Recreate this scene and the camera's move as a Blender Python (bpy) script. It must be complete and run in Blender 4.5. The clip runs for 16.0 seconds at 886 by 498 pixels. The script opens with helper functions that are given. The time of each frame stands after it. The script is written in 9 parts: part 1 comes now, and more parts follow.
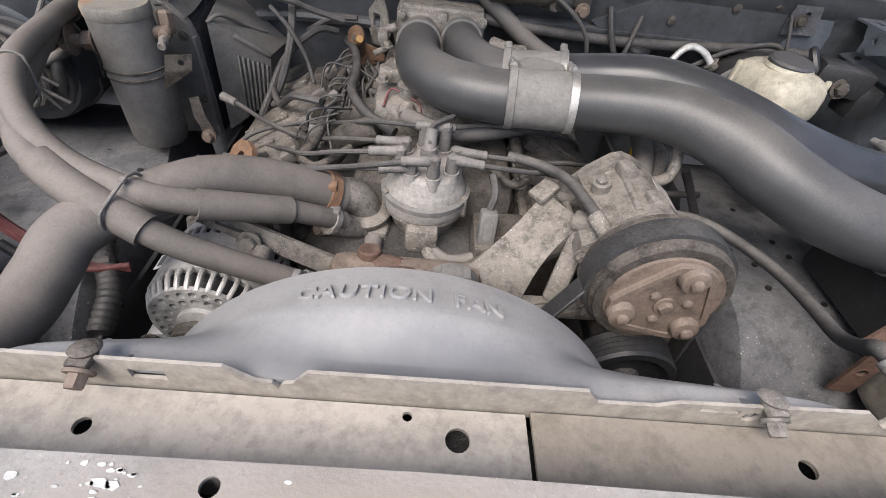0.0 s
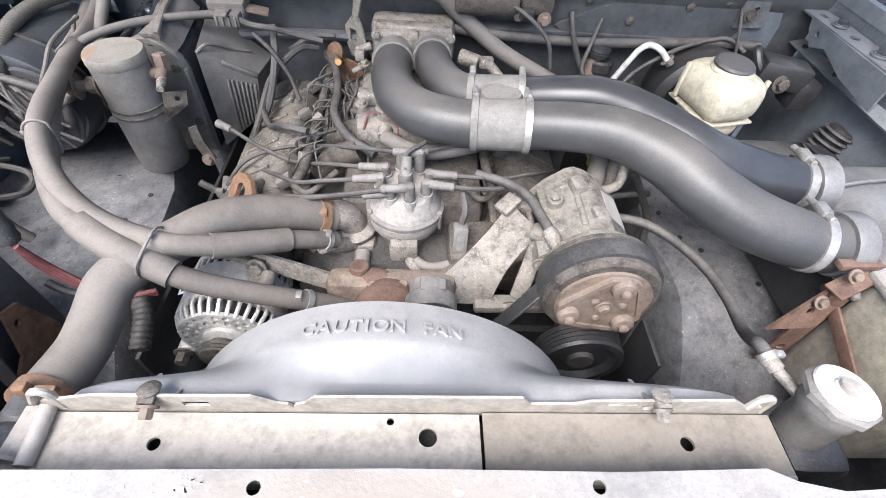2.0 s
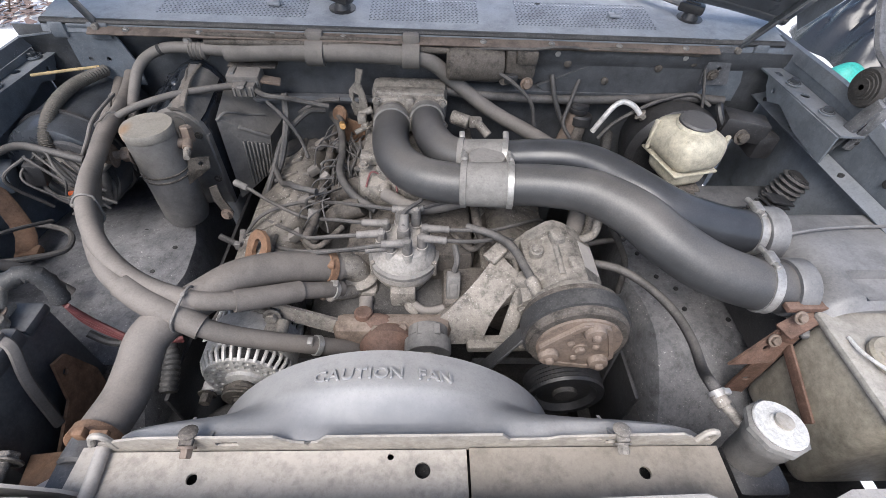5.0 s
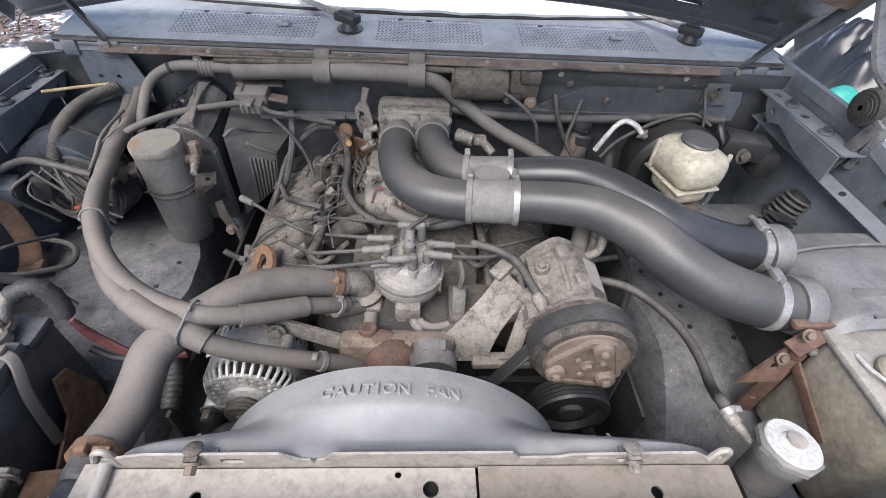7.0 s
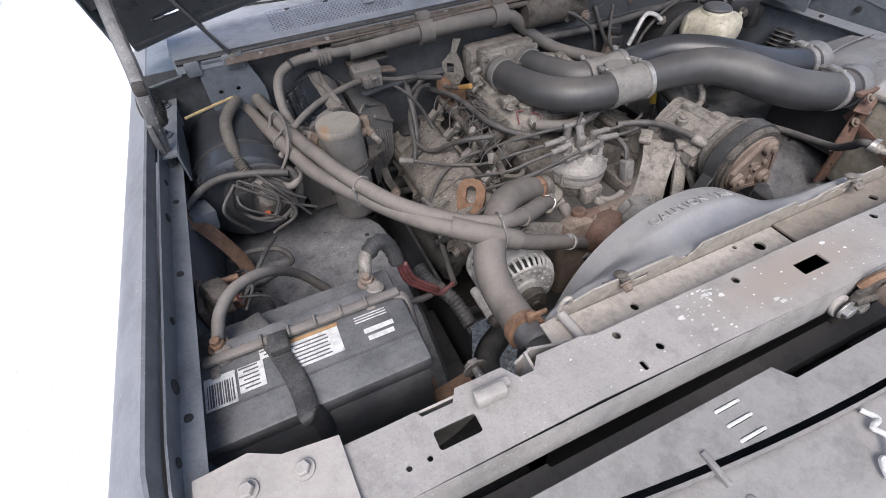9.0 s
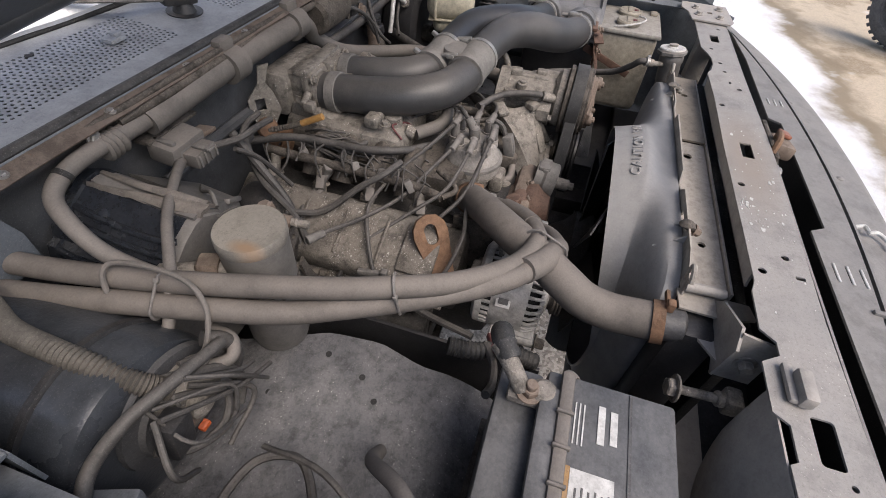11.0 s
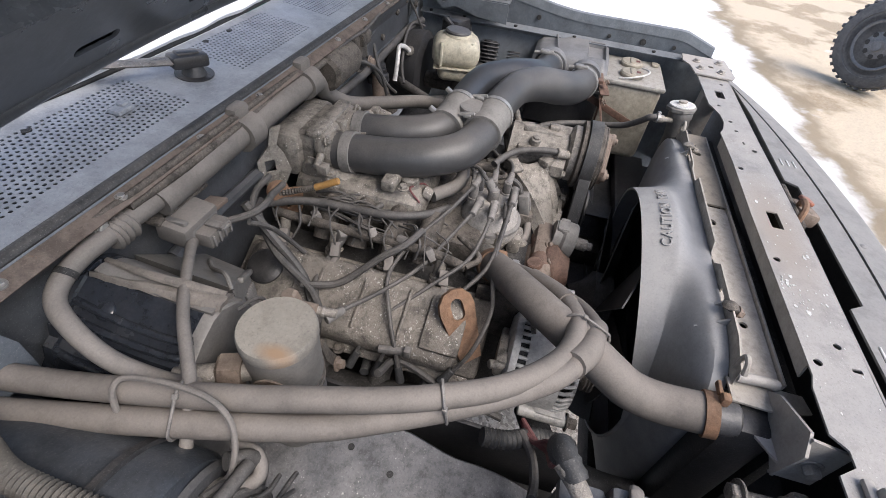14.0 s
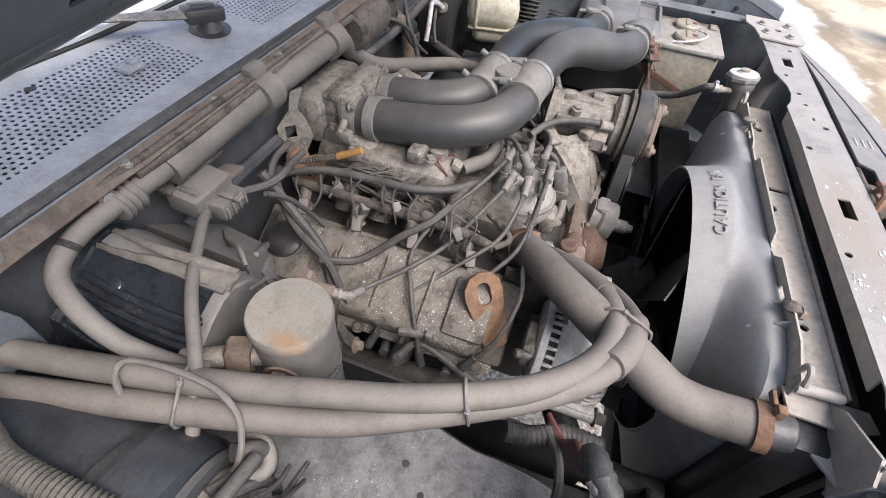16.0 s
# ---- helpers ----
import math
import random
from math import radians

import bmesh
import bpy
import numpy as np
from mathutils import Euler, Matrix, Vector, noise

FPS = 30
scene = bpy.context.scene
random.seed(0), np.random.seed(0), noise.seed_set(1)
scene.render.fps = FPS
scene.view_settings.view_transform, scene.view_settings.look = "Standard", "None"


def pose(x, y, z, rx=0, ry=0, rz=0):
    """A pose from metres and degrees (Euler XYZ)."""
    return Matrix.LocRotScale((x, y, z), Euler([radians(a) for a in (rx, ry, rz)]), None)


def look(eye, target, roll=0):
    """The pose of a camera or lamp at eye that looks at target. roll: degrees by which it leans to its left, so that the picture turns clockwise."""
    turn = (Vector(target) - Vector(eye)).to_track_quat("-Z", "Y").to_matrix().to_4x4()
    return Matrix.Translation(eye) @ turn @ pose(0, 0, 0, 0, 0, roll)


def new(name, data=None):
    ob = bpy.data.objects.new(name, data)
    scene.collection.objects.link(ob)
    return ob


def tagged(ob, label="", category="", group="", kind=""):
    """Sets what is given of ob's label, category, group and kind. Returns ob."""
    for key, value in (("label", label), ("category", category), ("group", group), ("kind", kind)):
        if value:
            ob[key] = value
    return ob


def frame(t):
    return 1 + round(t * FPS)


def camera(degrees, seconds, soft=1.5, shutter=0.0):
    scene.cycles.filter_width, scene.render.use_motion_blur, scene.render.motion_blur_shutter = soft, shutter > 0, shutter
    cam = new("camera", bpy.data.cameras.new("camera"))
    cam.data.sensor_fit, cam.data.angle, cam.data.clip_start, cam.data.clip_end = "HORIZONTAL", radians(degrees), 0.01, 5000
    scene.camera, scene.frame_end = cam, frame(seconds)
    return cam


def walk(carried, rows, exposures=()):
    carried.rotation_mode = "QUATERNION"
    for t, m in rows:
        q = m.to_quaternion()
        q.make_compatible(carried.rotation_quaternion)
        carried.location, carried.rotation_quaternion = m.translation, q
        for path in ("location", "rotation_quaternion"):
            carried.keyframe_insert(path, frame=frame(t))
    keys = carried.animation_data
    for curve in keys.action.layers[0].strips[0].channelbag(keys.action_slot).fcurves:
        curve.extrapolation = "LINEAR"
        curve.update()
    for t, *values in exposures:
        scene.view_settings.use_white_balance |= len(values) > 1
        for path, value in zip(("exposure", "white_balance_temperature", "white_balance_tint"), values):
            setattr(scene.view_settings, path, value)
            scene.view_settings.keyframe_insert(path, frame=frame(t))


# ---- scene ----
cam = camera(88.3, 16.0, soft=0.7)
PATH = [
    (0, (-0.0135, -0.0575, 1.2638), (0.0397, 0.6614, 0.5707), 7.97),
    (0.5, (0.0177, 0.0197, 1.2999), (0.0802, 0.5885, 0.4797), 8.83),
    (1, (0.0111, 0.1074, 1.3123), (0.0937, 0.6757, 0.4937), 7.33),
    (1.5, (0.0145, 0.0386, 1.3585), (0.0505, 0.6448, 0.5640), 4.12),
    (2, (0.0094, -0.0660, 1.3931), (0.0670, 0.5825, 0.6341), 5.46),
    (2.5, (0.0006, -0.1465, 1.4614), (0.0696, 0.5454, 0.7428), 5.47),
    (3, (0.0061, -0.1405, 1.4654), (0.0583, 0.5845, 0.7787), 4.53),
    (3.5, (0.0154, -0.1187, 1.4726), (0.0559, 0.5908, 0.7690), 3.87),
    (4, (0.0241, -0.1146, 1.4900), (0.0663, 0.5810, 0.7728), 3.46),
    (4.2, (0.0267, -0.1085, 1.4912), (0.0702, 0.5751, 0.7627), 3.26),
    (6.5, (0.0062, -0.0823, 1.4743), (0.0610, 0.6179, 0.7624), 4.07),
    (7, (0.0089, -0.0931, 1.4836), (0.0581, 0.6199, 0.7842), 3.83),
    (7.5, (-0.0163, -0.1421, 1.5051), (0.0197, 0.5749, 0.8090), 3.98),
    (8, (-0.2118, -0.2265, 1.4822), (-0.1802, 0.4905, 0.7859), 1.21),
    (8.2, (-0.2903, -0.2378, 1.4868), (-0.2575, 0.4763, 0.7875), -1.77),
    (10.3, (-0.8884, 0.0810, 1.4448), (-0.2741, 0.4101, 0.7275), 2.97),
    (10.5, (-0.8747, 0.1344, 1.4341), (-0.2408, 0.4306, 0.7196), 3.95),
    (11, (-0.8055, 0.3234, 1.4151), (-0.1291, 0.4914, 0.6979), 5.01),
    (11.5, (-0.7574, 0.4618, 1.3971), (-0.0475, 0.5626, 0.7000), 7.48),
    (12, (-0.6745, 0.4790, 1.3384), (0.0509, 0.5867, 0.6585), 9.56),
    (12.5, (-0.6622, 0.4829, 1.3328), (0.0174, 0.5655, 0.6038), 11.15),
    (13, (-0.7361, 0.4546, 1.4299), (-0.0377, 0.5616, 0.7222), 8.71),
    (13.5, (-0.7638, 0.4284, 1.4505), (-0.0538, 0.5445, 0.7558), 8.01),
    (14, (-0.7407, 0.4286, 1.4425), (-0.0217, 0.5601, 0.7601), 7.32),
    (14.5, (-0.7024, 0.4506, 1.4334), (0.0072, 0.6012, 0.7451), 6.31),
    (15, (-0.6976, 0.4515, 1.4246), (-0.0037, 0.6081, 0.7218), 6.08),
    (15.5, (-0.6988, 0.4464, 1.4192), (-0.0290, 0.6105, 0.6950), 6.50),
    (16, (-0.6922, 0.4429, 1.4192), (-0.0379, 0.6085, 0.6813), 6.80),
]
walk(cam, [(t, look(eye, target, roll)) for t, eye, target, roll in PATH],
     exposures=[(0, 0.84, 6600, 11), (0.7, 1.09, 6350, 10), (1.5, 1.56, 6300, 10), (2.0, 1.59, 6300, 10), (2.5, 0.99, 6300, 10), (8.2, 0.91, 6350, 11), (10.3, 0.18, 6650, 13), (11.0, 0.36, 6850, 13), (11.5, 0.70, 6800, 12),
                (12.0, 0.75, 6750, 12), (13.0, 1.21, 6550, 11), (13.6, 0.82, 6500, 11), (14.5, 0.77, 6550, 11), (15.5, 1.09, 6600, 12), (16, 1.13, 6600, 12)])

# ---- light: overcast winter day, hood up ----
world = bpy.data.worlds.new("sky")
scene.world = world
world.use_nodes = True
wn = world.node_tree
sky = wn.nodes.new("ShaderNodeTexSky")
sky.sky_type = "NISHITA"
sky.sun_disc = False
sky.sun_elevation, sky.sun_rotation = radians(53), radians(210)
sky.air_density, sky.dust_density, sky.ozone_density = 1.0, 3.2, 1.1
wn.links.new(sky.outputs[0], wn.nodes["Background"].inputs[0])
wn.nodes["Background"].inputs[1].default_value = 0.15
sun_data = bpy.data.lights.new("sun", "SUN")
sun_data.energy, sun_data.angle, sun_data.color = 1.75, radians(40), (1.0, 0.98, 0.955)
sun = new("sun", sun_data)
sun.matrix_world = look((-2.2, -3.4, 6.7), (0, 0.4, 0.9))

# ---- materials ----
def ramp(nt, fac, stops):
    n = nt.nodes.new("ShaderNodeValToRGB")
    el = n.color_ramp.elements
    while len(el) < len(stops):
        el.new(0.5)
    for e, (p, c) in zip(el, stops):
        e.position, e.color = p, (*c, 1)
    nt.links.new(fac, n.inputs[0])
    return n.outputs[0]


def noise_out(nt, vec, scale, detail=4, rough=0.6):
    n = nt.nodes.new("ShaderNodeTexNoise")
    n.inputs["Scale"].default_value, n.inputs["Detail"].default_value, n.inputs["Roughness"].default_value = scale, detail, rough
    nt.links.new(vec, n.inputs["Vector"])
    return n.outputs["Fac"]


def mixc(nt, fac, a, b):
    n = nt.nodes.new("ShaderNodeMix")
    n.data_type = "RGBA"
    for sock, v in ((n.inputs[0], fac), (n.inputs[6], a), (n.inputs[7], b)):
        if isinstance(v, (int, float)):
            sock.default_value = v
        elif isinstance(v, tuple):
            sock.default_value = (*v, 1)
        else:
            nt.links.new(v, sock)
    return n.outputs[2]


def math_out(nt, op, a, b):
    n = nt.nodes.new("ShaderNodeMath")
    n.operation = op
    for i, v in enumerate((a, b)):
        if isinstance(v, (int, float)):
            n.inputs[i].default_value = v
        else:
            nt.links.new(v, n.inputs[i])
    return n.outputs[0]


DUST = (0.305, 0.29, 0.272)


def mat(name, col, rough=0.7, metal=0.0, dust=0.4, dust_col=DUST, spots=0.0, spot_col=(0.16, 0.085, 0.045), grain=220, blotch=14,
        bump=0.25, vary=0.25, grime=0.35, speck=0.0, coat=0.0, grit=0.2):
    """A dusty used surface: base colour with fine grain, broad blotches, a film of settled dust, and stains."""
    m = bpy.data.materials.new(name)
    m.use_nodes = True
    nt = m.node_tree
    b = nt.nodes["Principled BSDF"]
    pos = nt.nodes.new("ShaderNodeNewGeometry")
    vec = pos.outputs["Position"]
    fine, broad, mid = noise_out(nt, vec, grain, 3), noise_out(nt, vec, blotch, 5), noise_out(nt, vec, blotch * 5, 5, 0.7)
    lo, hi = tuple(c * (1 - vary) for c in col), tuple(min(1, c * (1 + vary)) for c in col)
    c = mixc(nt, ramp(nt, mid, [(0.3, (0, 0, 0)), (0.7, (1, 1, 1))]), lo, hi)
    if dust:
        sep = nt.nodes.new("ShaderNodeSeparateXYZ")
        nt.links.new(pos.outputs["Normal"], sep.inputs[0])
        up = math_out(nt, "MULTIPLY_ADD", sep.outputs[2], 0.42)
        up.node.inputs[2].default_value = 0.52
        f = math_out(nt, "ADD", math_out(nt, "MULTIPLY", broad, 0.75), math_out(nt, "MULTIPLY", fine, 0.3))
        f = math_out(nt, "MULTIPLY", f, up)
        f = ramp(nt, f, [(max(0.0, 0.55 - 0.62 * dust), (0, 0, 0)), (min(1.0, 0.98 - 0.62 * dust), (1, 1, 1))])
        c = mixc(nt, math_out(nt, "MULTIPLY", f, min(1, 0.35 + dust * 0.65)), c, dust_col)
    if spots:
        s = ramp(nt, noise_out(nt, vec, blotch * 3.1, 6, 0.75), [(0.72 - 0.3 * spots, (0, 0, 0)), (0.80 - 0.3 * spots, (1, 1, 1))])
        c = mixc(nt, s, c, spot_col)
    if grime:
        gr = ramp(nt, noise_out(nt, vec, blotch * 2.3, 7, 0.72), [(0.36, (1, 1, 1)), (0.52, (0, 0, 0))])
        c = mixc(nt, math_out(nt, "MULTIPLY", gr, grime), c, tuple(0.25 * v for v in col))
    if speck:
        sp = ramp(nt, noise_out(nt, vec, 330, 2, 0.5), [(0.70 - 0.1 * speck, (0, 0, 0)), (0.74 - 0.1 * speck, (1, 1, 1))])
        c = mixc(nt, math_out(nt, "MULTIPLY", sp, ramp(nt, broad, [(0.45, (0, 0, 0)), (0.6, (1, 1, 1))])), c, (0.62, 0.60, 0.57))
    if grit and dust:
        # fine dark pits and pale grains caught in the dust
        pit = ramp(nt, noise_out(nt, vec, 300, 5, 0.75), [(0.33, (1, 1, 1)), (0.47, (0, 0, 0))])
        c = mixc(nt, math_out(nt, "MULTIPLY", pit, grit * 1.6), c, tuple(0.3 * v for v in col))
        grain_f = ramp(nt, noise_out(nt, vec, 520, 3, 0.7), [(0.58, (0, 0, 0)), (0.68, (1, 1, 1))])
        c = mixc(nt, math_out(nt, "MULTIPLY", grain_f, grit), c, tuple(min(0.7, 1.45 * v) for v in dust_col))
    nt.links.new(c, b.inputs["Base Color"])
    r = math_out(nt, "MULTIPLY_ADD", broad, 0.3)
    r.node.inputs[2].default_value = max(0.05, rough - 0.15)
    nt.links.new(r, b.inputs["Roughness"])
    b.inputs["Metallic"].default_value = metal
    b.inputs["Coat Weight"].default_value, b.inputs["Coat Roughness"].default_value = coat, 0.12
    if bump:
        bn = nt.nodes.new("ShaderNodeBump")
        bn.inputs["Strength"].default_value, bn.inputs["Distance"].default_value = bump, 0.0015
        nt.links.new(math_out(nt, "ADD", fine, mid), bn.inputs["Height"])
        nt.links.new(bn.outputs[0], b.inputs["Normal"])
    return m


M = {
    "alu": mat("dusty_cast_aluminium", (0.23, 0.213, 0.190), 0.62, 0.2, 0.50, dust_col=(0.352, 0.313, 0.276), grain=350, bump=0.7, spots=0.10, spot_col=(0.085, 0.075, 0.066), grime=0.75, speck=0.45, vary=0.3, blotch=20, grit=0.3),
    "alu_clean": mat("bare_aluminium", (0.62, 0.61, 0.59), 0.5, 0.2, 0.15, dust_col=(0.474, 0.44, 0.41), grain=300, grime=0.35, grit=0.15),
    "alu_case": mat("oxidised_aluminium_housing", (0.50, 0.49, 0.475), 0.5, 0.25, 0.30, dust_col=(0.44, 0.412, 0.385), grain=300, grime=0.45, grit=0.2),
    "steel": mat("dulled_steel_clamp", (0.40, 0.39, 0.375), 0.5, 0.6, 0.38, dust_col=(0.340, 0.315, 0.295), spots=0.12),
    "rubber": mat("dusty_rubber_hose", (0.082, 0.078, 0.073), 0.75, 0, 0.64, dust_col=(0.296, 0.265, 0.241), grain=420, bump=0.14, grime=0.22, vary=0.15, blotch=9, grit=0.08),
    "cover": mat("pitted_valve_cover", (0.165, 0.150, 0.130), 0.7, 0.15, 0.5, dust_col=(0.295, 0.262, 0.232), grain=350, bump=0.8, grime=0.7, speck=0.7, blotch=18, grit=0.3),
    "boot": mat("dusty_rubber_boot", (0.11, 0.105, 0.10), 0.75, 0.0, 0.6, dust_col=(0.309, 0.285, 0.265), grime=0.3),
    "snow": mat("rough_matt_white", (0.86, 0.87, 0.89), 0.8, 0.0, 0.0, bump=0.6, vary=0.05, grime=0.0),
    "plastic_dusty": mat("dust_filmed_black_plastic", (0.045, 0.047, 0.052), 0.40, 0, 0.44, dust_col=(0.205, 0.195, 0.188), vary=0.2, blotch=8),
    "plastic_film": mat("grey_blue_plastic_film", (0.036, 0.041, 0.049), 0.32, 0, 0.26, dust_col=(0.150, 0.150, 0.156), vary=0.2, blotch=8, coat=0.4),
    "case_dusty": mat("dust_greyed_black_plastic", (0.105, 0.102, 0.098), 0.5, 0, 0.6, dust_col=(0.280, 0.262, 0.245), vary=0.25, blotch=9, grime=0.3, grit=0.12),
    "flange": mat("rust_tinged_flange", (0.135, 0.105, 0.088), 0.75, 0.05, 0.40, dust_col=(0.245, 0.208, 0.182), spots=0.2, spot_col=(0.20, 0.125, 0.085), blotch=14, grime=0.5, grit=0.2),
    "ledge": mat("dusty_plastic_ledge", (0.09, 0.084, 0.077), 0.6, 0, 0.66, dust_col=(0.285, 0.252, 0.222)),
    "hose": mat("pale_dusty_hose", (0.094, 0.086, 0.078), 0.75, 0, 0.64, dust_col=(0.272, 0.239, 0.213), grain=420, bump=0.12, grime=0.26, vary=0.18, blotch=7, grit=0.09),
    "rust_dark": mat("dark_red_brown_rust", (0.13, 0.075, 0.055), 0.85, 0.1, 0.38, dust_col=(0.247, 0.185, 0.155), bump=0.5, vary=0.35, grime=0.4),
    "cap_white": mat("pitted_white_paint", (0.60, 0.59, 0.57), 0.6, 0.0, 0.2, spots=0.35, spot_col=(0.30, 0.27, 0.24), blotch=55, bump=0.4, grime=0.2),
    "cap_pale": mat("pale_chalky_distributor_cap", (0.31, 0.295, 0.275), 0.6, 0.0, 0.5, dust_col=(0.385, 0.352, 0.322), blotch=30, grime=0.35, grit=0.15),
    "support": mat("worn_grey_support_paint", (0.25, 0.246, 0.240), 0.55, 0.0, 0.66, dust_col=(0.380, 0.356, 0.335), spots=0.16, spot_col=(0.29, 0.225, 0.175), blotch=9, bump=0.3, grime=0.3, speck=0.3, vary=0.2),
    "rubber_dark": mat("black_rubber", (0.038, 0.038, 0.039), 0.6, 0, 0.22),
    "tube": mat("grey_plastic_intake_tube", (0.050, 0.051, 0.054), 0.44, 0, 0.42, dust_col=(0.232, 0.210, 0.192), bump=0.05, grain=420, blotch=5, vary=0.15, grime=0.2, grit=0.08),
    "tube_bare": mat("bare_black_tube_plastic", (0.034, 0.036, 0.041), 0.32, 0, 0.22, dust_col=(0.165, 0.158, 0.155), bump=0.04, grain=420, blotch=5, grime=0.15, grit=0.05),
    "airbox": mat("dust_caked_grey_plastic", (0.095, 0.096, 0.101), 0.45, 0, 0.55, dust_col=(0.300, 0.294, 0.292), blotch=7, bump=0.12, grime=0.35, grit=0.15),
    "collar": mat("dull_rubber_collar", (0.17, 0.165, 0.157), 0.75, 0, 0.5, dust_col=(0.278, 0.258, 0.243), bump=0.1),
    "shroud": mat("dusty_grey_shroud_plastic", (0.25, 0.255, 0.262), 0.5, 0, 0.60, dust_col=(0.412, 0.392, 0.375), blotch=5, bump=0.06, grime=0.22, vary=0.12, grit=0.12),
    "plastic": mat("black_plastic_dusty", (0.026, 0.026, 0.028), 0.42, 0, 0.27, dust_col=(0.196, 0.182, 0.17)),
    "plastic_clean": mat("black_gloss_plastic", (0.024, 0.028, 0.036), 0.24, 0, 0.14, dust_col=(0.130, 0.128, 0.132), bump=0.02, grime=0.1, coat=0.8, grit=0.05),
    "iron": mat("dirty_cast_iron", (0.085, 0.075, 0.065), 0.8, 0.2, 0.42, dust_col=(0.270, 0.236, 0.208), spots=0.24, bump=0.8, grain=260, grime=0.8, blotch=18, grit=0.3),
    "iron_dark": mat("oily_dark_iron", (0.045, 0.042, 0.04), 0.75, 0.1, 0.22, bump=0.6),
    "rust": mat("rusted_steel", (0.20, 0.115, 0.07), 0.85, 0.1, 0.35, dust_col=(0.319, 0.235, 0.18), bump=0.5, vary=0.35),
    "rust_dusty": mat("dusty_rusted_steel", (0.15, 0.11, 0.085), 0.85, 0.1, 0.55, dust_col=(0.319, 0.265, 0.225), bump=0.4, grime=0.5),
    "panel": mat("dusty_painted_steel_panel", (0.27, 0.262, 0.247), 0.6, 0.0, 0.80, dust_col=(0.422, 0.392, 0.365), spots=0.02, spot_col=(0.75, 0.73, 0.70), blotch=11, bump=0.2, grime=0.18, grit=0.1),
    "rad": mat("dusty_radiator_plate", (0.33, 0.307, 0.27), 0.65, 0.1, 0.62, dust_col=(0.484, 0.44, 0.395), spots=0.07, spot_col=(0.64, 0.60, 0.54), bump=0.25, blotch=18, grit=0.1),
    "rad_dark": mat("brown_radiator_plate", (0.21, 0.185, 0.15), 0.65, 0.1, 0.5, dust_col=(0.330, 0.29, 0.25), bump=0.2, grit=0.1),
    "body": mat("dark_blue_grey_paint", (0.118, 0.136, 0.158), 0.34, 0.0, 0.50, dust_col=(0.310, 0.316, 0.332), blotch=6, bump=0.05),
    "fender_top": mat("faded_speckled_paint", (0.150, 0.160, 0.178), 0.42, 0.0, 0.50, dust_col=(0.300, 0.306, 0.325), blotch=5, spots=0.06, spot_col=(0.36, 0.36, 0.37), bump=0.08, speck=0.1, grit=0.1),
    "grille": mat("weathered_grey_grille_paint", (0.20, 0.198, 0.192), 0.55, 0.0, 0.6, dust_col=(0.299, 0.282, 0.27), blotch=9, bump=0.15, grime=0.3, grit=0.12),
    "firewall": mat("dusty_firewall_paint", (0.062, 0.066, 0.073), 0.38, 0.0, 0.38, dust_col=(0.235, 0.228, 0.226), blotch=6, bump=0.2, grime=0.55),
    "apron": mat("dusty_inner_fender", (0.085, 0.089, 0.097), 0.46, 0.0, 0.54, dust_col=(0.310, 0.302, 0.304), blotch=19, bump=0.45, spots=0.22, spot_col=(0.33, 0.325, 0.32), vary=0.3, grime=0.5, speck=0.25, grit=0.25),
    "cowl": mat("grey_blue_cowl_paint", (0.285, 0.305, 0.335), 0.44, 0.0, 0.38, dust_col=(0.440, 0.445, 0.455), bump=0.05, blotch=6),
    "hood": mat("dark_hood_underside", (0.046, 0.051, 0.058), 0.30, 0.0, 0.16, dust_col=(0.150, 0.150, 0.156), bump=0.06, grime=0.2, coat=0.25),
    "resv": mat("yellowed_translucent_plastic", (0.52, 0.485, 0.385), 0.5, 0.0, 0.34, dust_col=(0.350, 0.305, 0.245), spots=0.12, spot_col=(0.36, 0.32, 0.24), blotch=18, bump=0.1, grime=0.3),
    "tank": mat("tan_bottle_plastic", (0.33, 0.30, 0.245), 0.55, 0.0, 0.35, dust_col=(0.288, 0.255, 0.215), bump=0.1),
    "tank_top": mat("tan_bottle_top", (0.36, 0.345, 0.315), 0.55, 0.0, 0.45, dust_col=(0.299, 0.272, 0.245), spots=0.06, spot_col=(0.5, 0.48, 0.45), bump=0.1),
    "battery": mat("dusty_battery_case", (0.050, 0.053, 0.058), 0.42, 0.0, 0.50, dust_col=(0.270, 0.268, 0.270), bump=0.1, grime=0.3, grit=0.1),
    "label": mat("white_paper_label", (0.66, 0.66, 0.65), 0.6, 0.0, 0.15, bump=0.05),
    "print": mat("dark_print", (0.09, 0.09, 0.095), 0.6, 0.0, 0.2),
    "white": mat("white_plastic", (0.66, 0.66, 0.64), 0.5, 0.0, 0.3, dust_col=(0.464, 0.43, 0.40)),
    "yellow": mat("yellow_plastic", (0.72, 0.46, 0.03), 0.45, 0.0, 0.1),
    "red": mat("faded_red_wire", (0.145, 0.045, 0.046), 0.6, 0.0, 0.42, dust_col=(0.24, 0.15, 0.14)),
    "orange": mat("orange_plastic", (0.70, 0.13, 0.03), 0.5, 0.0, 0.2),
    "faded_orange": mat("faded_orange_plastic", (0.34, 0.125, 0.075), 0.6, 0.0, 0.35),
    "straw": mat("straw_coloured_wood", (0.62, 0.46, 0.24), 0.6, 0.0, 0.1),
    "amber": mat("aged_amber_sleeve", (0.40, 0.22, 0.07), 0.6, 0.0, 0.25),
    "teal": mat("teal_plastic_sheet", (0.03, 0.30, 0.25), 0.5, 0.0, 0.05),
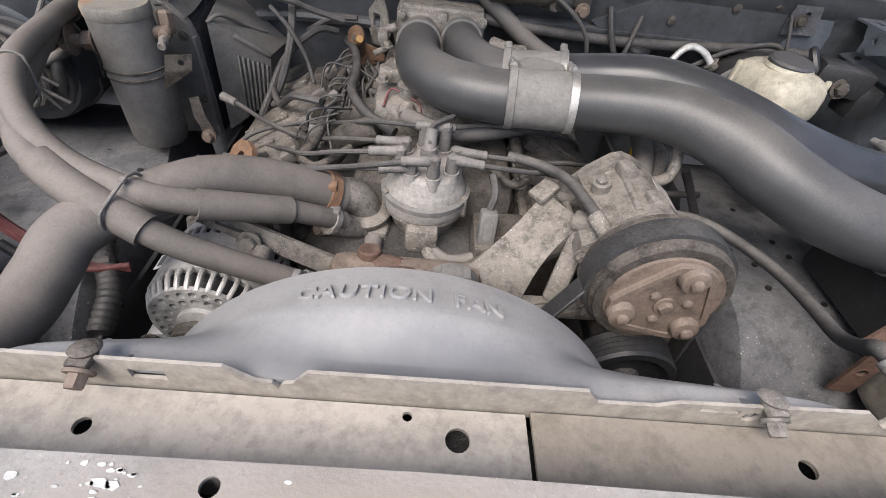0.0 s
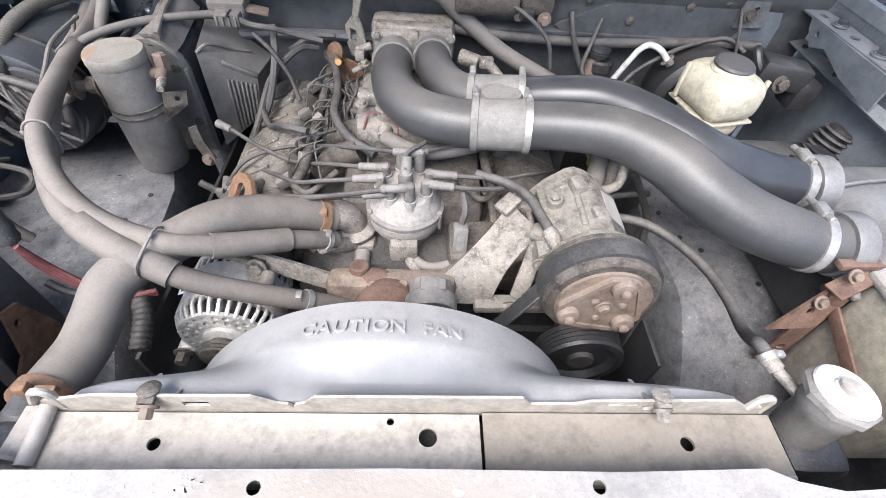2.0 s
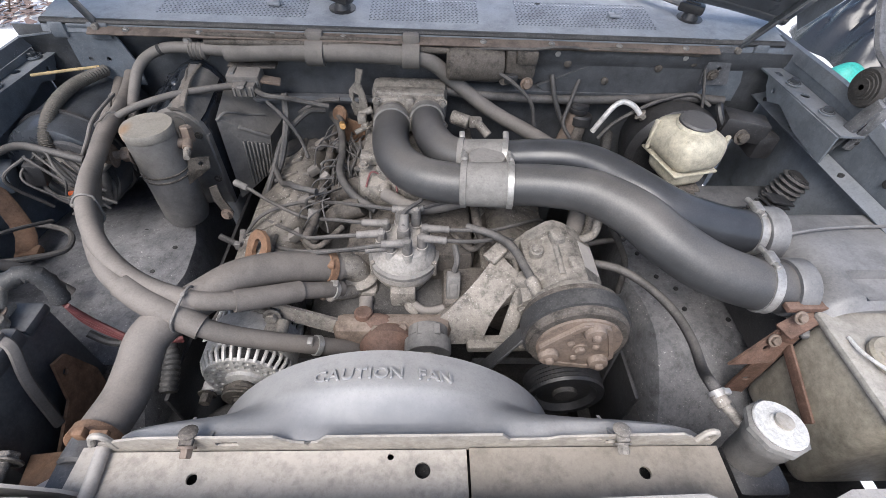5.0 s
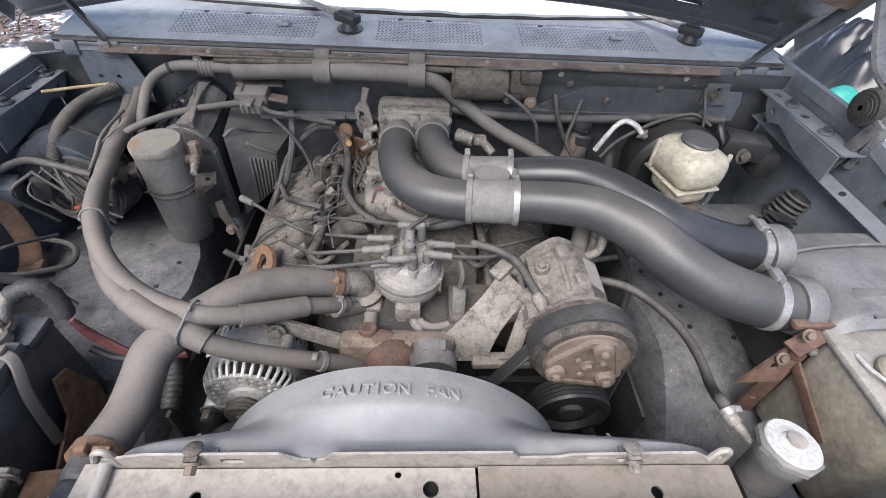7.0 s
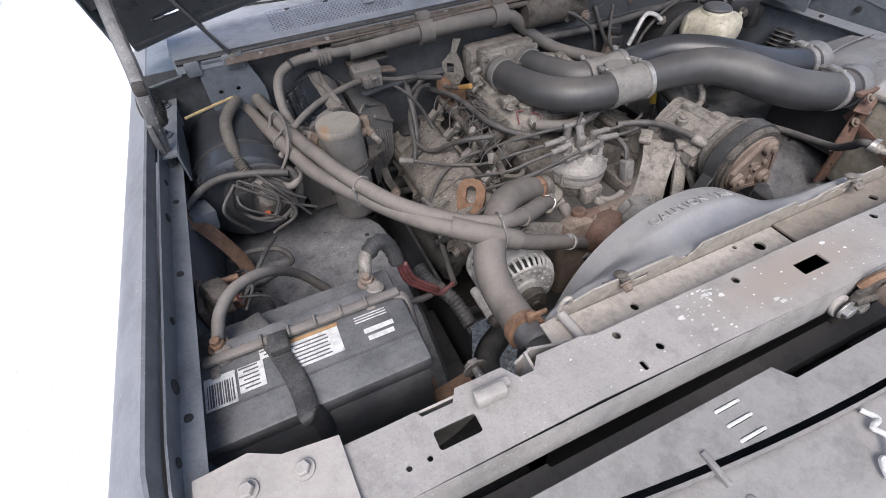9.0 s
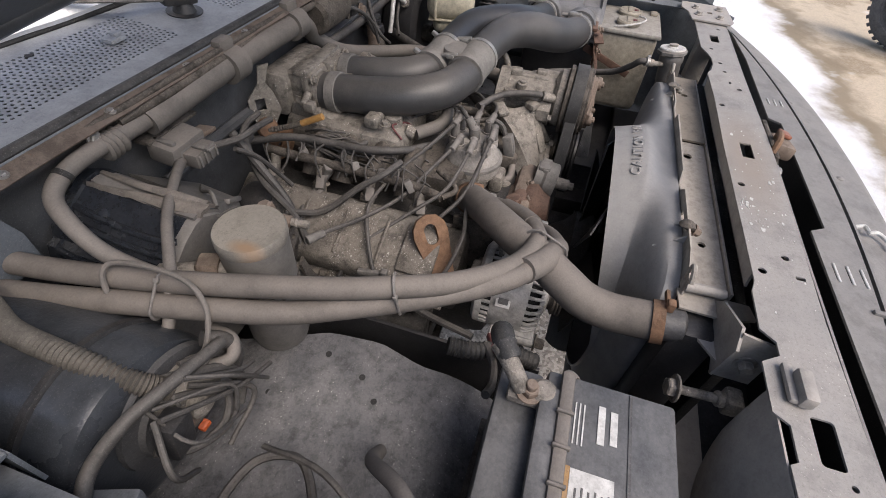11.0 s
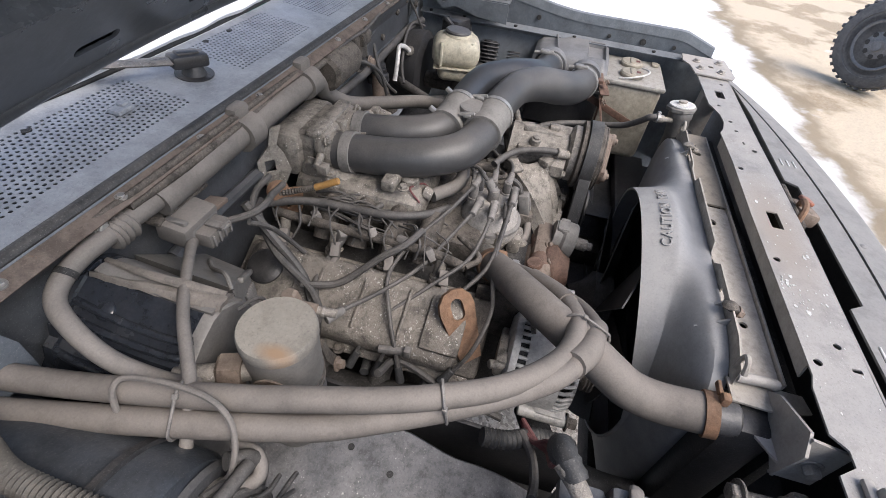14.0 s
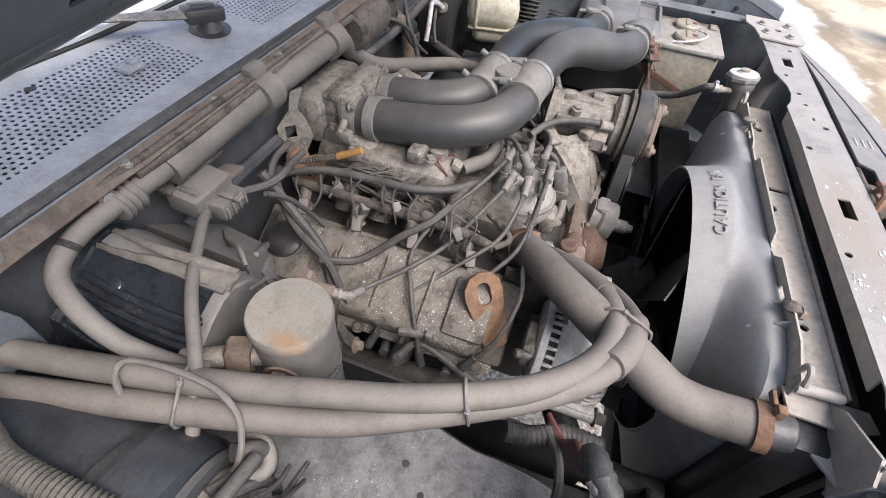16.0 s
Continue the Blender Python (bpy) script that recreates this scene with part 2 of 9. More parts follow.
    "wire": mat("dusty_plug_wire", (0.052, 0.050, 0.049), 0.65, 0.0, 0.46, dust_col=(0.232, 0.212, 0.196), grain=420, grime=0.4, bump=0.1),
    "loom": mat("faded_loom", (0.085, 0.078, 0.068), 0.7, 0.0, 0.4, dust_col=(0.262, 0.232, 0.200), grime=0.4),
    "tarp": mat("black_tarp", (0.018, 0.019, 0.022), 0.22, 0.0, 0.0, bump=0.2, grime=0.0),
    "tyre": mat("dusty_tyre", (0.085, 0.085, 0.087), 0.8, 0.0, 0.55, dust_col=(0.247, 0.235, 0.228), bump=0.3),
    "rim": mat("dusty_steel_rim", (0.13, 0.135, 0.145), 0.5, 0.2, 0.4, dust_col=(0.247, 0.235, 0.23), bump=0.1),
    "twig": mat("bare_brown_twigs", (0.10, 0.07, 0.05), 0.9, 0.0, 0.2),
    "litter": mat("brown_leaf_litter", (0.17, 0.115, 0.095), 0.9, 0.0, 0.25, dust_col=(0.30, 0.25, 0.23), blotch=4, vary=0.5),
    "core": mat("dark_radiator_core", (0.030, 0.030, 0.031), 0.7, 0.2, 0.1),
}


def tinted_patch(m, centre, size, col):
    """A patch of another colour with an uneven edge on an existing dusty surface."""
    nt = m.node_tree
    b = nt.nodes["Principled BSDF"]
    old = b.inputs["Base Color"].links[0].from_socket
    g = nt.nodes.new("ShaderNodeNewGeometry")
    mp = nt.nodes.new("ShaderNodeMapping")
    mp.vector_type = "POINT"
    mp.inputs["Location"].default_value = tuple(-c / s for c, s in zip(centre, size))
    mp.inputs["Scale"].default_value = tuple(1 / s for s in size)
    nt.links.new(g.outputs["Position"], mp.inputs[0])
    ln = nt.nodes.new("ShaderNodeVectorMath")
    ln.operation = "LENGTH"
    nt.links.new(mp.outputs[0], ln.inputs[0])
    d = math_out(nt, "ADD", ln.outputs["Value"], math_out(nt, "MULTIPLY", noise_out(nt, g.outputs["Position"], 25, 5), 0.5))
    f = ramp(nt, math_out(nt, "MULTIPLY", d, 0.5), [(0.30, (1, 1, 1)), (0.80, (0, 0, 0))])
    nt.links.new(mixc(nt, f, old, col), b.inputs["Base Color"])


tinted_patch(M["support"], (-0.030, 0.004, 1.0), (0.150, 0.040, 0.05), (0.300, 0.262, 0.228))
# darker blue-grey area across the front of the shroud crown
tinted_patch(M["shroud"], (-0.020, 0.128, 0.925), (0.185, 0.034, 0.10), (0.130, 0.136, 0.150))


def ground_material():
    m = bpy.data.materials.new("snow_and_wet_sand")
    m.use_nodes = True
    nt = m.node_tree
    b = nt.nodes["Principled BSDF"]
    g = nt.nodes.new("ShaderNodeNewGeometry")
    sep = nt.nodes.new("ShaderNodeSeparateXYZ")
    nt.links.new(g.outputs["Position"], sep.inputs[0])
    edge = noise_out(nt, g.outputs["Position"], 0.9, 6, 0.65)
    e2 = math_out(nt, "MULTIPLY_ADD", edge, 1.1)
    e2.node.inputs[2].default_value = -0.55
    # the sandy drive lies in front of the truck, snow round it and behind
    side = math_out(nt, "SUBTRACT", math_out(nt, "MULTIPLY", sep.outputs[0], 0.03), sep.outputs[1])
    side = math_out(nt, "ADD", math_out(nt, "ADD", side, -1.55), e2)
    near_edge = math_out(nt, "MULTIPLY_ADD", side, 0.2)
    near_edge.node.inputs[2].default_value = 0.5
    f = ramp(nt, near_edge, [(0.49, (0, 0, 0)), (0.53, (1, 1, 1))])
    wet = ramp(nt, near_edge, [(0.50, (0, 0, 0)), (0.52, (1, 1, 1)), (0.545, (1, 1, 1)), (0.575, (0, 0, 0))])
    rut = ramp(nt, noise_out(nt, g.outputs["Position"], 0.7, 5, 0.6), [(0.62, (0, 0, 0)), (0.66, (1, 1, 1))])
    f = math_out(nt, "SUBTRACT", f, math_out(nt, "MULTIPLY", rut, 0.8))
    sand = mixc(nt, ramp(nt, noise_out(nt, g.outputs["Position"], 1.3, 5), [(0.50, (0, 0, 0)), (0.58, (1, 1, 1))]), (0.64, 0.54, 0.41), (0.33, 0.255, 0.17))
    sand = mixc(nt, ramp(nt, noise_out(nt, g.outputs["Position"], 60, 4, 0.8), [(0.4, (0, 0, 0)), (0.7, (1, 1, 1))]), sand, (0.50, 0.42, 0.32))
    sand = mixc(nt, math_out(nt, "MULTIPLY", wet, 0.85), sand, (0.27, 0.215, 0.145))
    snow = mixc(nt, noise_out(nt, g.outputs["Position"], 9, 6, 0.7), (0.78, 0.79, 0.82), (0.88, 0.88, 0.89))
    litter = ramp(nt, noise_out(nt, g.outputs["Position"], 2.2, 8, 0.8), [(0.66, (0, 0, 0)), (0.72, (1, 1, 1))])
    snow = mixc(nt, litter, snow, (0.45, 0.41, 0.38))
    base = mixc(nt, f, snow, sand)
    # bare gravel in the lee of the truck
    vor = nt.nodes.new("ShaderNodeTexVoronoi")
    vor.inputs["Scale"].default_value = 105
    nt.links.new(g.outputs["Position"], vor.inputs["Vector"])
    sepc = nt.nodes.new("ShaderNodeSeparateColor")
    nt.links.new(vor.outputs["Color"], sepc.inputs[0])
    stones = mixc(nt, sepc.outputs[0], (0.17, 0.15, 0.13), (0.46, 0.42, 0.375))
    dist = nt.nodes.new("ShaderNodeVectorMath")
    dist.operation = "DISTANCE"
    dist.inputs[1].default_value = (0.0, 0.55, 0.0)
    nt.links.new(g.outputs["Position"], dist.inputs[0])
    near = math_out(nt, "ADD", dist.outputs["Value"], math_out(nt, "MULTIPLY", edge, 0.5))
    bare = ramp(nt, math_out(nt, "MULTIPLY", near, 0.4), [(0.44, (1, 1, 1)), (0.50, (0, 0, 0))])
    nt.links.new(mixc(nt, bare, base, stones), b.inputs["Base Color"])
    b.inputs["Roughness"].default_value = 0.85
    bn = nt.nodes.new("ShaderNodeBump")
    bn.inputs["Strength"].default_value, bn.inputs["Distance"].default_value = 0.8, 0.03
    nt.links.new(noise_out(nt, g.outputs["Position"], 14, 7, 0.7), bn.inputs["Height"])
    nt.links.new(bn.outputs[0], b.inputs["Normal"])
    return m


def glass_material():
    m = bpy.data.materials.new("windshield_glass")
    m.use_nodes = True
    b = m.node_tree.nodes["Principled BSDF"]
    b.inputs["Base Color"].default_value = (0.9, 0.95, 0.95, 1)
    b.inputs["Roughness"].default_value, b.inputs["Transmission Weight"].default_value, b.inputs["IOR"].default_value = 0.02, 1.0, 1.5
    return m


# ---- shape helpers: each gives (points, faces) in plan units; part() turns plan units into metres ----
UNIT = 0.92


def metres(p):
    return Vector((p[0] * UNIT, p[1] * UNIT, 1 + (p[2] - 1) * UNIT))


def join(*geos):
    pts, faces = [], []
    for v, f in geos:
        k = len(pts)
        pts.extend(v)
        faces.extend(tuple(i + k for i in face) for face in f)
    return pts, faces


def moved(geo, m):
    return [m @ Vector(v) for v in geo[0]], geo[1]


def frame_at(origin, axis, up=(0, 0, 1)):
    """A frame whose z runs along axis."""
    z = Vector(axis).normalized()
    u = Vector(up)
    if abs(u.normalized().dot(z)) > 0.98:
        u = Vector((0, 1, 0))
    x = u.cross(z).normalized()
    y = z.cross(x)
    m = Matrix((x, y, z)).transposed().to_4x4()
    m.translation = Vector(origin)
    return m


def box(c, s, bevel=0.004, rot=(0, 0, 0), seg=2, taper=1.0):
    bm = bmesh.new()
    bmesh.ops.create_cube(bm, size=1)
    for v in bm.verts:
        k = taper if v.co.z > 0 else 1.0
        v.co = Vector((v.co.x * s[0] * k, v.co.y * s[1] * k, v.co.z * s[2]))
    if bevel:
        bmesh.ops.bevel(bm, geom=bm.edges[:], offset=min(bevel, 0.45 * min(s)), segments=seg, profile=0.5, affect="EDGES")
    m = pose(*c, *rot)
    bm.verts.index_update()
    out = [m @ v.co for v in bm.verts], [tuple(v.index for v in f.verts) for f in bm.faces]
    bm.free()
    return out


def lathe(profile, origin=(0, 0, 0), axis=(0, 0, 1), seg=28, squash=1.0):
    """Profile rows (radius, height) turned about the axis, closed at both ends."""
    m = frame_at(origin, axis)
    pts, faces = [], []
    n = len(profile)
    for r, h in profile:
        for i in range(seg):
            a = 2 * math.pi * i / seg
            pts.append(m @ Vector((r * math.cos(a), r * squash * math.sin(a), h)))
    for j in range(n - 1):
        for i in range(seg):
            k = (i + 1) % seg
            faces.append((j * seg + i, j * seg + k, (j + 1) * seg + k, (j + 1) * seg + i))
    faces.append(tuple(range(seg - 1, -1, -1)))
    faces.append(tuple((n - 1) * seg + i for i in range(seg)))
    return pts, faces


def rod(a, b, r, r2=None, seg=14):
    a, b = Vector(a), Vector(b)
    h, r2 = (b - a).length, r if r2 is None else r2
    e = min(r, r2, h / 2) * 0.15
    return lathe([(r - e, 0), (r, e), (r2, h - e), (r2 - e, h)], a, b - a, seg)


def spline(points, n=8):
    """Catmull-Rom through the points."""
    p = [Vector(q) for q in points]
    if len(p) < 3:
        return [p[0].lerp(p[-1], i / n) for i in range(n + 1)]
    p = [2 * p[0] - p[1]] + p + [2 * p[-1] - p[-2]]
    out = []
    for i in range(1, len(p) - 2):
        for k in range(n):
            t = k / n
            a, b, c, d = p[i - 1], p[i], p[i + 1], p[i + 2]
            out.append(0.5 * (2 * b + (c - a) * t + (2 * a - 5 * b + 4 * c - d) * t * t + (3 * b - a - 3 * c + d) * t * t * t))
    return out + [p[-2]]


def tube(points, r, seg=14, n=8, ribs=0, rib=0.0, squash=1.0):
    """A hose along a smooth line. r: one radius or one for each given point. ribs: rings all along it."""
    line = spline(points, n)
    m = len(line)
    radii = [r] * m if isinstance(r, (int, float)) else list(np.interp(np.linspace(0, len(points) - 1, m), range(len(points)), r))
    if ribs:
        fine, rr = [], []
        for i in range(ribs * 2 + 1):
            t = i / (ribs * 2) * (m - 1)
            k = min(int(t), m - 2)
            fine.append(line[k].lerp(line[k + 1], t - k))
            rr.append(radii[min(k, m - 1)] + (rib if i % 2 else 0))
        line, radii, m = fine, rr, len(fine)
    pts, faces = [], []
    up = Vector((0, 0, 1))
    t0 = (line[1] - line[0]).normalized()
    if abs(t0.z) > 0.95:
        up = Vector((0, 1, 0))
    x = up.cross(t0).normalized()
    for i, p in enumerate(line):
        t = (line[min(i + 1, m - 1)] - line[max(i - 1, 0)]).normalized()
        x = (x - t * x.dot(t)).normalized()
        y = t.cross(x)
        for k in range(seg):
            a = 2 * math.pi * k / seg
            pts.append(p + (x * math.cos(a) + y * math.sin(a) * squash) * radii[i])
    for j in range(m - 1):
        for i in range(seg):
            k = (i + 1) % seg
            faces.append((j * seg + i, j * seg + k, (j + 1) * seg + k, (j + 1) * seg + i))
    faces.append(tuple(range(seg - 1, -1, -1)))
    faces.append(tuple((m - 1) * seg + i for i in range(seg)))
    return pts, faces


def band(points, at, r, width, thick=0.0025, seg=24):
    """A clamp band round a hose at the share `at` of its line."""
    line = spline(points, 16)
    k = min(max(int(at * (len(line) - 1)), 1), len(line) - 2)
    d = (line[k + 1] - line[k - 1]).normalized()
    p = line[k] - d * width / 2
    return lathe([(r - 0.002, 0), (r + thick, 0.0005), (r + thick, width - 0.0005), (r - 0.002, width)], p, d, seg)


def plate(outline, holes=(), thick=0.003, m=None):
    """A sheet with real holes: outline and holes in its own x, y; thickness along z, downwards from 0."""
    from mathutils.geometry import tessellate_polygon
    loops = [[Vector((x, y, 0)) for x, y in ring] for ring in (outline, *holes)]
    flat = [v for ring in loops for v in ring]
    tris = tessellate_polygon(loops)
    n = len(flat)
    pts = [v.copy() for v in flat] + [v - Vector((0, 0, thick)) for v in flat]
    faces = []
    for a, b, c in tris:
        up = (flat[b] - flat[a]).cross(flat[c] - flat[a]).z > 0
        t = (a, b, c) if up else (c, b, a)
        faces += [t, tuple(i + n for i in reversed(t))]
    k = 0
    for ring in loops:
        for i in range(len(ring)):
            a, b = k + i, k + (i + 1) % len(ring)
            faces.append((a, b, b + n, a + n))
        k += len(ring)
    m = m or Matrix.Identity(4)
    return [m @ p for p in pts], faces


def ring2(cx, cy, r, n=12, ry=None):
    return [(cx + r * math.cos(2 * math.pi * i / n), cy + (ry or r) * math.sin(2 * math.pi * i / n)) for i in range(n)]


def rect2(cx, cy, w, h, r=0.0):
    if not r:
        return [(cx - w / 2, cy - h / 2), (cx + w / 2, cy - h / 2), (cx + w / 2, cy + h / 2), (cx - w / 2, cy + h / 2)]
    out = []
    for sx, sy, a0 in ((1, 1, 0), (-1, 1, 90), (-1, -1, 180), (1, -1, 270)):
        for k in range(4):
            a = radians(a0 + 30 * k)
            out.append((cx + sx * (w / 2 - r) + r * math.cos(a), cy + sy * (h / 2 - r) + r * math.sin(a)))
    return out


def grid(fn, nu, nv, thick=0.0):
    """A sheet from fn(u, v) over the unit square, with a second face thick below it."""
    pts = [Vector(fn(i / nu, j / nv)) for j in range(nv + 1) for i in range(nu + 1)]
    faces = [(j * (nu + 1) + i, j * (nu + 1) + i + 1, (j + 1) * (nu + 1) + i + 1, (j + 1) * (nu + 1) + i) for j in range(nv) for i in range(nu)]
    if thick:
        normals = [Vector((0, 0, 0)) for _ in pts]
        for f in faces:
            nn = (pts[f[1]] - pts[f[0]]).cross(pts[f[3]] - pts[f[0]])
            for i in f:
                normals[i] += nn
        k = len(pts)
        low = [p - n.normalized() * thick for p, n in zip(pts, normals)]
        rim = [i for i in range(nu + 1)] + [(j + 1) * (nu + 1) - 1 for j in range(1, nv + 1)] + [nv * (nu + 1) + i for i in range(nu - 1, -1, -1)] + [j * (nu + 1) for j in range(nv - 1, 0, -1)]
        faces = faces + [tuple(i + k for i in reversed(f)) for f in faces]
        faces += [(rim[i], rim[i - 1], rim[i - 1] + k, rim[i] + k) for i in range(len(rim))]
        pts = pts + low
    return pts, faces


def hexbolt(p, axis, r=0.008, h=0.008, washer=True):
    m = frame_at(p, axis)
    g = [lathe([(r * 0.95, 0), (r, h * 0.15), (r, h * 0.85), (r * 0.85, h)], p, axis, 6)]
    if washer:
        g.append(lathe([(r * 1.45, -0.001), (r * 1.5, 0.0005), (r * 1.45, 0.0018)], p, axis, 18))
    return join(*g)


def link(name, geo, material, parent, smooth=True):
    base = parent["base"] if parent is not None else None
    me = bpy.data.meshes.new(name)
    off = Vector(base) if base is not None else Vector((0, 0, 0))
    me.from_pydata([tuple(metres(v) - off) for v in geo[0]], [], geo[1])
    me.materials.append(material)
    bm = bmesh.new()
    bm.from_mesh(me)
    bmesh.ops.recalc_face_normals(bm, faces=bm.faces[:])
    bm.to_mesh(me)
    bm.free()
    if smooth:
        for p in me.polygons:
            p.use_smooth = True
        me.set_sharp_from_angle(angle=radians(38))
    me.update()
    return new(name, me)


def thing(name, base, label, category, group="", kind=""):
    """An empty at the thing's base, under which its parts go."""
    ob = new(name)
    ob.empty_display_size = 0.02
    ob.location = metres(base)
    ob["base"] = tuple(metres(base))
    return tagged(ob, label, category, group, kind)


def part(name, geo, material, parent, label="", smooth=True):
    ob = link(name, geo, material, parent, smooth)
    ob.parent = parent
    ob["base"] = parent["base"]
    if label:
        ob["label"] = label
    return ob


def solo(name, geo, material, label, category, group="", kind="", smooth=True, base=None):
    """A thing that is one mesh, with its origin at its own base."""
    vs = [metres(v) for v in geo[0]]
    lo = Vector((sum(v.x for v in vs) / len(vs), sum(v.y for v in vs) / len(vs), min(v.z for v in vs)))
    holder = {"base": tuple(lo)}
    ob = link(name, geo, material, holder, smooth)
    ob.location = lo
    ob["base"] = tuple(lo)
    return tagged(ob, label, category, group, kind)

# ---- the ground and what stands beyond the truck ----
def ground_sheet():
    def fn(u, v):
        x, y = (u - 0.5), (v - 0.5)
        x, y = 400 * x * abs(x) * 2 + 6 * x, 400 * y * abs(y) * 2 + 6 * y
        z = 0.03 * noise.noise((x * 0.8, y * 0.8, 0)) if abs(x) < 12 and abs(y) < 12 else 0.0
        return x, y, z - 0.02
    g = grid(fn, 90, 90)
    me = bpy.data.meshes.new("ground")
    me.from_pydata([tuple(p) for p in g[0]], [], g[1])
    me.materials.append(ground_material())
    for p in me.polygons:
        p.use_smooth = True
    return tagged(new("ground", me), "trampled snow giving way to wet sandy drive", "ground", kind="structure")


ground_sheet()


def parked_wheel():
    c = Vector((4.30, -2.32, 0.372))
    inv = lambda p: (p[0] / UNIT, p[1] / UNIT, 1 + (p[2] - 1) / UNIT)
    ax = Vector((-0.62, 0.78, 0))
    root = thing("parked_wheel", inv((c.x, c.y, 0)), "off-road wheel with chunky black tyre on sandy ground", "wheel")
    cu = inv(c)
    k = 0.88 / UNIT
    prof = [(0.219 * k, -0.11 * k), (0.346 * k, -0.125 * k), (0.398 * k, -0.11 * k), (0.416 * k, -0.07 * k), (0.416 * k, 0.07 * k), (0.398 * k, 0.11 * k), (0.346 * k, 0.125 * k), (0.219 * k, 0.11 * k)]
    part("tyre", lathe(prof, cu, ax, 48), M["tyre"], root)
    rim = lathe([(0.225 * k, 0.095 * k), (0.236 * k, 0.120 * k), (0.228 * k, 0.128 * k), (0.212 * k, 0.122 * k), (0.200 * k, 0.112 * k), (0.150 * k, 0.114 * k), (0.075 * k, 0.122 * k), (0.055 * k, 0.130 * k), (0.045 * k, 0.155 * k)], cu, ax, 40)
    rim_part = part("rim", rim, M["rim"], root, "dusty grey steel rim")
    fm = frame_at(cu, ax)
    for i in range(8):
        a = 2 * math.pi * i / 8
        p = fm @ Vector((0.105 * k * math.cos(a), 0.105 * k * math.sin(a), 0.112 * k))
        part("rim_hole", lathe([(0.024 * k, -0.004 * k), (0.024 * k, 0.008 * k), (0.018 * k, 0.009 * k)], p, ax, 12), M["core"], rim_part)
    part("sidewall_ring", lathe([(0.300 * k, 0.117 * k), (0.305 * k, 0.128 * k), (0.335 * k, 0.128 * k), (0.340 * k, 0.117 * k)], cu, ax, 48), M["tyre"], root)
    m = frame_at(cu, ax)
    for i in range(34):
        a = 2 * math.pi * i / 34
        for s in (-1, 1):
            p = m @ Vector((0.418 * k * math.cos(a + s * 0.045), 0.418 * k * math.sin(a + s * 0.045), s * 0.065 * k))
            d = (p - Vector(cu)).normalized()
            f = frame_at(p, ax, d)
            g = box((0, 0, 0), (0.035 * k, 0.022 * k, 0.07 * k), 0.003, seg=1)
            part("tread_block", moved(g, f), M["tyre"], root)


parked_wheel()


def tarp_heap():
    cx, cy = 3.60, 3.60
    def fn(u, v):
        a, r = u * 2 * math.pi, v
        rr = 0.52 * r * (1 + 0.12 * math.sin(3 * a + 1) + 0.05 * math.sin(7 * a))
        x, y = cx + rr * math.cos(a) * 0.9, cy + rr * math.sin(a) * 1.2
        h = -0.25 + (0.60 * (1 - r ** 2.2) ** 0.7 if r < 1 else 0.0)
        fold = 0.11 * abs(noise.noise((x * 2.3 + y * 1.5, y * 4.6 - x, 1.3))) + 0.06 * abs(noise.noise((x * 5 + y * 3, y * 11 - x * 4, 4)))
        return x, y, h + fold * 1.6 * (1 - r * 0.6)
    g = grid(fn, 90, 40)
    inv = ([((p[0]) / UNIT, p[1] / UNIT, 1 + (p[2] - 1) / UNIT) for p in g[0]], g[1])
    solo("tarp_mound", inv, M["tarp"], "heap under a creased black tarpaulin in the snow", "tarpaulin")
    def fn2(u, v):
        x, y = 2.98 + 0.42 * u, 2.86 + 0.36 * v
        z = -0.22 + 0.36 * math.sin(math.pi * min(1, max(0, 0.1 + 0.8 * v))) * (0.8 + 0.2 * math.sin(u * 5)) + 0.03 * noise.noise((x * 5, y * 5, 0))
        return x / UNIT, y / UNIT, 1 + (z - 1) / UNIT
    solo("teal_tub", grid(fn2, 24, 20, 0.01), M["teal"], "teal plastic sheet heaped on the snow", "plastic sheet")


tarp_heap()


def brush():
    rnd = random.Random(4)
    geos = []
    for _ in range(1500):
        x, y = rnd.uniform(-6.8, -3.1), rnd.uniform(3.75, 7.5)
        if noise.noise((x * 1.3, y * 1.3, 2)) < -0.12:
            continue
        p = Vector((x, y, 0))
        d = Vector((rnd.uniform(-1, 1), rnd.uniform(-1, 1), 0.35)).normalized()
        pts = [p]
        for k in range(3):
            d = (d + Vector((rnd.uniform(-0.5, 0.5), rnd.uniform(-0.5, 0.5), rnd.uniform(-0.4, 0.2)))).normalized()
            pts.append(pts[-1] + d * rnd.uniform(0.06, 0.16))
        pts = [(q.x / UNIT, q.y / UNIT, 1 + (q.z - 1) / UNIT) for q in pts]
        geos.append(tube(pts, [0.008, 0.006, 0.004, 0.002], 4, 2))
    solo("brushwood", join(*geos), M["twig"], "bare brown brushwood poking out of the snow", "brush", kind="stuff")


brush()


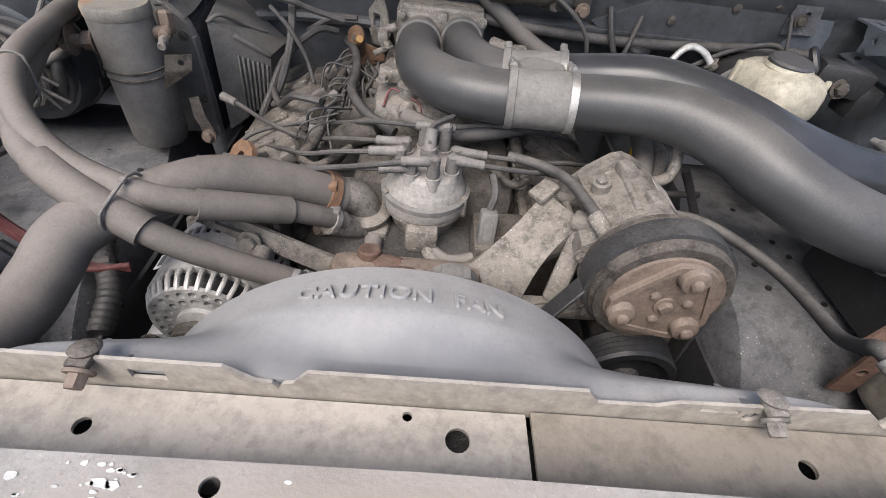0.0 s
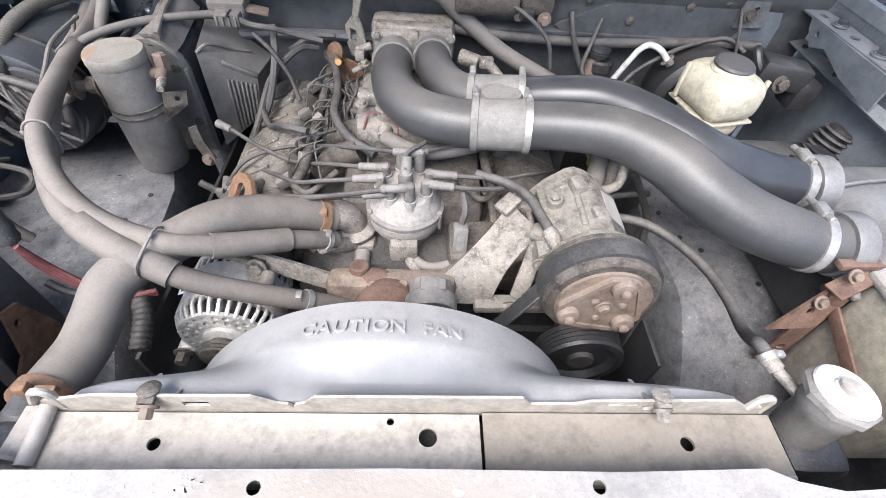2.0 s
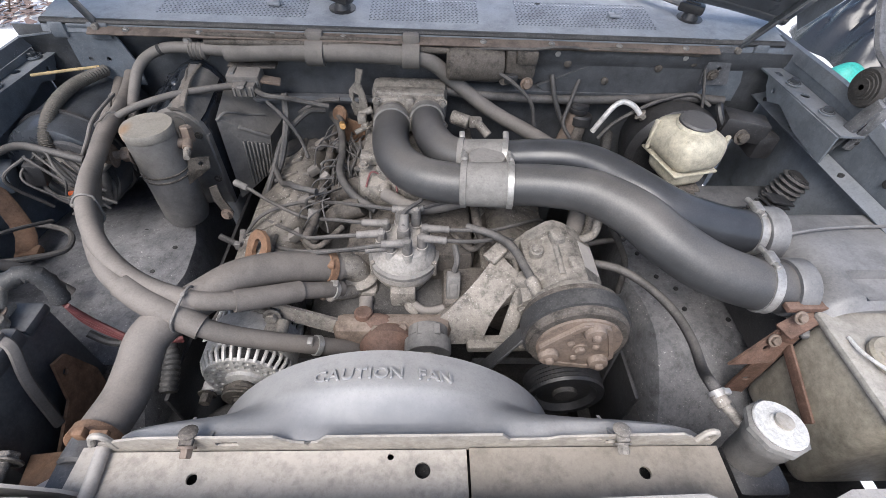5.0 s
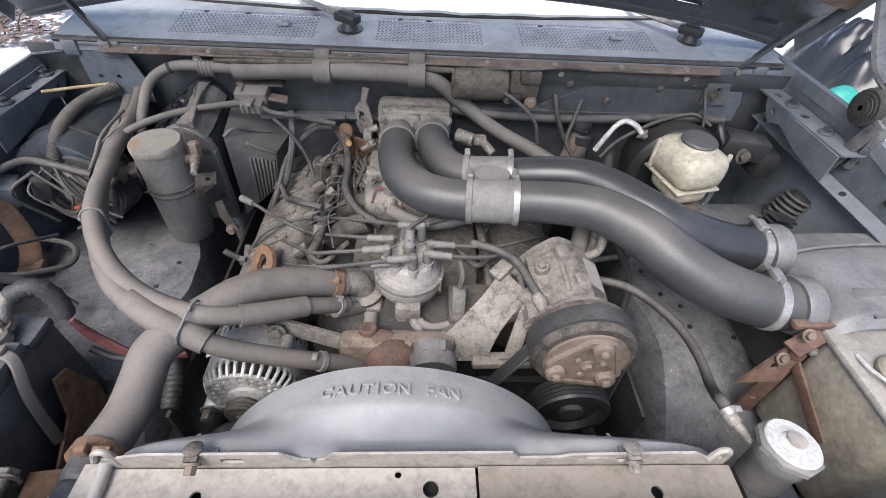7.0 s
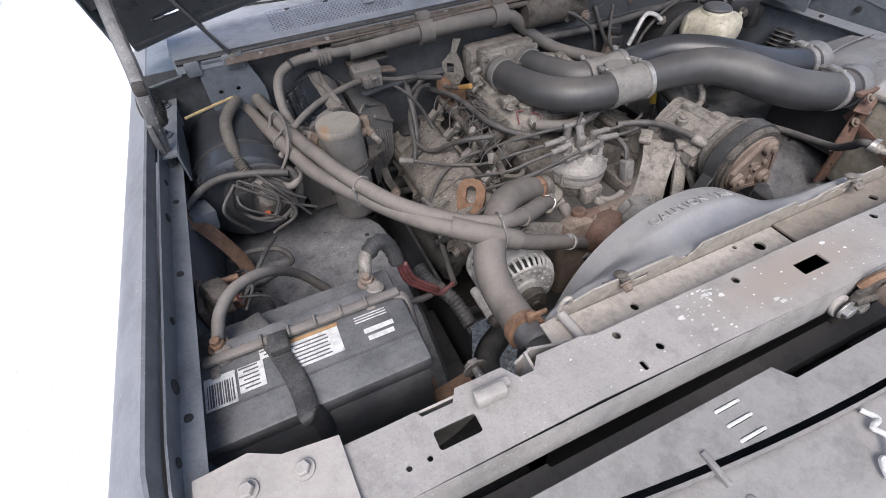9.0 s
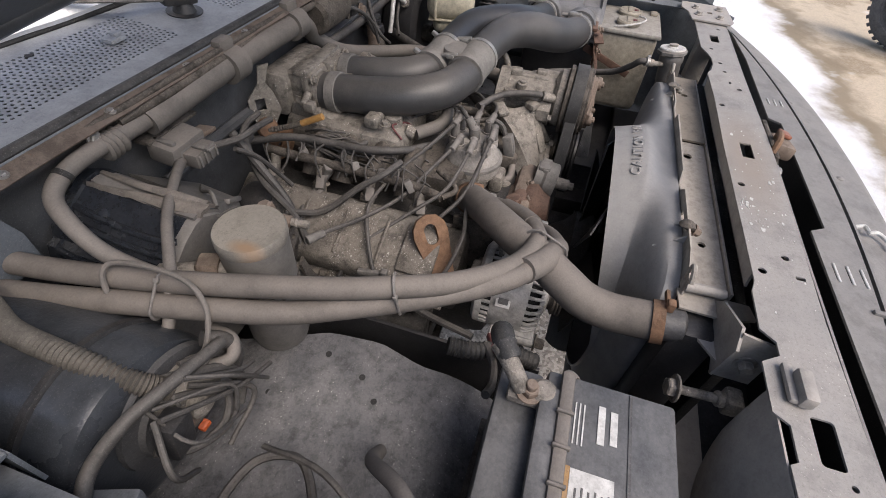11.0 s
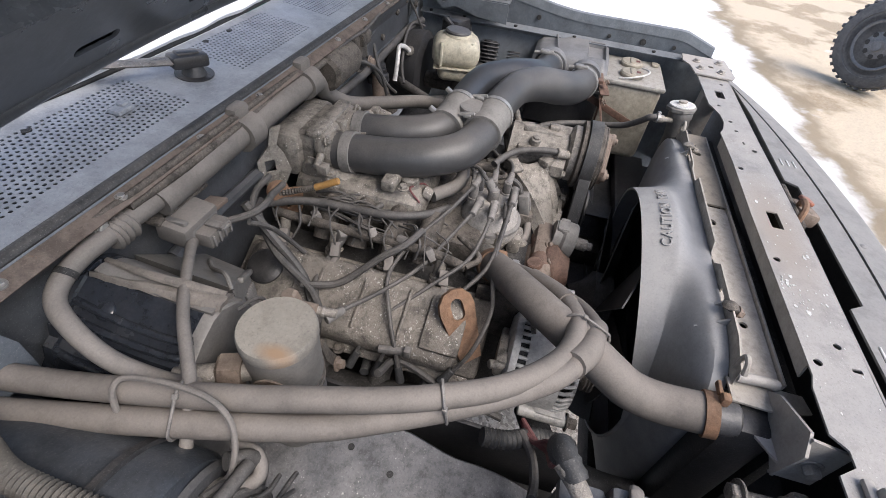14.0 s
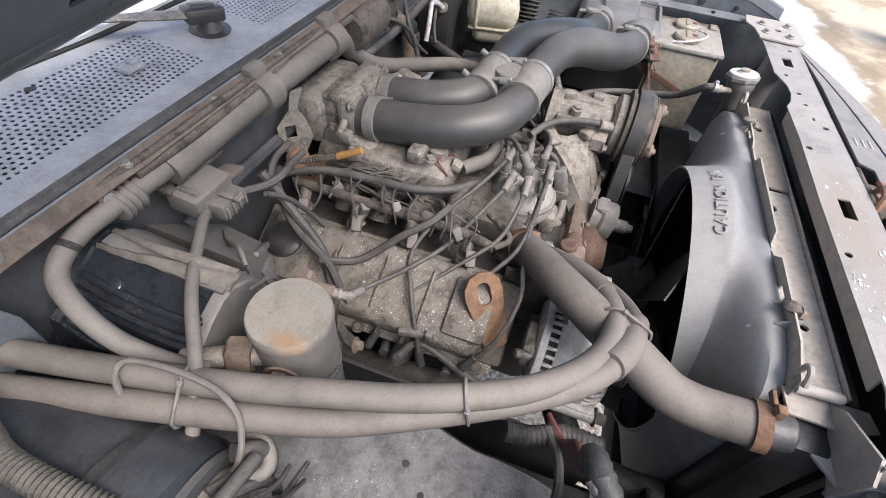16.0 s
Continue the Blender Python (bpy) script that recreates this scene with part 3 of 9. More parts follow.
def leaf_litter():
    """Fallen leaves and bark strewn thickly over one patch of the snow."""
    rnd = random.Random(12)
    pts, faces = [], []
    for _ in range(15000):
        x, y = rnd.uniform(-7.5, -2.9), rnd.uniform(3.5, 9.0)
        if noise.noise((x * 1.1, y * 1.1, 2)) + 0.6 * noise.noise((x * 4, y * 4, 7)) < -0.18 + 0.5 * max(0, 3.9 - y) + 0.5 * max(0, x + 3.3):
            continue
        a, r, t = rnd.uniform(0, 6.28), rnd.uniform(0.015, 0.045), rnd.uniform(-0.5, 0.5)
        ca, sa, z = math.cos(a) * r, math.sin(a) * r, rnd.uniform(0.004, 0.03)
        k = len(pts)
        for u, v, h in ((-1, -0.5, 0.0), (1, -0.4, t), (1.1, 0.5, t), (-0.8, 0.6, 0.0)):
            q = (x + ca * u - sa * v, y + sa * u + ca * v, z + abs(h) * r)
            pts.append((q[0] / UNIT, q[1] / UNIT, 1 + (q[2] - 1) / UNIT))
        faces.append((k, k + 1, k + 2, k + 3))
    solo("leaf_litter", (pts, faces), M["litter"], "brown leaf litter strewn over the snow", "leaf litter", kind="stuff")


leaf_litter()

# ---- body of the truck: panels round the bay ----
def fender(side):
    s = side
    root = thing("fender", (s * 0.95, 0.5, 0.55), "dark blue-grey truck fender with dusty faded top", "fender", "fenders")
    ledz = lambda y: 1.028 + 0.012 * max(0, y - 0.8) - 0.05 * max(0, 0.10 - y)
    xl, xw = (0.877, 0.873) if s < 0 else (0.888, 0.886)
    def lipz(y):
        if s < 0:
            return 1.066 + 0.010 * y - 0.35 * max(0, 0.08 - y)
        k = min(1, max(0, (y - 0.38) / 0.42))
        return 1.066 + 0.050 * k * k * (3 - 2 * k) - 0.35 * max(0, 0.08 - y)
    def top(u, v):
        y = -0.02 + u * 1.42
        z = lipz(y)
        if v < 0.15:
            k = v / 0.15
            return s * (xl + 0.005 * k), y, z - 0.030 * (1 - k)
        k = (v - 0.15) / 0.85
        if s > 0:
            return 0.893 + 0.062 * math.sin(k * 1.5) ** 0.9, y, z - 0.092 * k ** 0.85
        return s * (0.882 + 0.076 * math.sin(k * 1.5) ** 0.9), y, z - 0.092 * k ** 0.85
    part("top_panel", grid(top, 60, 24, 0.004), M["fender_top"] if s < 0 else M["body"], root, "faded speckled upper panel" if s < 0 else "dark blue-grey upper panel")
    def low(u, v):
        y = -0.02 + u * 1.42
        return s * (0.9885 + 0.012 * math.sin(v * math.pi)) - s * 0.035, y, lipz(y) - 0.088 - 0.42 * v
    part("side_panel", grid(low, 30, 10, 0.004), M["body"], root)
    if s < 0:
        part("cowl_joint", grid(lambda u, v: (-0.800 - 0.080 * u, 0.962 + 0.43 * v, 1.072 + 0.012 * (1 - u)), 4, 10, 0.003), M["body"], root)
    # inner ledge with its bolts
    def ledge(u, v):
        y = 0.05 + u * 0.93
        return s * (0.880 - 0.032 * v), y, ledz(y) - 0.030 - 0.008 * v
    part("inner_ledge", grid(ledge, 20, 3, 0.003), M["body"], root)
    def wall(u, v):
        y = -0.10 + u * 1.07
        return s * (xw - 0.008 * v + 0.004 * math.sin(v * 9)), y, lipz(y) - 0.028 - v * 0.40
    part("inner_wall", grid(wall, 20, 8, 0.003), M["body"], root)
    for y in (0.16, 0.42, 0.62, 0.80, 0.92):
        z = ledz(y) - 0.040
        part("ledge_hole", lathe([(0.006, -0.004), (0.006, 0.006), (0.004, 0.0064)], (s * 0.864, y, z + 0.004), (0, 0, 1), 12), M["core"], root)
    for y, r in ((0.10, 0.006), (0.20, 0.010), (0.31, 0.006), (0.55, 0.008), (0.66, 0.006)):
        part("wall_hole", lathe([(r, -0.003), (r, 0.0015), (r * 0.7, 0.002)], (s * (xw - 0.0025), y, lipz(y) - 0.055), (-s, 0, 0), 12), M["core"], root)
    return root


fender(-1)
fender(1)


def inner_apron(side):
    """The wheel house as seen from above: a broad hump that drops towards the engine."""
    s = side
    root = thing("inner_fender", (s * 0.65, 0.5, 0.4), "dusty dark wheel-house panel with small punched holes", "inner fender", "inner fenders")
    holes = [(0.551, 0.549), (0.582, 0.461), (0.651, 0.583), (0.583, 0.515), (0.663, 0.544), (0.665, 0.434), (0.62, 0.68), (0.53, 0.62)]
    def fn(u, v):
        x = 0.435 + 0.445 * u
        y = 0.16 + 0.80 * v
        z = 0.757 - 0.24 * max(0, (0.42 - y) / 0.26) ** 1.6 - 0.07 * max(0, (y - 0.62) / 0.34) ** 1.5
        z -= 0.03 * max(0, (u - 0.75) / 0.25) ** 2
        z -= 0.30 * max(0, (0.06 - u) / 0.06) ** 1.5
        z += 0.004 * noise.noise((x * 6, y * 6, side))
        edge = float(np.interp(y, (0.16, 0.40, 0.466, 0.546, 0.636, 0.727, 0.96), (0.46, 0.47, 0.47, 0.45, 0.46, 0.50, 0.56)))
        x = edge + (0.88 - edge) * u
        return s * x, y, z
    part("hump", grid(fn, 40, 40, 0.003), M["apron"], root)
    for x, y in holes:
        z = fn(0.5, (y - 0.16) / 0.80)[2] + 0.002
        part("punched_hole", lathe([(0.0052, -0.006), (0.0052, 0.0007), (0.003, 0.0007)], (s * x, y, z), (0, 0, 1), 10), M["core"], root)
    return root


inner_apron(-1)
inner_apron(1)


def firewall_and_cowl():
    fw = thing("firewall", (0, 0.99, 0.3), "dusty dark painted steel firewall", "firewall", kind="structure")
    def fn(u, v):
        x = -0.88 + 1.76 * u
        z = 0.30 + 0.80 * v
        y = 0.985 - 0.018 * (1 / (1 + math.exp(-(z - 1.06) * 160)))
        if x > 0.25:
            y -= 0.03 / (1 + math.exp(-(z - 0.955 - 0.04 * math.sin(x * 5)) * 120)) * min(1, (x - 0.25) / 0.05)
        return x, y, z
    part("panel", grid(fn, 70, 60, 0.004), M["firewall"], fw)
    part("lower_ledge", box((0.32, 0.962, 0.985), (0.62, 0.030, 0.012), 0.004, rot=(12, 0, 0)), M["firewall"], fw)
    part("pressed_plateau", plate([(0, 0), (0.16, 0.075), (0.40, 0.075), (0.42, 0.02), (0.40, -0.01), (0.02, -0.012)], [], 0.012, Matrix.Translation((0.30, 0.949, 1.000)) @ pose(0, 0, 0, 90, 0, 0)), M["firewall"], fw)
    part("harness", tube([(0.02, 0.955, 0.985), (0.16, 0.945, 0.975), (0.33, 0.945, 0.968), (0.50, 0.945, 0.972), (0.66, 0.94, 0.985), (0.76, 0.92, 0.99)], 0.011, 10, 8), M["wire"], fw, "taped wiring harness")
    part("rear_bead", tube([(-0.40, 0.975, 0.93), (-0.30, 0.972, 0.94), (-0.15, 0.972, 0.94), (0.05, 0.975, 0.93)], 0.012, 8, 6), M["firewall"], fw)
    for x, z in ((0.36, 1.06), (0.46, 1.02), (0.58, 1.055), (0.66, 1.07), (0.71, 1.035)):
        part("grommet", lathe([(0.008, -0.004), (0.009, 0.003), (0.005, 0.006)], (x, 0.946, z), (0, -1, 0), 14), M["iron"], fw)
    # stiffening bead and the sealing strip under the cowl lip
    part("seal_strip", tube([(-0.55, 0.962, 1.098), (-0.2, 0.955, 1.098), (0.2, 0.955, 1.098), (0.63, 0.96, 1.098)], 0.010, 10, 10, squash=0.6), M["rust_dusty"], fw, "weathered brown sealing strip")
    part("pinch_flange", box((0.0, 0.951, 1.110), (1.50, 0.012, 0.010), 0.003), M["body"], fw)
    stay_plate = part("stay_plate", plate([(0.690, 1.110), (0.735, 1.112), (0.760, 1.024), (0.690, 1.020)], [ring2(0.722, 1.060, 0.006)], 0.006, Matrix.Translation((0, 0.9385, 0)) @ pose(0, 0, 0, 90, 0, 0)), M["apron"], fw, "pressed plate at the stay foot")
    part("bolt", hexbolt((0.708, 0.930, 1.050), (0, -1, 0), 0.009, 0.007), M["iron"], stay_plate)
    for x in (-0.5, 0.33, 0.631):
        part("bolt", hexbolt((x, 0.943, 1.085), (0, -1, 0), 0.007, 0.007), M["steel"], fw)

    cw = thing("cowl_panel", (0, 1.05, 1.10), "grey-blue cowl panel with perforated air vents", "cowl panel")
    vents = [(-0.575, -0.245), (-0.105, 0.150), (0.238, 0.570)]
    y0, y1 = 0.995, 1.115
    zc = lambda y: 1.120 + 0.10 * (y - 0.96)
    def strip(xa, xb, ya, yb, name):
        def fn(u, v):
            x, y = xa + (xb - xa) * u, ya + (yb - ya) * v
            return x, y, zc(y)
        part(name, grid(fn, 8, 6, 0.003), M["cowl"], cw)
    strip(-0.805, 0.862, 0.958, y0, "front_strip")
    bow = lambda x: 1.130 + 0.10 * x * x
    part("rear_strip", grid(lambda u, v: (-0.81 + 1.68 * u, y1 + (bow(-0.81 + 1.68 * u) - y1) * v, zc(y1 + (bow(-0.81 + 1.68 * u) - y1) * v)), 24, 3, 0.003), M["cowl"], cw)
    edges = [-0.81, *[e for v in vents for e in v], 0.87]
    for i in range(0, len(edges), 2):
        strip(edges[i], edges[i + 1], y0, y1, "web")
    # front lip
    def lip(u, v):
        return -0.805 + 1.667 * u, 0.958 - 0.008 * v, zc(0.958) - 0.026 * v
    part("front_lip", grid(lip, 12, 3, 0.003), M["body"], cw)
    part("hood_seal", tube([(-0.80 + 0.1035 * k, 0.953, 1.1165) for k in range(17)], 0.0085, 10, 2, squash=0.8), M["rubber_dark"], cw, "black rubber hood seal")
    part("lower_flange", grid(lambda u, v: (-0.70 + 1.40 * u, 0.950 - 0.024 * v, 1.109 - 0.004 * v - 0.006 * v * v + 0.0015 * noise.noise((u * 30, v * 3, 0))), 60, 4, 0.003), M["flange"], cw, "weathered brown flange below the seal")
    for k in range(9):
        part("flange_screw", hexbolt((-0.62 + 0.155 * k, 0.936, 1.1075), (0, -0.15, 1), 0.005, 0.004), M["steel"], cw)
    pitch = 0.0095
    for xa, xb in vents:
        nx, ny = round((xb - xa) / pitch), round((y1 - y0) / (pitch * 0.87))
        px, py = (xb - xa) / nx, (y1 - y0) / ny
        pts, faces = [], []
        for j in range(ny):
            for i in range(nx):
                cx, cy = xa + (i + 0.5) * px, y0 + (j + 0.5) * py
                off = px * 0.16 * (1 if j % 2 else -1)
                k = len(pts)
                sq = [(1, 0), (1, 1), (0, 1), (-1, 1), (-1, 0), (-1, -1), (0, -1), (1, -1)]
                for a, b in sq:
                    pts.append(Vector((cx + a * px / 2, cy + b * py / 2, zc(cy + b * py / 2))))
                for q in range(8):
                    t = q * math.pi / 4
                    x, y = cx + off + 0.0027 * math.cos(t), cy + 0.0027 * math.sin(t)
                    pts.append(Vector((x, y, zc(y))))
                for q in range(8):
                    pts.append(pts[k + 8 + q] - Vector((0, 0, 0.0012)))
                for q in range(8):
                    r = (q + 1) % 8
                    faces.append((k + q, k + r, k + 8 + r, k + 8 + q))
                    faces.append((k + 8 + q, k + 8 + r, k + 16 + r, k + 16 + q))
        part("vent_grille", (pts, faces), M["cowl"], cw, "perforated vent field", smooth=False)
    part("drain_tray", box((0.025, 1.072, 1.106), (1.64, 0.215, 0.004), 0), M["core"], cw)
    for x, y in ((-0.324, 1.049), (0.477, 1.049)):
        part("clip", join(box((x, y, zc(y) + 0.006), (0.030, 0.022, 0.008), 0.003), box((x + 0.006, y, zc(y) + 0.012), (0.014, 0.012, 0.006), 0.002)), M["cowl"], cw)
    for x, y in ((-0.42, 1.106), (-0.05, 1.108), (0.02, 1.105), (0.30, 1.105), (-0.52, 1.108)):
        part("fixing_hole", lathe([(0.007, -0.002), (0.007, 0.0008), (0.005, 0.0008)], (x, y, zc(y)), (0, 0, 1), 14, 0.7), M["core"], cw)
    # side shoulders between cowl and fenders, with brackets for the hinges
    for s in (-1, 1):
        br = thing("hinge_bracket", (s * 0.80, 0.93, 0.98), "dusty stepped steel bracket below the hood hinge", "bracket", "hinge brackets")
        px, sx, sy, sz = (-0.700, -0.864, 0.885, 1.031) if s < 0 else (0.735, 0.856, 0.81, 1.066)
        part("gusset", plate([(0, 0), (0.13, 0.0), (0.13, 0.05), (0.10, 0.14), (0.02, 0.15), (0, 0.10)], [ring2(0.03, 0.06, 0.005), ring2(0.07, 0.06, 0.005)], 0.004,
                                Matrix.Translation((px - 0.065, 0.95, 0.975)) @ pose(0, 0, 0, 90, 0, 0)), M["body"], br)
        part("shelf", plate([(-0.028, -0.16), (0.022, -0.16), (0.030, 0.16), (-0.012, 0.17), (-0.028, 0.09)], [ring2(0.0, 0.0, 0.010), rect2(0.004, 0.10, 0.012, 0.02)], 0.004, Matrix.Translation((sx, sy, sz)) @ Matrix.Diagonal((-s, 1, 1, 1))), M["body"], br)
        part("web", plate([(-0.16, 0), (0.10, 0), (0.09, -0.02), (0.06, -0.045), (0.02, -0.03), (-0.06, -0.052), (-0.16, -0.06)], [ring2(0.06, -0.018, 0.006)], 0.004, Matrix.Translation((sx - s * 0.024, sy, sz - 0.003)) @ pose(0, 0, 0, 90, 0, 90)), M["body"], br)
        part("end_post", box((px + s * 0.07, 0.952, 1.100), (0.034, 0.020, 0.036), 0.006), M["body"], br)
        for y in (-0.072, 0.068) if s < 0 else (-0.075, 0.05):
            part("washer", lathe([(0.016, 0), (0.016, 0.003), (0.010, 0.004)], (sx, sy + y, sz + 0.002), (0, 0, 1), 20), M["body"], br)
            part("bolt", hexbolt((sx, sy + y, sz + 0.004), (0, 0, 1), 0.010, 0.010), M["hood"], br)

    ws = thing("windshield", (0, 1.24, 1.13), "pale windshield glass with black rubber edge", "windshield", kind="structure")
    def glass(u, v):
        x = -0.80 + 1.6 * u
        return x, bow(x) + 0.012 + 0.42 * v, 1.145 + 0.36 * v
    pane = part("pane", grid(glass, 16, 6, 0.005), glass_material(), ws)
    part("rubber_seal", tube([(-0.84 + 0.07 * k, bow(-0.84 + 0.07 * k) + 0.006, 1.141) for k in range(25)], 0.006, 8, 2), M["rubber_dark"], ws)
    # rough white strip over the foot of the glass
    def crust(u, v):
        x = -0.79 + 1.58 * u
        return x, bow(x) - 0.006 + 0.19 * v, 1.153 + 0.155 * v + 0.004 * noise.noise((x * 14, v * 5, 0))
    solo("white_base_strip", grid(crust, 60, 8, 0.010), M["snow"], "rough white strip along the windshield base", "snow")
    # dashboard shelf behind the glass
    def dash(u, v):
        return -0.80 + 1.6 * u, 1.235 + 0.35 * v, 1.125 + 0.02 * v
    part("dashboard_top", grid(dash, 8, 4, 0.01), M["cowl"], ws)


firewall_and_cowl()


def bar(a, b, w, h, bevel=0.003):
    """A flat bar from a to b, w wide and h high."""
    a, b = Vector(a), Vector(b)
    return moved(box((0, 0, 0), (w, h, (b - a).length), bevel), frame_at((a + b) / 2, b - a))


def wiper(x, y):
    w = thing("wiper", (x, y, 1.13), "grey flat wiper arm with black head parked over the cowl vents", "wiper", "wipers")
    part("pivot", lathe([(0.030, 0), (0.031, 0.0035), (0.020, 0.004), (0.013, 0.020)], (x, y, 1.127), (0, -0.1, 1), 22), M["plastic"], w)
    part("arm_head", join(bar((x + 0.022, y - 0.012, 1.152), (x - 0.030, y + 0.016, 1.156), 0.034, 0.022, 0.006), bar((x + 0.012, y - 0.006, 1.163), (x - 0.020, y + 0.010, 1.166), 0.020, 0.008, 0.003)), M["plastic"], w)
    arm = [(x - 0.022, y + 0.012, 1.156), (x - 0.08, y + 0.048, 1.164), (x - 0.14, y + 0.095, 1.172), (x - 0.20, y + 0.150, 1.190)]
    part("arm", tube(arm, [0.016, 0.013, 0.009, 0.006], 8, 6, squash=0.35), M["alu"], w, "dull grey arm")
    part("blade", bar((x - 0.14, y + 0.165, 1.184), (x - 0.54, y + 0.175, 1.186), 0.010, 0.014), M["rubber_dark"], w)


wiper(-0.168, 1.046)
wiper(0.668, 1.06)


def open_hood():
    h = thing("hood", (0, 1.0, 1.17), "raised truck hood seen from below, dark dusty underside", "hood")
    cs, sn = math.cos(radians(46)), math.sin(radians(46))
    def bent(x, d, off=0.0):
        """A spot on the underside: x across, d up the slope from the rear edge, off outwards."""
        sag = 0.088 * (abs(x) / 0.87) ** 2.4 * max(0.25, 1 - d / 0.9)
        return Vector((x, 1.0 - cs * d + sn * off, 1.230 - sag + sn * d + cs * off))
    part("outer_skin", grid(lambda u, v: bent(-0.90 + 1.8 * u, -0.012 + 1.2 * v, 0.055), 24, 14, 0.003), M["body"], h)
    xs = [(-0.87 + 1.74 * k / 24) for k in range(25)]
    for k in range(9):
        x = -0.774 + 0.1935 * k
        cut = [rect2(x, 0.055, 0.066, 0.018, 0.008)] + ([ring2(x + 0.07, 0.112, 0.011)] if k % 3 == 0 else [])
        w = 0.09675
        piece = plate([(x - w, 0.006), (x, 0.006), (x + w, 0.006), (x + w, 0.150), (x, 0.150), (x - w, 0.150)], cut, 0.004)
        part("rear_rail", ([bent(p.x, p.y, -p.z + 0.006) for p in piece[0]], piece[1]), M["hood"], h, "inner rear rail with oblong slot")
    part("rear_lip", tube([bent(x, 0.0, 0.016) for x in xs], 0.016, 10, 2), M["hood"], h)
    part("rail_step", grid(lambda u, v: bent(-0.80 + 1.6 * u, 0.15, 0.006 + 0.03 * v), 16, 2, 0.003), M["hood"], h)
    for s in (-1, 1):
        rl = plate([(s * 0.89, 0.14), (s * 0.89, 0.6), (s * 0.89, 1.16), (s * 0.80, 1.16), (s * 0.79, 0.6), (s * 0.78, 0.14)], [rect2(s * 0.84, 0.22 + 0.2 * k, 0.03, 0.08, 0.01) for k in range(4)], 0.004)
        part("side_rail", ([bent(p.x, p.y, -p.z + 0.004) for p in rl[0]], rl[1]), M["rust_dusty"] if s > 0 else M["hood"], h)
        part("side_flange", grid(lambda u, v: bent(s * 0.892, 0.01 + 1.15 * u, -0.012 + 0.065 * v), 12, 3, 0.003), M["body"], h)
    part("inner_panel", grid(lambda u, v: bent(-0.80 + 1.6 * u, 0.15 + 1.03 * v, 0.036), 14, 12, 0.003), M["hood"], h)
    for k in range(3):
        x = -0.42 + 0.42 * k
        part("stiffener", grid(lambda u, v: bent(x - 0.06 + 0.12 * u, 0.16 + 1.0 * v, 0.034 - 0.022 * math.sin(math.pi * u) ** 0.5), 8, 8, 0.003), M["hood"], h)
    for s in (-1, 1):
        g = thing("hood_lift_arm", (s * 0.86, 0.68, 1.0), "dark steel hood hinge with coil spring on the fender", "hood hinge", "hood hinges")
        if s < 0:
            low, up, ds = ((-0.870, 0.762, 0.955), (-0.862, 0.738, 1.100)), [(-0.850, 0.860, 1.30), (-0.848, 0.800, 1.235), (-0.845, 0.762, 1.195), (-0.845, 0.737, 1.165), (-0.850, 0.735, 1.125), (-0.860, 0.745, 1.07), (-0.868, 0.755, 1.01), (-0.872, 0.760, 0.955)], Vector((-0.850, 0.768, 1.114))
        else:
            low, up, ds = ((0.868, 0.700, 0.995), (0.868, 0.655, 1.135)), [(0.885, 0.840, 1.30), (0.885, 0.787, 1.234), (0.885, 0.744, 1.194), (0.885, 0.702, 1.178), (0.885, 0.677, 1.160), (0.885, 0.660, 1.128), (0.885, 0.655, 1.090), (0.885, 0.668, 1.030)], Vector((0.872, 0.700, 1.142))
        part("lower_arm", bar(*low, 0.010, 0.026), M["apron"], g)
        part("upper_arm", tube(up, 0.013, 8, 5, squash=0.6), M["apron"], g)
        part("coil_spring", join(*[lathe([(0.034 - 0.006 * k, -0.014 - 0.002 * k), (0.037 - 0.006 * k, -0.008), (0.037 - 0.006 * k, 0.008), (0.034 - 0.006 * k, 0.014 + 0.002 * k)], ds, (1, 0, 0), 28) for k in range(4)]), M["iron_dark"], g)
        part("pivot_bolt", rod(ds - Vector((s * 0.012, 0, 0)), ds - Vector((s * 0.020, 0, 0)), 0.006), M["iron_dark"], g)
        part("knuckle", lathe([(0.012, -0.010), (0.014, -0.006), (0.014, 0.006), (0.012, 0.010)], up[3], (1, 0, 0), 16), M["iron_dark"], g)
        a, b = ((-0.682, 0.948, 1.112), (-0.785, 0.945, 1.30)) if s < 0 else ((0.745, 0.948, 1.105), (0.895, 0.94, 1.275))
        pr = thing("hood_stay", a, "thin dusty hood stay rod at the cowl corner", "hood stay", "hood stays")
        part("rod", bar(a, b, 0.018, 0.009), M["hood"], pr)
        part("foot", box((a[0], 0.947, a[2] - 0.012), (0.045, 0.012, 0.035), 0.004), M["body"], pr)
        part("pivot_pin", rod((a[0], 0.955, a[2]), (a[0], 0.932, a[2]), 0.007), M["alu"], pr)


open_hood()


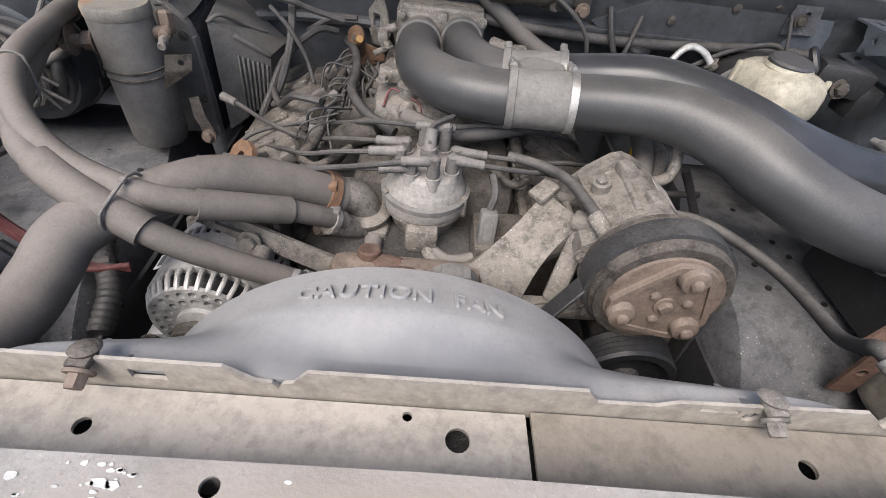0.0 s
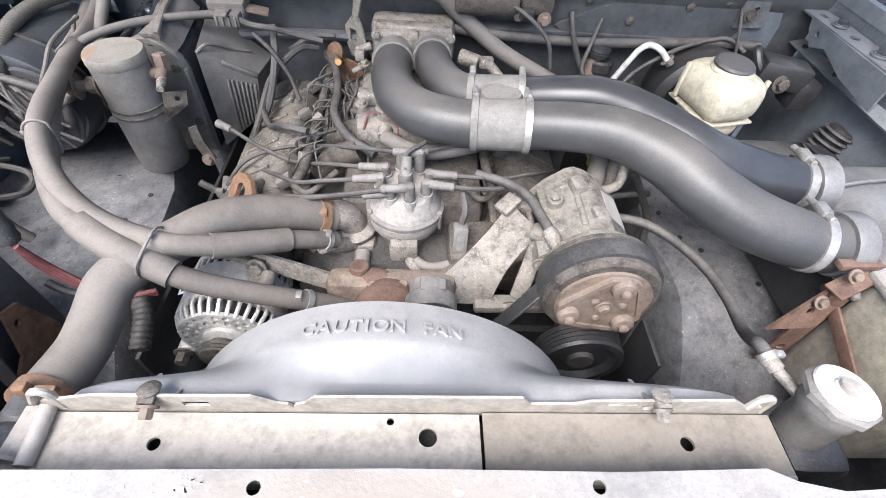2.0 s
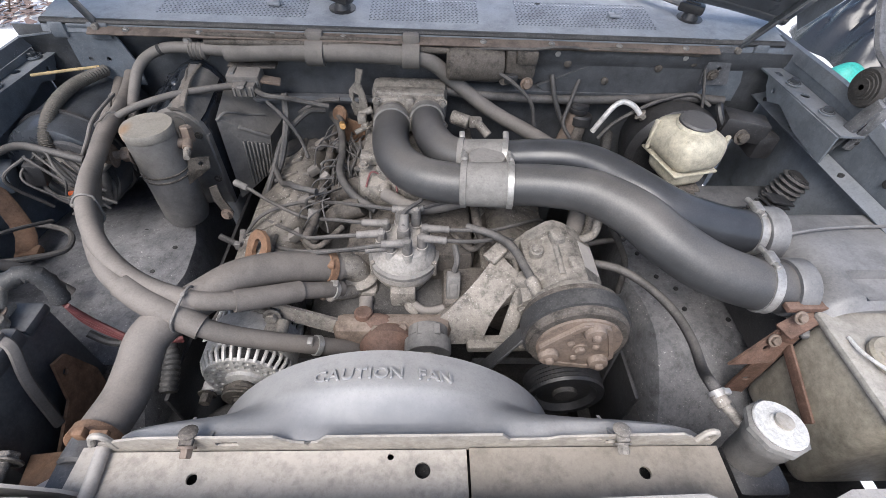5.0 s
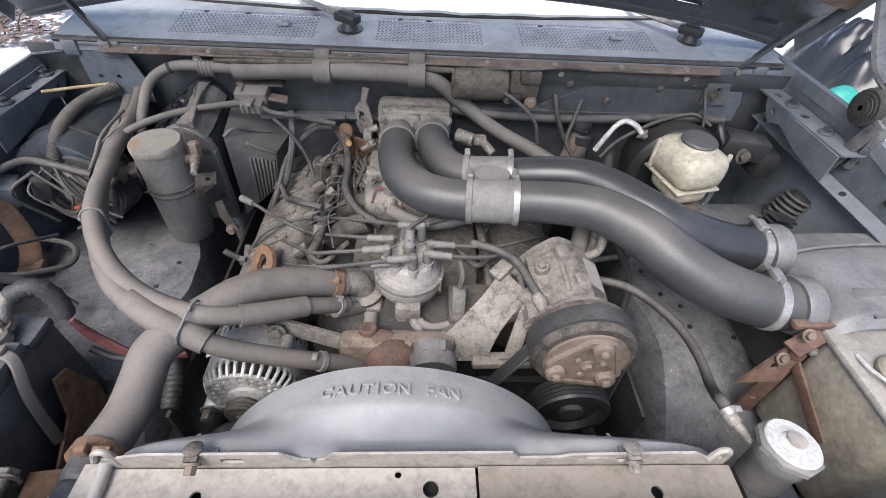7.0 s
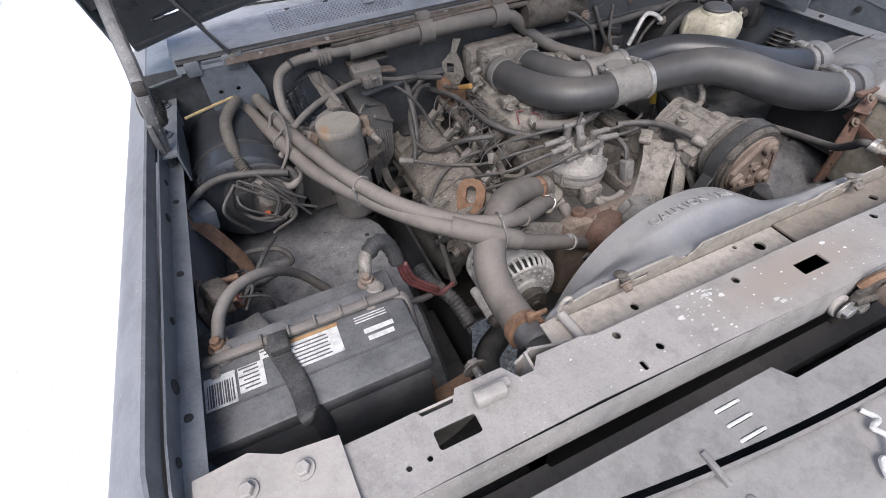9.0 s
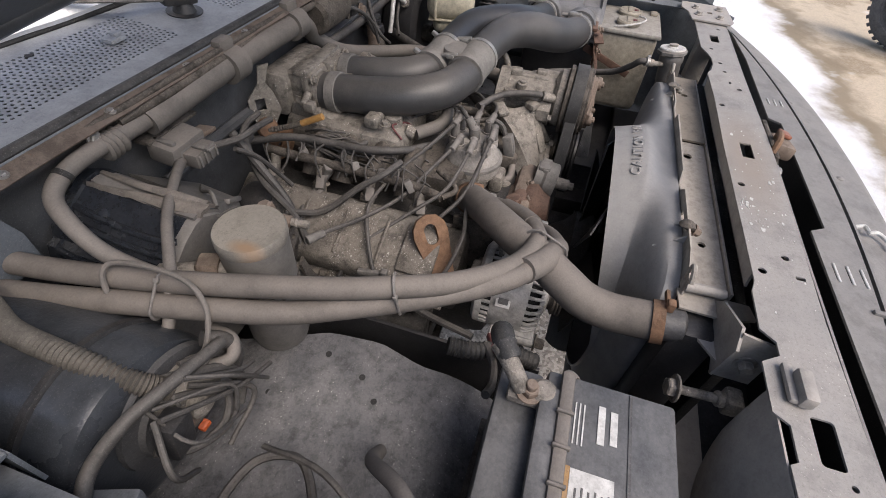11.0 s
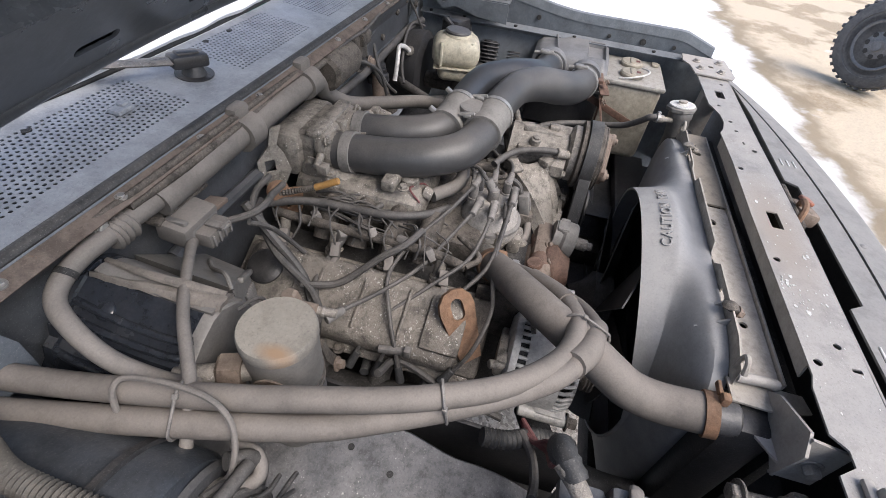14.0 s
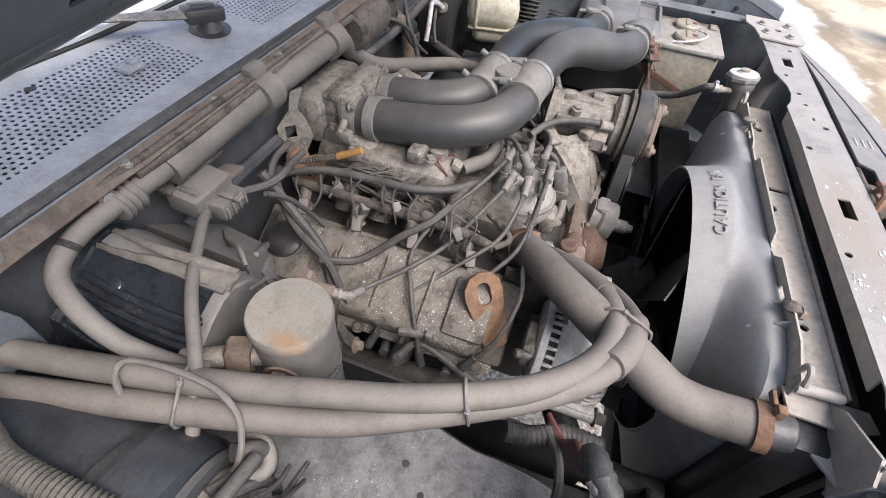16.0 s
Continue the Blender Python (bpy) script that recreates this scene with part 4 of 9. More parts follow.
def radiator_support():
    r = thing("radiator_support", (0, 0, 0.6), "dusty grey steel radiator support panel with punched slots and chipped paint", "radiator support")
    out = [(-0.80, -0.043), (-0.60, -0.040), (-0.40, -0.038), (-0.15, -0.044), (0.0, -0.047), (0.15, -0.044), (0.40, -0.040), (0.80, -0.040), (0.80, 0.046), (0.62, 0.044),
           (0.50, 0.043), (0.475, 0.034), (0.44, 0.024), (0.40, 0.022), (0.36, 0.030), (0.335, 0.041), (0.20, 0.038), (0.0, 0.041), (-0.25, 0.040), (-0.355, 0.040), (-0.375, 0.046), (-0.44, 0.047),
           (-0.455, 0.030), (-0.475, 0.030), (-0.49, 0.052), (-0.555, 0.052), (-0.565, 0.036), (-0.605, 0.036), (-0.61, 0.045), (-0.70, 0.043), (-0.80, 0.050)]
    holes = [rect2(0, 0, 0.052, 0.021, 0.002), rect2(-0.574, 0.002, 0.054, 0.024, 0.004), rect2(0.58, 0.002, 0.05, 0.022, 0.004), rect2(-0.328, -0.024, 0.007, 0.013, 0.002),
             ring2(-0.291, -0.011, 0.0055), ring2(-0.12, 0.026, 0.006), ring2(0.175, 0.026, 0.006), ring2(-0.33, 0.026, 0.006), ring2(0.36, 0.0, 0.005), ring2(0.27, -0.022, 0.006),
             ring2(0.41, 0.005, 0.0055), ring2(-0.64, -0.012, 0.0035), ring2(-0.615, -0.012, 0.0035), ring2(0.50, 0.018, 0.005), ring2(0.66, -0.015, 0.006), rect2(0.30, -0.005, 0.012, 0.005)]
    part("top_plate", plate(out, holes, 0.003, Matrix.Translation((0, 0, 1.0))), M["support"], r)
    def front(u, v):
        x = -0.80 + 1.6 * u
        y = -0.041 - 0.005 * math.exp(-(x / 0.25) ** 2)
        return x, y - 0.006 * math.sin(v * 1.57), 0.9985 - 0.048 * v
    part("front_flange", grid(front, 40, 5, 0.003), M["support"], r)
    def rear(u, v):
        x = -0.335 + 0.66 * u
        return x, 0.0385 - 0.004 * v, 0.9975 - 0.03 * v
    part("rear_flange", grid(rear, 20, 3, 0.003), M["panel"], r)
    def sheet(u, v):
        x = -0.72 + 0.20 * u
        arch = math.sin(math.pi * u) ** 0.6
        return x, 0.046 + 0.022 * arch * math.sin(v * 2.2) , 0.996 - (0.06 + 0.12 * arch) * v
    part("side_sheet", grid(sheet, 20, 10, 0.003), M["panel"], r, "curled sheet flange with dusty paint")
    # lower beam, behind the grille, and the side uprights
    part("lower_beam", box((0, -0.015, 0.62), (1.55, 0.06, 0.06), 0.01), M["panel"], r)
    for s in (-1, 1):
        part("upright", box((s * 0.66, 0.0, 0.78), (0.05, 0.05, 0.40), 0.008), M["panel"], r)
        ep = part("end_plate", plate([(s * 0.86, -0.055), (s * 0.86, 0.075), (s * 0.80, 0.080), (s * 0.765, 0.062), (s * 0.70, 0.055), (s * 0.695, -0.05), (s * 0.72, -0.062)], [rect2(s * 0.775, 0.0, 0.018, 0.014)], 0.004, Matrix.Translation((0, 0, 1.007))), M["panel"], r, "riveted corner plate")
        for x, y in ((0.745, 0.034), (0.735, -0.025), (0.805, 0.038), (0.815, -0.03)):
            part("bolt", hexbolt((s * x, y, 1.008), (0, 0, 1), 0.0085, 0.009), M["panel"], ep)
    part("clip_block", join(box((-0.522, 0.020, 1.012), (0.042, 0.016, 0.020), 0.004), box((-0.515, 0.030, 1.006), (0.05, 0.012, 0.008), 0.003)), M["panel"], r)
    rnd = random.Random(3)
    chips = []
    for q in range(90):
        cx, cy = (rnd.gauss(-0.185, 0.022), rnd.gauss(0.022, 0.010)) if q < 34 else (rnd.gauss(-0.08, 0.16), rnd.uniform(-0.036, 0.036))
        if abs(cx) < 0.035 and abs(cy) < 0.018 or cx > 0.32 or abs(cy) > 0.036:
            continue
        n = rnd.randint(5, 8)
        s = rnd.uniform(0.0006, 0.0020) * (2.6 if rnd.random() < 0.14 else 1)
        ring = [(cx + 1.7 * s * rnd.uniform(0.5, 1) * math.cos(k * 2 * math.pi / n), cy + s * rnd.uniform(0.4, 1) * math.sin(k * 2 * math.pi / n)) for k in range(n)]
        chips.append(plate(ring, (), 0.0006, Matrix.Translation((0, 0, 1.0006))))
    part("flaked_paint", join(*chips), M["white"], r, "flakes of pale old paint")["kind"] = "stuff"


radiator_support()


def grille_panel():
    g = thing("grille_panel", (0, -0.16, 0.9), "dusty grey grille header panel with stepped edge", "grille panel")
    fy = lambda x: -0.262 + 0.175 * (abs(x) / 0.93) ** 2.2
    sy = lambda x: -0.163 + 0.10 * (abs(x) / 0.80) ** 2.0
    outl = [(-0.80, -0.070), (-0.60, -0.088), (-0.17, -0.088), (-0.155, -0.112), (0.20, -0.112), (0.215, -0.088), (0.55, -0.088), (0.80, -0.070)]
    low = [(x, sy(x) + 0.004) for x in np.linspace(0.80, -0.80, 33)]
    sl = [rect2(-0.262, -0.102 - 0.019 * k, 0.034, 0.006, 0.002) for k in range(3)] + [rect2(0.30, -0.102 - 0.014 * k, 0.026, 0.005, 0.002) for k in range(3)]
    part("upper_shelf", plate(outl + low, sl, 0.004, Matrix.Translation((0, 0, 0.974))), M["grille"], g)
    # white bars stand in for bright snow showing through the open slots
    for k in range(3):
        part("slot_snowlight", box((-0.262, -0.102 - 0.019 * k, 0.9745), (0.040, 0.0042, 0.003), 0.001, seg=1), M["white"], g, "white bar standing in for bright snow seen through a slot")
        part("slot_snowlight", box((0.30, -0.102 - 0.014 * k, 0.9745), (0.030, 0.0036, 0.003), 0.001, seg=1), M["white"], g)
    def step(u, v):
        x = -0.93 + 1.86 * u
        a, b = sy(x) if abs(x) < 0.80 else -0.063, fy(x)
        k = max(0, v - 0.06) / 0.94
        z = 0.972 - 0.016 * min(1, v / 0.06) - 0.012 * k - 0.045 * max(0, k - 0.8) / 0.2 * max(0, k - 0.8) / 0.2
        return x, a + (b - a) * k - 0.004, z
    part("front_shelf", grid(step, 60, 18, 0.004), M["grille"], g)
    def face(u, v):
        x = -0.93 + 1.86 * u
        return x, fy(x) - 0.006 - 0.01 * math.sin(v * 3), 0.90 - 0.28 * v
    part("front_face", grid(face, 40, 6, 0.004), M["body"], g)
    part("grille_insert", box((0, -0.195, 0.74), (1.10, 0.02, 0.40), 0.004), M["plastic"], g, "black grille insert")
    part("under_panel", box((0, -0.11, 0.545), (1.72, 0.20, 0.010), 0.002), M["plastic"], g)
    part("wire_clip", tube([(-0.118, -0.172, 0.965), (-0.112, -0.188, 0.967), (-0.128, -0.192, 0.967), (-0.122, -0.206, 0.966), (-0.138, -0.222, 0.962), (-0.150, -0.220, 0.962), (-0.16, -0.236, 0.958)], 0.0035, 8, 5), M["white"], g, "white plastic zigzag clip")
    for x, y in ((-0.31, -0.19), (0.05, -0.20), (0.36, -0.17), (-0.5, -0.18)):
        part("screw", lathe([(0.007, 0), (0.007, 0.001), (0.004, 0.003)], (x, y, 0.956), (0, 0, 1), 14), M["grille"], g)
    part("bracket_pin", box((-0.33, -0.150, 0.975), (0.008, 0.04, 0.008), 0.002), M["grille"], g)


grille_panel()


def hood_latch():
    l = thing("hood_latch", (0.09, -0.07, 0.93), "rusty hood latch with orange lever at the support panel", "hood latch")
    part("back_plate", box((0.09, -0.062, 0.955), (0.15, 0.010, 0.075), 0.004), M["iron"], l)
    part("latch_body", join(box((0.085, -0.083, 0.978), (0.062, 0.042, 0.030), 0.008, rot=(10, 5, 4)), box((0.115, -0.070, 0.966), (0.06, 0.03, 0.02), 0.006)), M["rust_dusty"], l)
    part("orange_lever", box((0.105, -0.088, 0.996), (0.030, 0.022, 0.008), 0.003, rot=(14, 8, 0)), M["faded_orange"], l, "faded orange release lever")
    part("hook", tube([(0.03, -0.055, 0.99), (0.045, -0.06, 1.012), (0.075, -0.066, 1.010), (0.085, -0.07, 0.995)], 0.006, 8, 5), M["rust"], l)
    part("mount_ear", lathe([(0.017, -0.003), (0.018, 0), (0.017, 0.003)], (0.004, -0.058, 0.965), (0, -1, 0.25), 18), M["panel"], l)
    for x, z in ((0.004, 0.966), (0.045, 0.952), (0.155, 0.968), (0.165, 0.95)):
        part("bolt", hexbolt((x, -0.067, z), (0, -1, 0.1), 0.010, 0.010), M["steel"], l)
    part("spring", tube([(0.02, -0.066, 0.972), (0.05, -0.07, 0.974), (0.075, -0.073, 0.976)], 0.0055, 8, 6, ribs=9, rib=0.002), M["iron"], l)
    part("cable", tube([(0.165, -0.075, 0.95), (0.22, -0.07, 0.93), (0.32, -0.06, 0.92)], 0.004, 8), M["rubber_dark"], l)


hood_latch()

# ---- cooling: radiator, shroud, fan ----
def radiator():
    r = thing("radiator", (0.03, 0.08, 0.42), "dusty radiator with pale tan top tank plate", "radiator")
    part("core", box((0.03, 0.085, 0.67), (0.74, 0.05, 0.50), 0.004), M["core"], r)
    lx, jx, rx = -0.345, 0.081, 0.398
    h1 = [ring2(-0.241, 0.077, 0.0065), ring2(0.027, 0.084, 0.0095, 16), ring2(-0.012, 0.1, 0.004)]
    part("top_plate", plate([(lx, 0.048), (jx, 0.048), (jx, 0.108), (lx, 0.108)], h1, 0.004, Matrix.Translation((0, 0, 0.948))), M["rad"], r)
    h2 = [ring2(0.296, 0.077, 0.0075)]
    part("brown_plate", plate([(jx + 0.003, 0.045), (rx, 0.045), (rx, 0.108), (jx + 0.003, 0.108)], h2, 0.004, Matrix.Translation((0, 0, 0.953))), M["rad_dark"], r, "browner right half of the top plate")
    part("front_edge", box(((lx + rx) / 2, 0.0445, 0.943), (rx - lx, 0.004, 0.022), 0.001), M["rad"], r)
    for s, x in ((-1, -0.385), (1, 0.455)):
        part("side_tank", box((x, 0.088, 0.70), (0.075, 0.070, 0.46), 0.016), M["plastic"], r, "black side tank")
    part("inlet_neck", rod((-0.396, 0.10, 0.915), (-0.396, 0.15, 0.91), 0.026), M["plastic_dusty"], r)
    part("condenser", box((0.03, 0.012, 0.74), (0.86, 0.018, 0.36), 0.004), M["core"], r, "dark condenser core in front")
    part("condenser_tray", box((0.03, 0.05, 0.58), (0.90, 0.14, 0.008), 0.002), M["core"], r)
    lp = part("left_bracket", plate([(-0.346, 0.118), (-0.346, 0.016), (-0.372, 0.010), (-0.386, 0.050), (-0.384, 0.116)], [], 0.004, Matrix.Translation((0, 0, 0.942))), M["rad"], r, "tan end bracket with upright gussets")
    part("gusset", plate([(-0.352, 0.0), (-0.455, -0.040), (-0.462, 0.030), (-0.440, 0.052), (-0.372, 0.022)], [], 0.004, Matrix.Translation((0, 0.060, 0.942)) @ pose(0, 0, 0, 90, 0, 0)), M["panel"], lp)
    part("end_plate", plate([(0.010, -0.045), (0.062, -0.045), (0.062, 0.050), (0.010, 0.040)], [ring2(0.034, -0.004, 0.007)], 0.004, Matrix.Translation((-0.446, 0, 0.942)) @ pose(0, 0, 0, 90, 0, 90)), M["panel"], lp)
    part("fold", plate([(-0.384, 0.052), (-0.384, 0.112), (-0.400, 0.100), (-0.448, 0.064), (-0.448, 0.052)], [], 0.004, Matrix.Translation((0, 0, 0.925))), M["panel"], lp)
    part("washer", lathe([(0.017, 0), (0.018, 0.001), (0.017, 0.003)], (-0.447, 0.034, 0.938), (-1, 0, 0), 20), M["steel"], lp)
    part("bolt", hexbolt((-0.450, 0.034, 0.938), (-1, 0, 0), 0.010, 0.013), M["steel"], lp)
    part("roll_pin", tube([(-0.352, 0.112, 0.955), (-0.349, 0.08, 0.954), (-0.348, 0.055, 0.952)], 0.008, 10, 6), M["panel"], r)


radiator()


def fan_shroud():
    s = thing("fan_shroud", (0.03, 0.18, 0.42), "dusty grey plastic fan shroud with raised moulded lettering", "fan shroud")
    cx, cz = -0.027, 0.700
    rad = lambda y: 0.283 - 0.28 * (y - 0.176)
    def rect(a):
        c, sn = math.cos(a), math.sin(a)
        hx = (0.445 if c > 0 else 0.345)
        hz = (0.261 if sn > 0 else 0.27)
        k = 1 / max(abs(c) / hx, abs(sn) / hz)
        # rounded corner
        p = 7
        k = 1 / ((abs(c) / hx) ** p + (abs(sn) / hz) ** p) ** (1 / p)
        return cx + k * c, cz + k * sn
    def fn(u, v):
        a = -math.pi / 2 + 2 * math.pi * u
        x0, z0 = rect(a)
        # the rear edge leans: it stands furthest back over the crown and comes forward at the sides
        ye = 0.233 - (0.052 if math.cos(a) < 0 else 0.026) * (1 - max(0.0, math.sin(a)))
        ring = lambda y: (cx + rad(y) * math.cos(a), cz + rad(y) * math.sin(a))
        if v < 0.14:
            return x0, 0.114 + 0.14 * v, z0
        if v < 0.66:
            t = (v - 0.14) / 0.52
            e = t - 0.05 * math.sin(2 * math.pi * t)
            x1, z1 = ring(0.174)
            return x0 + (x1 - x0) * e, 0.1336 + 0.0404 * t, z0 + (z1 - z0) * e
        t = (v - 0.66) / 0.34
        y = 0.174 + (ye - 0.174) * t
        x1, z1 = ring(y)
        return x1, y, z1
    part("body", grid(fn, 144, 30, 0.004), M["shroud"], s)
    # mounting flange with its cut-out
    prof = [(-0.360, 0.940), (-0.352, 0.969), (-0.300, 0.983), (-0.148, 0.984), (-0.128, 0.968), (-0.115, 0.966), (-0.111, 0.958), (-0.107, 0.966), (-0.099, 0.968), (-0.087, 0.984),
            (0.122, 0.986), (0.133, 0.971), (0.180, 0.972), (0.195, 0.979), (0.345, 0.984), (0.365, 0.969), (0.385, 0.967), (0.390, 0.940)]
    hl = [rect2(-0.205, 0.966, 0.026, 0.011), rect2(0.23, 0.972, 0.032, 0.005), ring2(0.258, 0.966, 0.007)]
    part("mounting_flange", plate([(x, z) for x, z in prof][::-1], [r for r in hl], 0.003, Matrix.Translation((0, 0.110, 0)) @ pose(0, 0, 0, 90, 0, 0)), M["rad"], s)
    # clips and bolts on the flange
    for x in (-0.245, 0.268):
        part("clip_nut", join(lathe([(0.010, 0), (0.011, 0.002), (0.007, 0.005)], (x, 0.116, 0.984), (0, 0.3, 1), 16), box((x, 0.110, 0.982), (0.016, 0.016, 0.007), 0.002)), M["iron"] if x < 0 else M["alu"], s)
        part("clip_bolt", join(hexbolt((x, 0.103, 0.976), (0, -0.9, -0.3), 0.007, 0.012), rod((x, 0.112, 0.98), (x, 0.096, 0.974), 0.0045)), M["rust_dusty"] if x < 0 else M["alu"], s)
    for x in (-0.347, 0.378):
        part("hook", tube([(x - 0.012, 0.11, 0.968), (x - 0.004, 0.112, 0.986), (x + 0.008, 0.112, 0.984), (x + 0.010, 0.112, 0.955)], 0.004, 8, 5), M["rad"], s)
    for x in (-0.224, -0.262, 0.262):
        part("gusset_rib", plate([(0, 0), (0.040, -0.004), (0.0, 0.030)], [], 0.004, Matrix.Translation((x, 0.113, 0.946)) @ pose(0, 0, 0, 90, 0, 90)), M["shroud"], s)
    # raised letters follow the rim
    word = "CAUTION FAN"
    slots = {0: -0.108, 1: -0.090, 2: -0.0715, 3: -0.0545, 4: -0.0420, 5: -0.0275, 6: -0.008, 8: 0.0250, 9: 0.0395, 10: 0.0565}
    for i, x in slots.items():
        z = cz + math.sqrt(rad(0.192) ** 2 - (x - cx) ** 2)
        cu = bpy.data.curves.new("letter", "FONT")
        cu.body, cu.size, cu.extrude, cu.align_x, cu.align_y, cu.bevel_depth = word[i], 0.0245, 0.0013, "CENTER", "CENTER", 0.0004
        tmp = bpy.data.objects.new("letter", cu)
        me = bpy.data.meshes.new_from_object(tmp)
        bpy.data.objects.remove(tmp)
        tilt = math.degrees(math.asin((x - cx) / rad(0.192)))
        m = Matrix.Translation((x, 0.192, z + 0.0062)) @ pose(0, 0, 0, 0, tilt, 0) @ pose(0, 0, 0, -15.5, 0, 0)
        geo = ([m @ v.co for v in me.vertices], [tuple(p.vertices) for p in me.polygons])
        bpy.data.meshes.remove(me)
        part("raised_letter", geo, M["shroud"], s, smooth=False)
    return s


fan_shroud()


def cooling_fan():
    f = thing("cooling_fan", (-0.03, 0.25, 0.45), "black engine fan inside the shroud", "fan")
    c = Vector((-0.03, 0.225, 0.695))
    part("hub", lathe([(0.05, -0.02), (0.075, -0.01), (0.075, 0.03), (0.05, 0.05), (0.03, 0.08)], c, (0, 1, 0), 28), M["iron_dark"], f)
    for k in range(7):
        a = 2 * math.pi * k / 7 + 0.3
        def fn(u, v, a=a):
            r = 0.07 + 0.185 * u
            w = (v - 0.5) * (0.07 + 0.05 * u) / r
            return c.x + r * math.cos(a + w), c.y + 0.02 * (v - 0.5) * 2 - 0.006 * u, c.z + r * math.sin(a + w)
        part("blade", grid(fn, 8, 6, 0.003), M["plastic"], f)


cooling_fan()


def hose(name, pts, r, material, label, clamps=(), seg=16, category="hose", group="", **kw):
    h = thing(name, tuple(min(pts, key=lambda p: p[2])), label, category, group)
    part("hose", tube(pts, r, seg, **kw), material, h)
    for at, w, mt, cname in clamps:
        rr = r if isinstance(r, (int, float)) else float(np.interp(at * (len(pts) - 1), range(len(pts)), r))
        part(cname, band(pts, at, rr, w), mt, h)
    return h


RAD = [(-0.396, 0.128, 0.913), (-0.394, 0.160, 0.906), (-0.391, 0.205, 0.900), (-0.389, 0.245, 0.908), (-0.381, 0.280, 0.926), (-0.360, 0.312, 0.932), (-0.325, 0.355, 0.930),
       (-0.285, 0.400, 0.925), (-0.236, 0.437, 0.905), (-0.185, 0.466, 0.876), (-0.141, 0.490, 0.847)]
rh = hose("upper_radiator_hose", RAD, 0.0295, M["hose"], "thick dusty grey upper radiator hose with rusty clamps", seg=24)
part("front_clamp", join(band(RAD, 0.03, 0.030, 0.018, 0.003), box((-0.392, 0.131, 0.948), (0.014, 0.012, 0.018), 0.003), box((-0.372, 0.133, 0.944), (0.022, 0.006, 0.010), 0.002)), M["rust"], rh, "rusty spring clamp")
part("rear_clamp", join(band(RAD, 0.965, 0.030, 0.016, 0.003), box((-0.145, 0.470, 0.880), (0.014, 0.02, 0.012), 0.003)), M["rust"], rh, "rusty spring clamp")

H1 = [(-0.672, 0.99, 1.004), (-0.650, 0.90, 0.991), (-0.630, 0.81, 0.990), (-0.607, 0.704, 0.997), (-0.586, 0.630, 1.000), (-0.565, 0.558, 1.003), (-0.538, 0.492, 1.003), (-0.500, 0.430, 0.994), (-0.452, 0.380, 0.984), (-0.395, 0.347, 0.968),
      (-0.325, 0.335, 0.948), (-0.266, 0.352, 0.926), (-0.205, 0.395, 0.892), (-0.160, 0.425, 0.860), (-0.130, 0.450, 0.832)]
h1 = hose("heater_hose", H1, 0.0150, M["hose"], "dusty grey heater hose looping to the thermostat housing", (), group="heater hoses", seg=18)
part("sleeve", tube([(-0.275, 0.347, 0.929), (-0.24, 0.368, 0.912), (-0.19, 0.405, 0.882)], 0.0185, 18), M["hose"], h1)
part("clamp", join(band(H1, 0.97, 0.0152, 0.010), box((-0.135, 0.440, 0.858), (0.010, 0.014, 0.010), 0.002)), M["steel"], h1, "screw clamp")
H2 = [(-0.706, 0.99, 0.984), (-0.678, 0.895, 0.974), (-0.652, 0.79, 0.975), (-0.628, 0.70, 0.974), (-0.603, 0.62, 0.972), (-0.573, 0.555, 0.974), (-0.537, 0.485, 0.977), (-0.500, 0.422, 0.979), (-0.455, 0.365, 0.976), (-0.405, 0.330, 0.966),
      (-0.352, 0.308, 0.948), (-0.290, 0.300, 0.912), (-0.220, 0.312, 0.868), (-0.150, 0.335, 0.815), (-0.09, 0.36, 0.76)]
h2 = hose("heater_hose", H2, 0.0155, M["hose"], "dusty grey heater hose with rubber sleeves running below its twin", (), group="heater hoses", seg=18)
part("sleeve", tube([(-0.425, 0.343, 0.973), (-0.38, 0.318, 0.958), (-0.31, 0.300, 0.925)], 0.0195, 18), M["hose"], h2)
part("clamp", join(band(H2, 0.92, 0.0155, 0.010), box((-0.165, 0.325, 0.845), (0.010, 0.014, 0.010), 0.002)), M["steel"], h2, "screw clamp")


def tie(p, q, r, label):
    """A thin cable tie drawn tight round two hoses whose middles are p and q, across their run."""
    p, q = Vector(p), Vector(q)
    side = (q - p).normalized()
    run = Vector((0.33, -0.94, 0)).normalized() if p.y > 0.45 else Vector((0.8, -0.55, -0.25)).normalized()
    out = side.cross(run).normalized()
    loop = []
    for k in range(16):
        a = 2 * math.pi * k / 16 + 0.01
        c = q if math.cos(a) > 0 else p
        loop.append(c + (side * math.cos(a) + out * math.sin(a)) * (r + 0.0015))
    t = thing("cable_tie", tuple(min(loop, key=lambda v: v.z)), label, "cable tie", "cable ties")
    part("loop", tube(loop + [loop[0]], 0.0021, 7, 3), M["boot"], t)
    part("lock_head", moved(box((0, 0, 0), (0.007, 0.006, 0.007), 0.0015), frame_at(loop[4], side)), M["boot"], t)


tie((-0.538, 0.492, 1.003), (-0.537, 0.488, 0.977), 0.0155, "dusty cable tie round two heater hoses")
tie((-0.334, 0.334, 0.951), (-0.340, 0.305, 0.942), 0.0185, "dusty cable tie pulling two hoses together")
tie((-0.622, 0.77, 0.991), (-0.646, 0.765, 0.9745), 0.0155, "dusty cable tie round two heater hoses")

